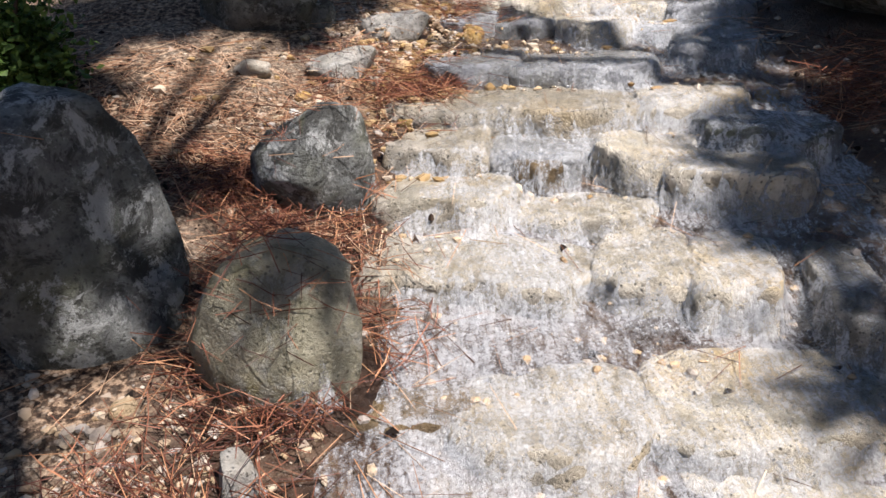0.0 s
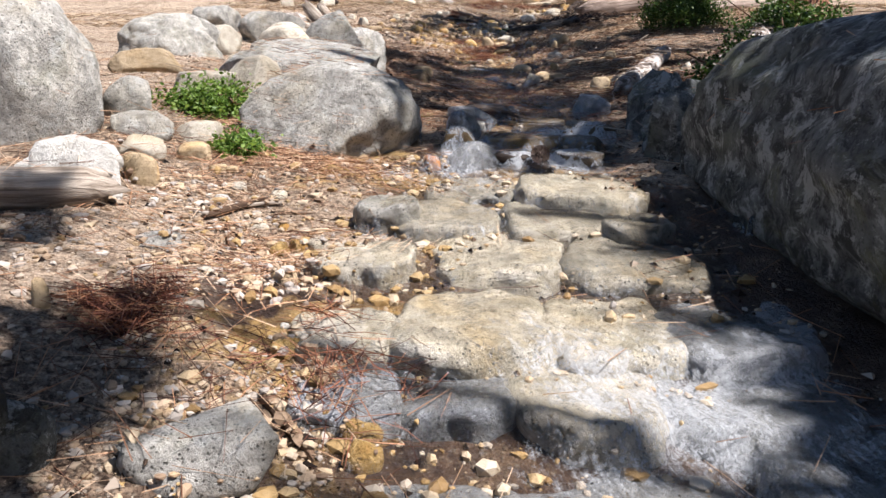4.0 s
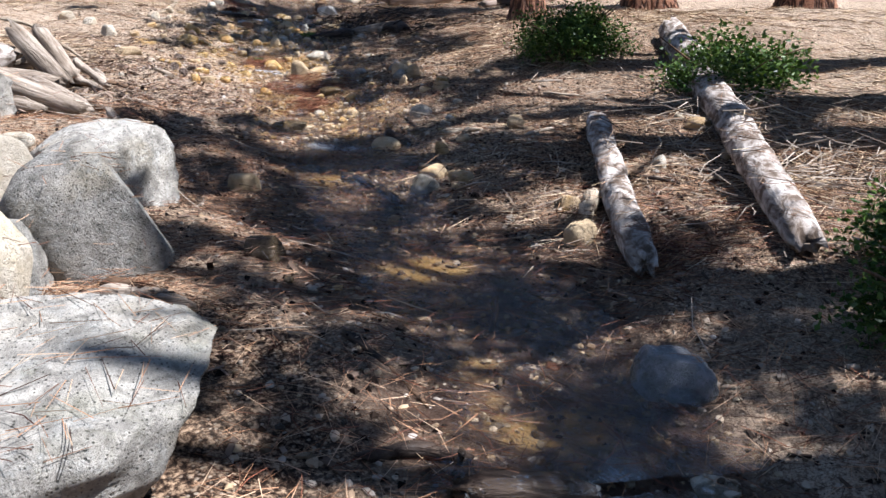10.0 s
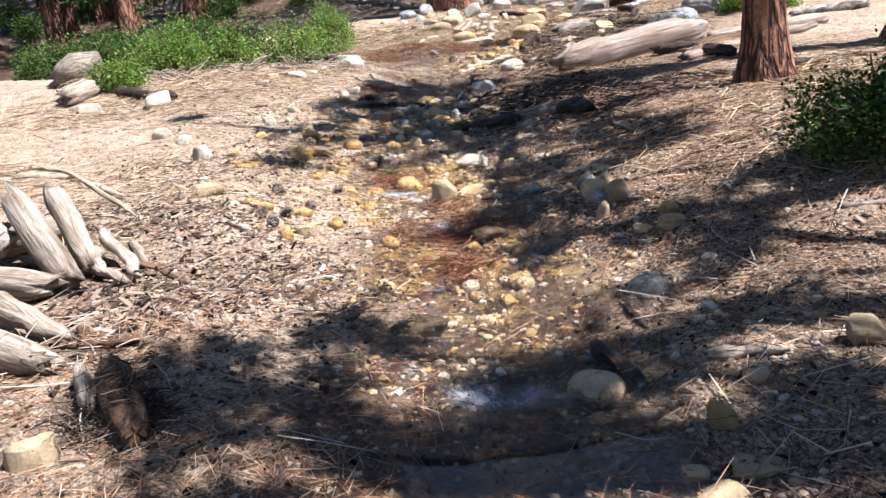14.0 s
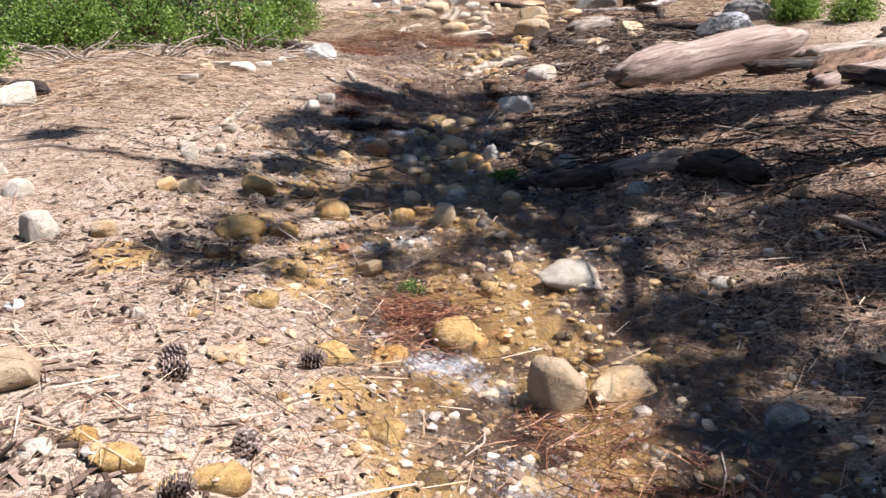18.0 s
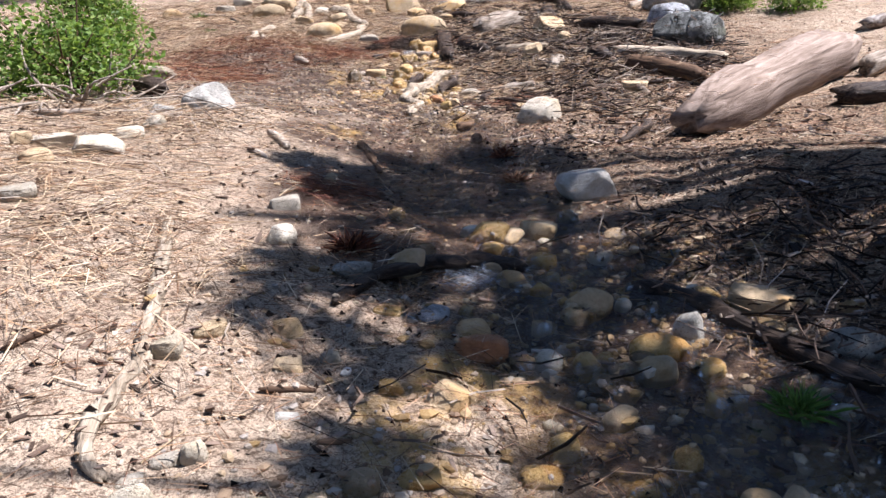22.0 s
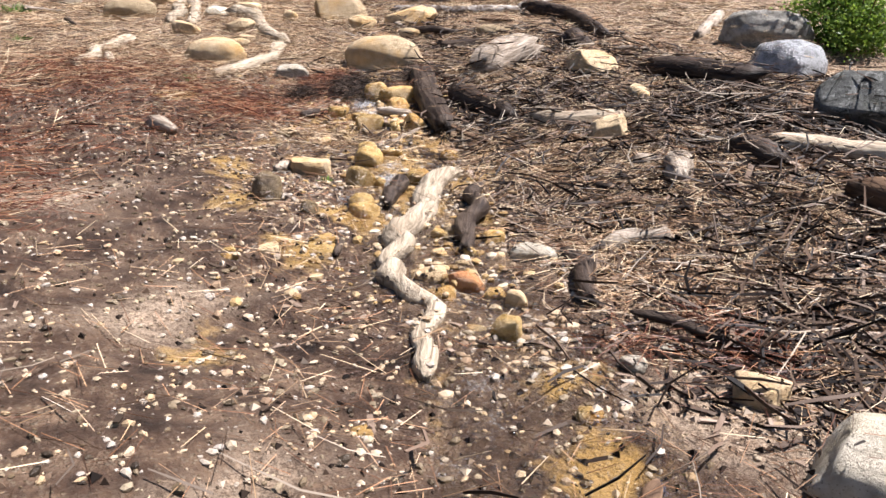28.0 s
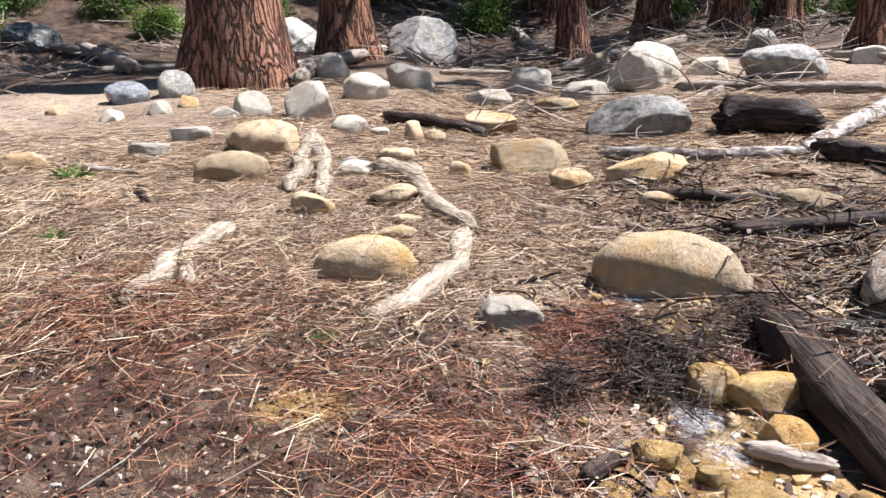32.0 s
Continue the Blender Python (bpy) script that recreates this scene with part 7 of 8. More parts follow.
strands("far_branch_litter", scatter_spots([(17.5, 28.5, 2.0, 60), (20.5, 31.0, 2.5, 200), (24.0, 34.0, 3.5, 450), (16.0, 40.0, 4.0, 500), (20.5, 38.0, 3.5, 600), (12.0, 38.0, 3.0, 400), (27.0, 31.0, 3.0, 400)]), 0.2, 0.9, 0.006, GREY_TWIGS, "dead grey branches littering the wood", "branches", 0.25, 0.14, None, 0.1)
crumbs("humus", np.concatenate([band(0.0, 30.0, 3.6, 34000), band(8.0, 27.0, 3.6, 22000, 1.6), scatter_spots([(12.6, 22.6, 1.8, 12000), (13.8, 25.0, 1.8, 7000), (10.6, 20.8, 1.4, 7000), (9.6, 25.0, 1.2, 5000), (10.4, 26.6, 1.3, 6000)])]), 0.006, 0.04, HUMUS, "crumbs of dark bark and dead leaf strewn on the soil")
strands("far_needle_litter", np.concatenate([scatter_spots([(12.0, 31.0, 4.0, 8000), (17.5, 30.0, 4.0, 8000), (17.5, 24.5, 3.5, 7000), (8.0, 27.5, 3.0, 5000), (9.5, 14.0, 2.5, 4500), (8.0, 9.0, 2.5, 4500), (22.0, 33.0, 4.0, 4000), (1.0, 16.0, 2.5, 3000), (3.5, 20.5, 2.5, 3500)])]), 0.12, 0.26, 0.0025, PALE_NEEDLES, "straw-coloured pine needles covering the open forest floor", "pine needles", 0.03, straight=True)
chips("bark_litter", np.concatenate([band(6.0, 28.0, 4.0, 3000), scatter_spots([(12.4, 22.4, 1.5, 3000), (13.6, 23.8, 1.8, 3000), (10.9, 21.0, 1.4, 2000), (3.0, 14.5, 0.9, 900), (3.4, 13.2, 0.9, 800), (2.2, 12.8, 1.1, 700), (4.4, 16.5, 1.0, 500), (11.8, 24.0, 0.8, 400)])]), 0.015, 0.08, CHIPS, "flakes of brown bark and rotten wood lying on the ground")

chips("wood_rubble", scatter_spots([(12.4, 22.4, 1.4, 800), (13.6, 23.7, 1.7, 900), (11.6, 21.4, 0.9, 400), (10.6, 20.6, 1.2, 700), (14.4, 25.3, 1.5, 600), (9.6, 19.6, 1.0, 420), (8.4, 17.8, 1.1, 320), (2.3, 13.0, 0.9, 220)]), 0.04, 0.11, DARK_CHIPS, "broken slabs of blackened bark and rotten wood heaped on the ground")
chips("bank_bark", scatter_spots([(3.2, 13.4, 0.8, 540), (3.1, 14.6, 0.8, 480), (3.6, 16.0, 0.8, 360), (2.6, 11.9, 0.8, 300), (4.0, 12.6, 0.6, 180), (4.6, 18.6, 0.7, 180), (6.0, 10.4, 1.2, 360), (7.2, 13.2, 1.2, 360), (8.2, 15.6, 1.2, 420), (7.2, 17.9, 0.9, 300), (4.0, 8.6, 0.9, 240)]), 0.018, 0.065, BANK_BARK, "flat brown flakes of pine bark littering the bank")

# ---- plants ----
def leaf_cloud(centers, size, rng, per):
    """Small folded leaves round each centre; arrays of places and faces."""
    n = len(centers) * per
    c = np.repeat(centers, per, 0) + rng.normal(0, 1, (n, 3)) * size * 1.6
    d = rng.normal(size=(n, 3))
    d[:, 2] = np.abs(d[:, 2]) * 0.6
    d /= np.linalg.norm(d, axis=1)[:, None]
    s = np.cross(d, rng.normal(size=(n, 3)))
    s /= np.linalg.norm(s, axis=1)[:, None]
    nrm = np.cross(d, s)
    L = size * rng.uniform(0.7, 1.3, (n, 1))
    V = np.stack([c, c + d * L * 0.5 + s * L * 0.32 + nrm * L * 0.1, c + d * L, c + d * L * 0.5 - s * L * 0.32 + nrm * L * 0.1], 1)
    i = np.arange(n)[:, None] * 4
    F = np.concatenate([i + [0, 1, 2], i + [0, 2, 3]])
    return V.reshape(-1, 3), F


def shrub(x, y, width, height, leaf, mat, seed, label, count=500, depth=0.8, name="shrub"):
    rng = np.random.default_rng(seed)
    base = new(name)
    base.matrix_basis = pose(x, y, ground_z(x, y) - 0.02)
    tips, V, F, off = [], [], [], 0
    for k in range(9):
        a = rng.uniform(0, 2 * math.pi)
        r = rng.uniform(0.2, 0.9)
        tip = np.array([math.cos(a) * r * width / 2, math.sin(a) * r * width / 2 * depth, height * rng.uniform(0.5, 0.95)])
        mid = tip * [0.4, 0.4, 0.55] + rng.normal(0, 0.04, 3)
        v, f = tube([(0, 0, 0), mid, tip], [0.018, 0.012, 0.005], 5, seed * 20 + k, 0.1, rings=7)
        V.append(v)
        F += [tuple(i + off for i in q) for q in f]
        off += len(v)
    part("stem", mesh_from("stem", np.concatenate(V), F, BROWNWOOD), base)
    u = rng.normal(size=(count, 3))
    u /= np.linalg.norm(u, axis=1)[:, None]
    u[:, 2] = np.abs(u[:, 2]) * 1.0
    rad = rng.uniform(0.45, 1.0, (count, 1)) ** 0.6
    lump = 0.72 + 0.28 * np.sin(u[:, :1] * 5 + seed) * np.sin(u[:, 1:2] * 4 + 2 * seed)
    c = u * rad * lump * [width / 2, width / 2 * depth, height * 0.9] + [0, 0, height * 0.08]
    V, F = leaf_cloud(c, leaf, rng, 7)
    part("foliage", fast_mesh("foliage", V, F, mat), base)
    return tagged(base, label, "shrub", "shrubs by the creek")


def tuft(x, y, r, n, mat, label, seed, up=0.8, category="grass", name="grass_tuft"):
    """A tuft of thin blades rising from one place."""
    rng = np.random.default_rng(seed)
    a = rng.uniform(0, 2 * math.pi, n)
    lean = rng.uniform(0.15, 1.2, n)
    L = r * rng.uniform(0.6, 1.2, n)
    root = np.stack([rng.normal(0, r * 0.15, n), rng.normal(0, r * 0.15, n), np.full(n, -0.01)], 1)
    d = np.stack([np.cos(a) * np.sin(lean), np.sin(a) * np.sin(lean), np.cos(lean) * up], 1)
    side = np.stack([-np.sin(a), np.cos(a), np.zeros(n)], 1)
    w = 0.0022
    mid, tip = root + d * (L * 0.55)[:, None], root + d * L[:, None] - np.stack([0 * a, 0 * a, L * 0.15], 1)
    V = np.stack([root - side * w, root + side * w, mid + side * w, mid - side * w, root + [0, 0, w], tip], 1)
    i = np.arange(n)[:, None] * 6
    F = np.concatenate([i + [0, 1, 2], i + [0, 2, 3], i + [3, 2, 5], i + [0, 4, 3], i + [1, 2, 4], i + [4, 2, 5]])
    ob = new(name, fast_mesh(name, V.reshape(-1, 3), F, mat))
    ob.matrix_basis = pose(x, y, float(settle([x], [y])[0]))
    return tagged(ob, label, category, "tufts on the ground")


def pine_cone(x, y, yaw, size=0.1):
    cone = new("pine_cone")
    cone.matrix_basis = pose(x, y, float(settle([x], [y])[0]) + size * 0.36, 80, 0, yaw)
    V, F, off = [], [], 0
    for k in range(70):
        h = k / 70
        a = k * 2.39996
        r = size * 0.42 * math.sin(math.pi * (0.12 + 0.8 * h)) ** 0.8
        o = np.array([math.cos(a), math.sin(a), 0])
        t = np.array([-math.sin(a), math.cos(a), 0])
        z = (h - 0.5) * size
        w = size * 0.1
        pts = [o * r * 0.4 + [0, 0, z], o * r + t * w + [0, 0, z + w * 0.6], o * r * 1.12 + [0, 0, z + w * 0.9], o * r - t * w + [0, 0, z + w * 0.6], o * r + [0, 0, z + w * 0.2]]
        V += pts
        F += [(off, off + 1, off + 2, off + 3), (off, off + 4, off + 1), (off, off + 3, off + 4), (off + 1, off + 4, off + 2), (off + 4, off + 3, off + 2)]
        off += 5
    part("scale_spiral", mesh_from("scale_spiral", V, F, CONE_SCALE, False), cone)
    v, f = ico(2)
    part("core", fast_mesh("core", v * [size * 0.2, size * 0.2, size * 0.45], f, DARKWOOD, True), cone)
    return tagged(cone, "open brown pine cone lying on the mud", "pine cone", "pine cones")


CONE_SCALE = island_material("cone_scales", [(0.0, (0.12, 0.08, 0.06)), (1.0, (0.34, 0.27, 0.22))], 0.7)
shrub(7.18, 12.00, 1.61, 0.69, 0.035, LEAVES, 1, "dense dark green shrub in half shade", 1530)
shrub(3.52, 21.38, 1.05, 0.52, 0.045, BRIGHT_LEAVES, 2, "low sunlit green shrub", 442)
shrub(4.62, 23.40, 1.73, 1.02, 0.045, BRIGHT_LEAVES, 3, "sunlit bright green shrub on the bank", 850)
shrub(-1.49, 3.11, 0.48, 0.42, 0.035, LEAVES, 4, "dark green shrub over the boulder", 714)
shrub(7.33, 10.19, 1.82, 0.54, 0.05, LEAVES, 5, "dark green shrub in the shade", 714)
shrub(0.22, 7.03, 0.70, 0.18, 0.03, BRIGHT_LEAVES, 6, "low fern-like bright green plant", 510)
shrub(0.29, 6.21, 0.18, 0.04, 0.03, BRIGHT_LEAVES, 7, "low fern-like bright green plant", 340)
shrub(17.81, 40.98, 1.49, 0.64, 0.07, BRIGHT_LEAVES, 8, "green undergrowth beside a great pine", 408)
shrub(3.95, 7.0, 0.95, 0.5, 0.035, LEAVES, 81, "dark green leafy shrub behind the creek boulders", 620)
shrub(4.7, 7.35, 1.0, 0.55, 0.035, LEAVES, 82, "dark green leafy shrub in the shade", 520)
tuft(11.44, 26.23, 0.11, 40, GREEN_NEEDLES, "green grass tuft among dead needles", 9)
tuft(11.45, 25.30, 0.05, 24, GREEN_NEEDLES, "small green pine sprig on the mud", 10)
tuft(11.75, 30.05, 0.25, 60, GREEN_NEEDLES, "green grass patch on the needle floor", 11)
tuft(11.10, 28.60, 0.13, 40, GREEN_NEEDLES, "green grass patch on the needle floor", 12)
tuft(5.25, 15.68, 0.09, 60, GREEN_NEEDLES, "green pine needle tuft in the creek", 13)
tuft(6.71, 17.00, 0.16, 160, GREEN_NEEDLES, "dark green pine needle cluster in the water", 14)
tuft(1.11, 7.53, 0.06, 40, GREEN_NEEDLES, "small green sprig on dry soil", 15)
tuft(1.16, 7.27, 0.05, 40, GREEN_NEEDLES, "small green sprig on dry soil", 16)
tuft(1.57, 7.11, 0.06, 50, GREEN_NEEDLES, "small green sprig by the creek", 17)
tuft(0.89, 7.18, 0.05, 40, GREEN_NEEDLES, "small green sprig on dry soil", 18)
tuft(5.26, 15.59, 0.08, 40, GREEN_NEEDLES, "green pine needle tuft in the creek", 19)
tuft(10.56, 23.60, 0.08, 30, GREEN_NEEDLES, "green pine needle tuft on the gravel", 20)
tuft(-0.24, 4.43, 0.10, 260, RED_NEEDLES, "red-brown clump of dead pine needles", 21, category="pine needles", name="needle_clump")
tuft(8.20, 19.53, 0.13, 120, DRY_NEEDLES, "clump of dead pine needles", 22, category="pine needles", name="needle_clump")
tuft(6.40, 19.08, 0.18, 200, RED_NEEDLES, "dark red clump of pine needles at the water edge", 23, category="pine needles", name="needle_clump")
tuft(8.62, 20.00, 0.14, 160, RED_NEEDLES, "dark clump of pine needles", 24, category="pine needles", name="needle_clump")
pine_cone(3.97, 9.78, 235)
pine_cone(1.63, 5.65, 302)
pine_cone(3.69, 14.32, 9)
pine_cone(3.86, 14.31, 76)
pine_cone(3.72, 14.16, 143)
pine_cone(4.87, 16.84, 210)
pine_cone(8.78, 20.41, 277)
pine_cone(7.85, 19.44, 344)
pine_cone(4.50, 15.02, 51)
pine_cone(4.02, 15.12, 118)
pine_cone(4.10, 14.47, 185)
pine_cone(4.02, 15.01, 252)
shrub(9.35, 28.97, 1.79, 1.54, 0.05, BRIGHT_LEAVES, 37, "leafy sunlit bush with broad round leaves on the bank", 900)
shrub(16.44, 22.00, 1.03, 0.71, 0.045, BRIGHT_LEAVES, 38, "bright green bush behind a boulder", 500)
shrub(16.76, 22.36, 1.4, 1.0, 0.05, BRIGHT_LEAVES, 71, "bright green shrub behind the dark boulder", 520)
shrub(16.69, 21.10, 1.2, 0.8, 0.05, BRIGHT_LEAVES, 72, "bright green shrub behind the fallen log", 420)
shrub(6.75, 23.15, 1.7, 1.0, 0.055, BRIGHT_LEAVES, 61, "broad-leaved green shrub beside the trail", 480)
shrub(5.5, 23.0, 1.3, 0.8, 0.05, BRIGHT_LEAVES, 62, "sunlit green shrub with bare grey stems", 300)
shrub(6.2, 24.6, 1.8, 1.2, 0.055, LEAVES, 63, "dark green shrub behind the trail bend", 360)

# ---- trees ----
def trunk_mesh(r, h, seed, flare=1.5, lean=0.0):
    rng = np.random.default_rng(seed)
    n, sides = 26, 22
    V, F = [], []
    ph = rng.uniform(0, 6, 4)
    for k in range(n):
        u = k / (n - 1)
        z = -0.25 + (h + 0.25) * u ** 1.6
        zz = max(z, 0)
        rr = r * (1 - 0.82 * zz / h) * (1 + (flare - 1) * math.exp(-zz / (r * 1.3)))
        for j in range(sides):
            a = j * 2 * math.pi / sides
            lobes = 1 + 0.16 * math.exp(-zz / (r * 1.5)) * math.sin(4 * a + ph[0]) + 0.05 * math.sin(7 * a + ph[1] + z) + rng.normal(0, 0.02)
            V.append((rr * lobes * math.cos(a) + lean * zz, rr * lobes * math.sin(a), z))
    for k in range(n - 1):
        for j in range(sides):
            a, b = k * sides + j, k * sides + (j + 1) % sides
            F.append((a, b, b + sides, a + sides))
    V.append((lean * h, 0, h + 0.2))
    for j in range(sides):
        F.append(((n - 1) * sides + j, (n - 1) * sides + (j + 1) % sides, len(V) - 1))
    return mesh_from("trunk", V, F, PINEBARK)


def needle_tufts(c, per, blade, rng):
    """Bunches of flat needle sprays round each place."""
    n = len(c) * per
    d = rng.normal(size=(n, 3))
    d /= np.linalg.norm(d, axis=1)[:, None]
    s = np.cross(d, rng.normal(size=(n, 3)))
    s /= np.linalg.norm(s, axis=1)[:, None]
    C = np.repeat(c, per, 0)
    L = blade * rng.uniform(0.6, 1.2, (n, 1))
    W = np.stack([C + s * 0.02, C - s * 0.02, C + d * L - s * 0.012, C + d * L + s * 0.012], 1)
    return fast_mesh("crown", W.reshape(-1, 3), np.arange(n * 4).reshape(-1, 4), FOREST)


def pine(x, y, h, r, crown_from, crown_r, seed, label, clumps=420, top=None, limbs=46, blade=0.3, name="pine_tree"):
    """A tall pine: flared trunk, whorled limbs and tufts of long needles."""
    rng = np.random.default_rng(seed)
    tree = new(name)
    tree.matrix_basis = pose(x, y, ground_z(x, y))
    part("trunk", trunk_mesh(r, h, seed), tree)
    V, F, off, tips = [], [], 0, []
    for k in range(limbs):
        u = (k + rng.uniform(0, 1)) / limbs
        z = crown_from + ((top or h) - crown_from) * u
        a = rng.uniform(0, 2 * math.pi)
        ln = crown_r * (1.05 - u) ** (0.25 if top else 0.7) * rng.uniform(0.5, 1.1)
        d = np.array([math.cos(a), math.sin(a), 0])
        p0, p1, p2 = d * r * 0.4 + [0, 0, z], d * ln * 0.5 + [0, 0, z + 0.06 * ln], d * ln + [0, 0, z - 0.1 * ln + rng.normal(0, 0.15)]
        v, f = tube([p0, p1, p2], [0.02 + 0.022 * ln, 0.012 + 0.012 * ln, 0.01], 5, seed * 100 + k, 0.08, rings=6)
        V.append(v)
        F += [tuple(i + off for i in q) for q in f]
        off += len(v)
        m = max(2, int(clumps / limbs * ln / crown_r * 1.6))
        for _ in range(m):
            q = rng.uniform(0.3, 1.0)
            tips.append(p0 + (p2 - p0) * q + rng.normal(0, 0.16, 3) * (0.5 + ln * 0.35))
    part("limbs", mesh_from("limbs", np.concatenate(V), F, BROWNWOOD), tree)
    part("crown", needle_tufts(np.array(tips), 16, blade, rng), tree)
    return tagged(tree, label, "tree", "pines")


def shade_pine(x, y, h, r, seed, shaded):
    """A pine beside the creek whose boughs reach over it; each (x, y, radius, closeness) is ground that lies in its shade at this hour."""
    rng = np.random.default_rng(seed)
    tree = new("pine_tree")
    base = np.array([x, y, ground_z(x, y)])
    tree.matrix_basis = pose(*base)
    part("trunk", trunk_mesh(r, h, seed), tree)
    sunward = np.array(to_sun) / to_sun.z
    V, F, off, tips = [], [], 0, []
    for gx, gy, gr, close in shaded:
        foot = np.array([gx, gy, ground_z(gx, gy)])
        hub = foot + sunward * rng.uniform(5.6, 7.2) - base
        out = math.hypot(hub[0], hub[1])
        v, f = tube([(0, 0, hub[2] - 0.25 * out - 0.2), hub * [0.6, 0.6, 1] - [0, 0, 0.06 * out], hub + [0, 0, 0.05]], [0.03 + 0.012 * out, 0.03, 0.01], 5, seed * 100 + off % 97, 0.08, rings=7)
        V.append(v)
        F += [tuple(i + off for i in q) for q in f]
        off += len(v)
        for _ in range(int(math.pi * gr * gr / 0.075) + 1):
            if rng.random() > close / 0.93:
                continue
            a, q = rng.uniform(0, 2 * math.pi), gr * math.sqrt(rng.uniform(0, 1)) * 1.05
            c = foot + [q * math.cos(a), q * math.sin(a), 0]
            for _ in range(4):
                tips.append(c + rng.normal(0, 0.09, 3) * [1, 1, 0] + sunward * rng.uniform(5.2, 7.6) - base)
    part("limbs", mesh_from("limbs", np.concatenate(V), F, BROWNWOOD), tree)
    part("crown", needle_tufts(np.array(tips), 18, 0.26, rng), tree)
    return tagged(tree, "tall red-barked pine beside the creek", "tree", "pines")


# pines that stand over the creek on its sunny side, whose boughs dapple it
shade_pine(5.7, 1.9, 10, 0.28, 1, [(2.05, 3.92, 0.28, 0.9), (2.66, 4.08, 0.44, 0.6), (1.57, 3.95, 0.2, 0.9), (2.59, 5.06, 0.56, 0.8), (2.31, 5.45, 0.19, 0.6), (1.15, 6.7, 0.2, 0.85), (1.05, 6.45, 0.14, 0.7), (2.01, 4.22, 0.26, 0.9), (2.3, 4.4, 0.55, 0.7), (2, 4.95, 0.36, 0.8), (2.45, 3.7, 0.5, 0.55), (1.85, 4.6, 0.26, 0.8), (2.75, 4.9, 0.45, 0.75), (2.1, 3.3, 0.4, 0.6), (2.9, 4.3, 0.4, 0.7), (1.75, 3.6, 0.22, 0.85)])
shade_pine(4.75, 0.5, 9, 0.24, 2, [(1.39, 2.75, 0.33, 0.95), (1.44, 3.4, 0.29, 0.8), (1.22, 2.26, 0.17, 0.9), (1.16, 2.45, 0.16, 0.8), (1.09, 1.8, 0.15, 0.6), (1.28, 2.44, 0.19, 0.8), (1.34, 3.6, 0.19, 0.9), (0.82, 3.67, 0.15, 0.45), (0.94, 1.53, 0.15, 0.6), (-0.38, 4.16, 0.19, 0.85), (-0.5, 5.06, 0.16, 0.7), (-0.17, 3.94, 0.15, 0.6)])
shade_pine(1.7, -0.6, 11, 0.26, 3, [(-1.59, 3.53, 0.49, 0.9), (-1.31, 3.69, 0.41, 0.7), (-1.11, 2.41, 0.32, 0.45), (-0.89, 1.95, 0.27, 0.4), (-0.4, 1.95, 0.17, 0.5), (-0.65, 1.55, 0.2, 0.5), (-1.05, 3.17, 0.26, 0.5), (-0.8, 3.85, 0.36, 0.95), (-0.5, 4.25, 0.25, 0.9)])
shade_pine(5.6, 4.9, 10, 0.28, 4, [(2.04, 7.9, 0.39, 0.3), (2, 6.41, 0.27, 0.44), (3.85, 6.9, 0.42, 0.44), (3.41, 6.12, 0.35, 0.6), (3.6, 7.28, 0.34, 0.44), (2.68, 6.53, 0.27, 0.55), (2.72, 7.14, 0.23, 0.4), (2.4, 5.96, 0.23, 0.65), (1.98, 5.58, 0.16, 0.45), (1.97, 6.22, 0.22, 0.55), (2.2, 5.9, 0.22, 0.7), (2.76, 7.66, 0.31, 0.42), (2.96, 6.47, 0.29, 0.59), (2.75, 5.89, 0.25, 0.8), (4.25, 6.7, 0.37, 0.52), (1.93, 7.01, 0.31, 0.48), (2.21, 6.43, 0.28, 0.67), (1.74, 6.13, 0.18, 0.8), (1.97, 5.85, 0.17, 0.8), (1.47, 6.5, 0.15, 0.7), (2.64, 7.36, 0.36, 0.45)])
shade_pine(6.1, 6.1, 10, 0.28, 5, [(3.55, 7.54, 0.55, 0.33), (1.71, 8.24, 0.27, 0.3), (3.7, 8.34, 0.43, 0.37), (2.2, 9.6, 0.35, 0.52), (1.95, 8.49, 0.26, 0.3), (2.64, 8.99, 0.32, 0.37), (3.3, 9.17, 0.37, 0.32), (2.31, 7.91, 0.3, 0.3), (3.06, 8.27, 0.28, 0.32), (2.5, 10.71, 0.22, 0.37), (2.02, 11.15, 0.31, 0.3), (3.34, 7.65, 0.37, 0.27), (2.72, 10.13, 0.33, 0.63), (2.74, 11.01, 0.23, 0.52), (3.51, 10.01, 0.31, 0.44), (2.75, 9.39, 0.28, 0.59), (3.99, 8.12, 0.43, 0.3), (2.85, 8.53, 0.22, 0.27), (2.44, 11.61, 0.18, 0.5), (1.76, 10.11, 0.23, 0.52), (1.95, 8.9, 0.22, 0.42), (1.73, 8.79, 0.2, 0.42), (2.26, 9, 0.24, 0.42), (2.56, 9.73, 0.25, 0.55)])
shade_pine(8.3, 7.6, 13, 0.3, 6, [(5.65, 8.99, 0.38, 0.3), (3.1, 11.78, 0.31, 0.9), (3.6, 12.14, 0.3, 0.9), (3.47, 11.25, 0.33, 0.63), (4.11, 11.69, 0.29, 0.8), (3.99, 10.9, 0.3, 0.48), (4.69, 11.41, 0.32, 0.52), (4.58, 10.81, 0.28, 0.41), (2.84, 12.16, 0.16, 0.6), (2.62, 11.5, 0.15, 0.37), (4.75, 10.57, 0.25, 0.37), (5.22, 10.95, 0.16, 0.22), (3.62, 11.13, 0.35, 0.52), (3.99, 9.76, 0.27, 0.26), (4.95, 9.86, 0.28, 0.3), (2.82, 11.98, 0.21, 0.5), (2.68, 11.9, 0.22, 0.7), (4.53, 10.23, 0.51, 0.44), (4.29, 9.03, 0.31, 0.37), (2.93, 10.7, 0.3, 0.59), (3.46, 10.08, 0.3, 0.59)])
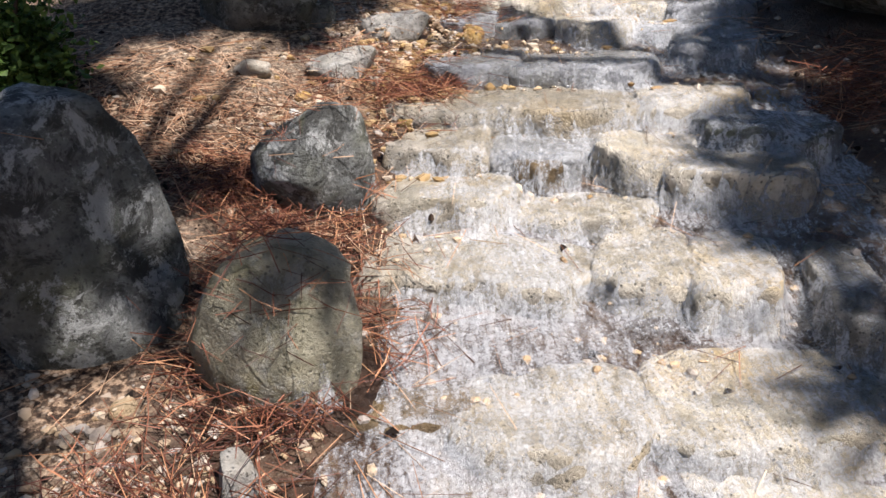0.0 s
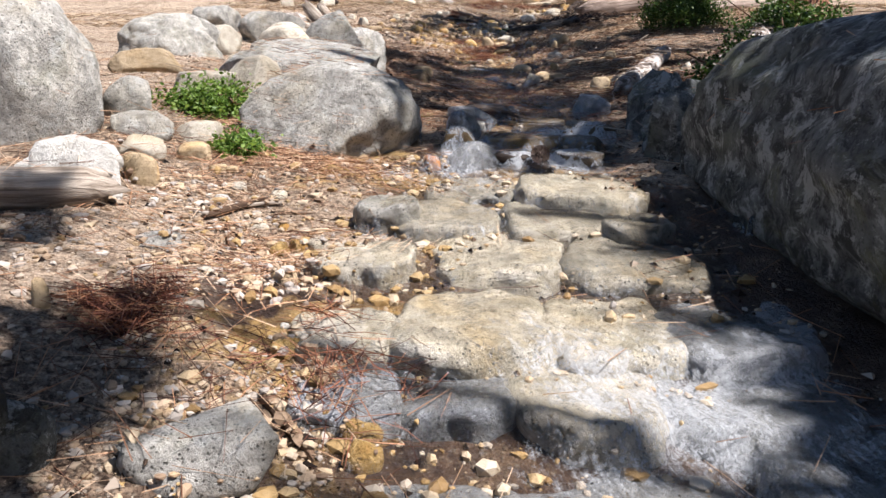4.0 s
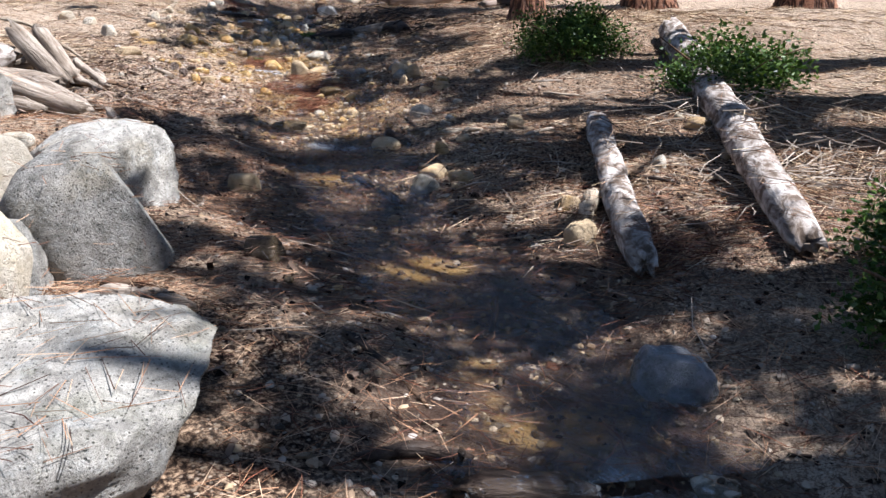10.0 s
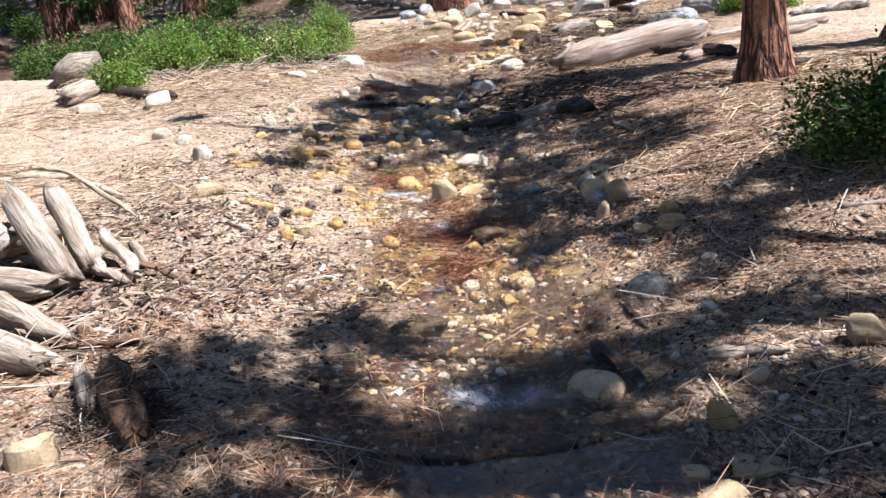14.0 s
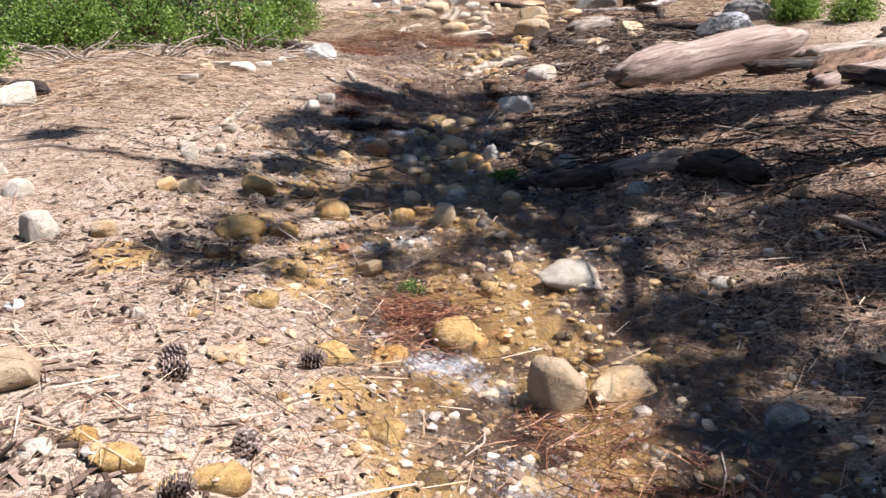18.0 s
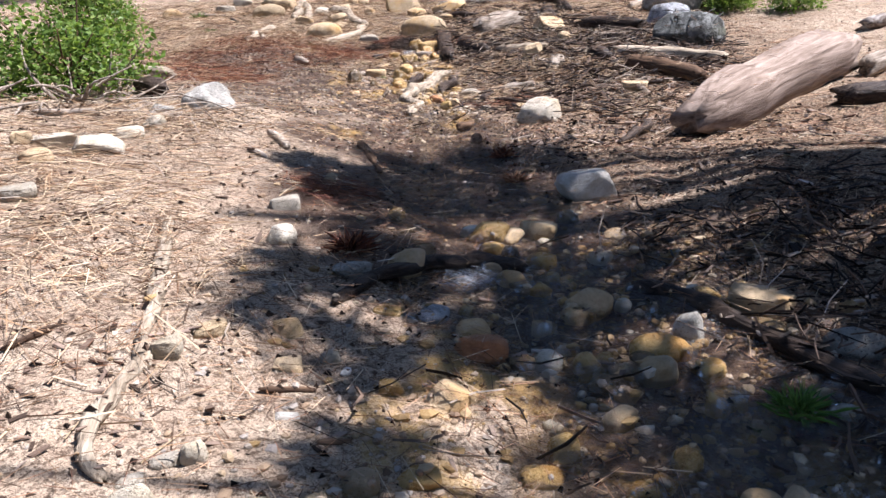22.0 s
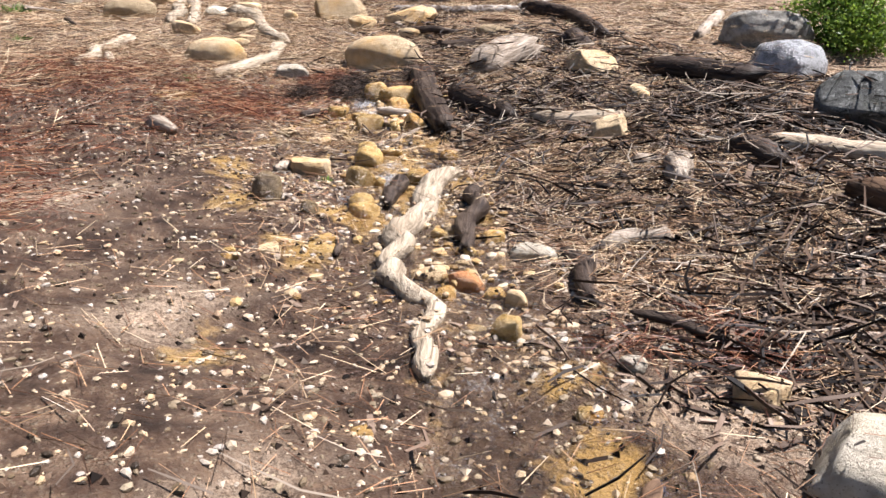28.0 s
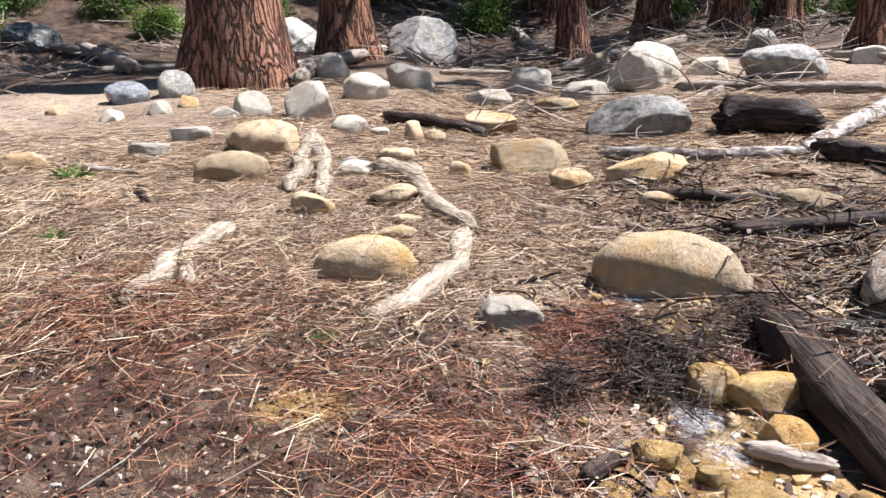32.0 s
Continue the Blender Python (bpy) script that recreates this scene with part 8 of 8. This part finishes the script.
shade_pine(9.2, 8.1, 12, 0.3, 7, [(5.99, 10.3, 0.39, 0.5), (7.1, 9.19, 0.56, 0.5), (5.27, 11.65, 0.36, 0.7), (5.79, 11.76, 0.36, 0.65), (5.58, 12.42, 0.35, 0.65), (5.18, 13.33, 0.25, 0.8), (5.17, 12.96, 0.23, 0.7)])
shade_pine(10.6, 8.9, 12, 0.3, 8, [(6.7, 12.14, 0.35, 0.7), (5.51, 13.27, 0.26, 0.75), (5.68, 13.22, 0.22, 0.7), (5.7, 13.72, 0.22, 0.6), (6.42, 13.93, 0.26, 0.6)])
shade_pine(8.95, 14.6, 12, 0.2, 10, [(6.85, 14.24, 0.46, 0.6), (6.72, 16.5, 0.49, 0.85), (7.55, 16.51, 0.52, 0.31), (7.12, 15.16, 0.46, 0.49), (7.12, 14.53, 0.39, 0.45), (5.75, 14.2, 0.25, 0.4), (6, 13.8, 0.25, 0.45), (6.35, 14.5, 0.3, 0.4), (6.04, 14.45, 0.27, 0.65), (6.26, 14, 0.26, 0.5), (5.32, 13.79, 0.26, 0.85), (4.29, 16.28, 0.18, 0.5), (4.12, 18.82, 0.32, 0.5), (4.73, 16.55, 0.19, 0.6), (5.38, 17.93, 0.3, 0.5), (4.67, 17.39, 0.26, 0.5), (4.9, 16.95, 0.17, 0.35), (4.86, 16.17, 0.16, 0.55), (5.23, 15.96, 0.16, 0.55), (5.39, 16.79, 0.15, 0.6), (5.86, 15.89, 0.17, 0.5), (6.55, 15.86, 0.24, 0.75), (6.56, 15.39, 0.25, 0.7), (6.96, 16.42, 0.31, 0.52), (7.28, 15.61, 0.3, 0.42), (6.18, 18.82, 0.33, 0.7), (6.94, 18.11, 0.36, 0.7)])
shade_pine(12.4, 15.2, 14, 0.32, 11, [(8.26, 15.75, 0.42, 0.39), (7.72, 17.37, 0.36, 0.22), (7.47, 19.78, 0.57, 0.9), (4.45, 16.05, 0.17, 0.5), (8.79, 16.1, 0.31, 0.23), (6.42, 17.05, 0.25, 0.55), (7.25, 20.38, 0.23, 0.95), (7.24, 20.62, 0.15, 0.8), (7.29, 19.97, 0.27, 0.95), (8.09, 20.34, 0.27, 0.95), (8.48, 20.18, 0.26, 0.9), (7.48, 19.52, 0.22, 0.95), (8.15, 19.53, 0.22, 0.85), (8.63, 19.98, 0.21, 0.7), (8.65, 19.58, 0.25, 0.65), (8.78, 19.28, 0.25, 0.7), (7.86, 19.15, 0.17, 0.7), (8, 20.6, 0.2, 0.9), (6.96, 19.83, 0.17, 0.9), (6.41, 17.53, 0.22, 0.8), (6.33, 18.01, 0.21, 0.7), (6.42, 17.2, 0.23, 0.85), (7.23, 17.24, 0.28, 0.31), (6.56, 16.87, 0.23, 0.85), (6.0, 17.2, 0.25, 0.8), (6.3, 17, 0.25, 0.8), (5.75, 17.5, 0.2, 0.7), (5.97, 18.71, 0.28, 0.8), (5.96, 18.34, 0.22, 0.8), (6.29, 18.25, 0.25, 0.8), (6.48, 18, 0.22, 0.75), (6.55, 18.78, 0.3, 0.85), (7.3, 18.08, 0.3, 0.45), (6.86, 18.39, 0.28, 0.8), (6.43, 19.02, 0.22, 0.8)])
shade_pine(13.6, 13.0, 14, 0.32, 12, [(7.1, 17.69, 0.24, 0.45), (5.94, 17.34, 0.15, 0.7), (7.86, 17.65, 0.3, 0.23), (5.51, 17.78, 0.15, 0.4)])
# pines at the end of the walk
pine(16.2, 34.9, 22, 0.66, 9.0, 3.2, 8, "great old pine with plated red bark", 380)
pine(19.4, 36.3, 21, 0.45, 9.0, 3.0, 9, "large pine with plated red bark", 380)
pine(22.2, 32.9, 18, 0.27, 8.0, 2.4, 10, "slim pine with plated red bark", 300)
pine(25.1, 28.4, 18, 0.32, 8.0, 2.4, 11, "slim pine with plated red bark", 300)
# the wood behind: copies of one pine
wood_pine = pine(6.2, 52.0, 12, 0.34, 1.6, 2.2, 12, "tall pine in the wood behind", 300)
rw = np.random.default_rng(77)
for k in range(90):
    a = rw.uniform(0, 2 * math.pi)
    q = rw.uniform(34, 70)
    px, py = 8 + q * math.cos(a), 16 + q * math.sin(a)
    if -12 < px < 12 and -4 < py < 34:
        continue
    tree = copy_thing(wood_pine, pose(px, py, ground_z(px, py), 0, 0, rw.uniform(0, 360)))
for k in range(40):
    a = radians(rw.uniform(5, 140))
    q = rw.uniform(30, 52)
    px, py = 9.5 + q * math.cos(a), 23.5 + q * math.sin(a)
    copy_thing(wood_pine, pose(px, py, ground_z(px, py), 0, 0, rw.uniform(0, 360)))
for k in range(34):
    a = radians(rw.uniform(20, 118))
    q = rw.uniform(17.5, 28)
    px, py = 9.5 + q * math.cos(a), 23.5 + q * math.sin(a)
    copy_thing(wood_pine, pose(px, py, ground_z(px, py), 0, 0, rw.uniform(0, 360)))
wood_shrub = shrub(17.2, 46.0, 1.9, 1.3, 0.07, LEAVES, 40, "dark undergrowth bush in the wood", 380)
for k in range(120):
    a = radians(rw.uniform(-5, 110))
    q = rw.uniform(19, 32)
    px, py = 9.5 + q * math.cos(a), 23.5 + q * math.sin(a)
    copy_thing(wood_shrub, pose(px, py, ground_z(px, py), 0, 0, rw.uniform(0, 360)))


def dead_brush(x, y, spread, seed):
    """A tangle of dead grey branches."""
    rng = np.random.default_rng(seed)
    heap = new("dead_brush")
    heap.matrix_basis = pose(x, y, ground_z(x, y))
    for _ in range(22):
        a, ln = rng.uniform(0, 2 * math.pi), rng.uniform(0.6, 1.4) * spread
        p = np.array([rng.normal(0, spread * 0.3), rng.normal(0, spread * 0.3), -0.03])
        d = np.array([math.cos(a), math.sin(a), rng.uniform(0.1, 0.8)])
        q = p + d * ln * 0.5 + rng.normal(0, 0.08, 3)
        e = q + d * [1, 1, 0.3] * ln * 0.5 + rng.normal(0, 0.1, 3)
        v, f = tube([p, q, e], [0.016, 0.011, 0.005], 5, seed + int(a * 1000), 0.12, rings=7)
        part("branch", mesh_from("branch", v, f, GREYWOOD), heap)
    return tagged(heap, "tangle of dead grey branches on the forest floor", "dead branches", "dead brush")


for k in range(45):
    px, py = rw.uniform(-7, 7.5), rw.uniform(27.5, 38)
    copy_thing(wood_shrub, pose(px, py, ground_z(px, py), 0, 0, rw.uniform(0, 360)))


brush = dead_brush(20.6, 34.6, 0.9, 400)
for px, py in ((13.0, 36.5), (14.6, 38.8), (18.0, 38.6), (17.6, 36.8), (21.0, 36.6), (22.8, 35.6), (24.0, 33.6), (25.6, 32.6), (26.6, 30.2), (24.0, 30.6), (21.6, 31.0), (22.8, 28.6), (11.8, 40.0), (10.2, 37.4), (19.0, 41.0), (23.6, 38.6), (27.0, 35.0), (20.0, 28.2)):
    copy_thing(brush, pose(px, py, ground_z(px, py), 0, 0, rw.uniform(0, 360)))
for bx, by, spread, seed in ((4.6, 22.3, 0.42, 501), (5.6, 22.2, 0.42, 502), (6.5, 22.7, 0.4, 503), (7.0, 23.4, 0.4, 504)):
    dead_brush(bx, by, spread, seed)
for k in range(14):
    a, q, turn = radians(rw.uniform(8, 90)), rw.uniform(13, 24), rw.uniform(0, math.pi)
    px, py, ln, rr = 9.5 + q * math.cos(a), 23.5 + q * math.sin(a), rw.uniform(1.5, 4.5), rw.uniform(0.05, 0.16)
    wood([(px - math.cos(turn) * ln / 2, py - math.sin(turn) * ln / 2, rr * 0.8), (px + math.cos(turn) * ln / 2, py + math.sin(turn) * ln / 2, rr * 0.9)], [rr, rr * 0.7], "grey", "log", "long grey fallen log in the wood", group="fallen logs in the wood")
for k in range(10):
    a, q = radians(rw.uniform(5, 95)), rw.uniform(15, 26)
    px, py, w = 9.5 + q * math.cos(a), 23.5 + q * math.sin(a), rw.uniform(0.6, 1.7)
    stone(px, py, w, w * 0.8, w * rw.uniform(0.4, 0.6), rw.uniform(0, 360), "round", ("granite", "dark", "pale")[k % 3], "boulder", label="rounded grey boulder lying in the wood", group="boulders in the wood")
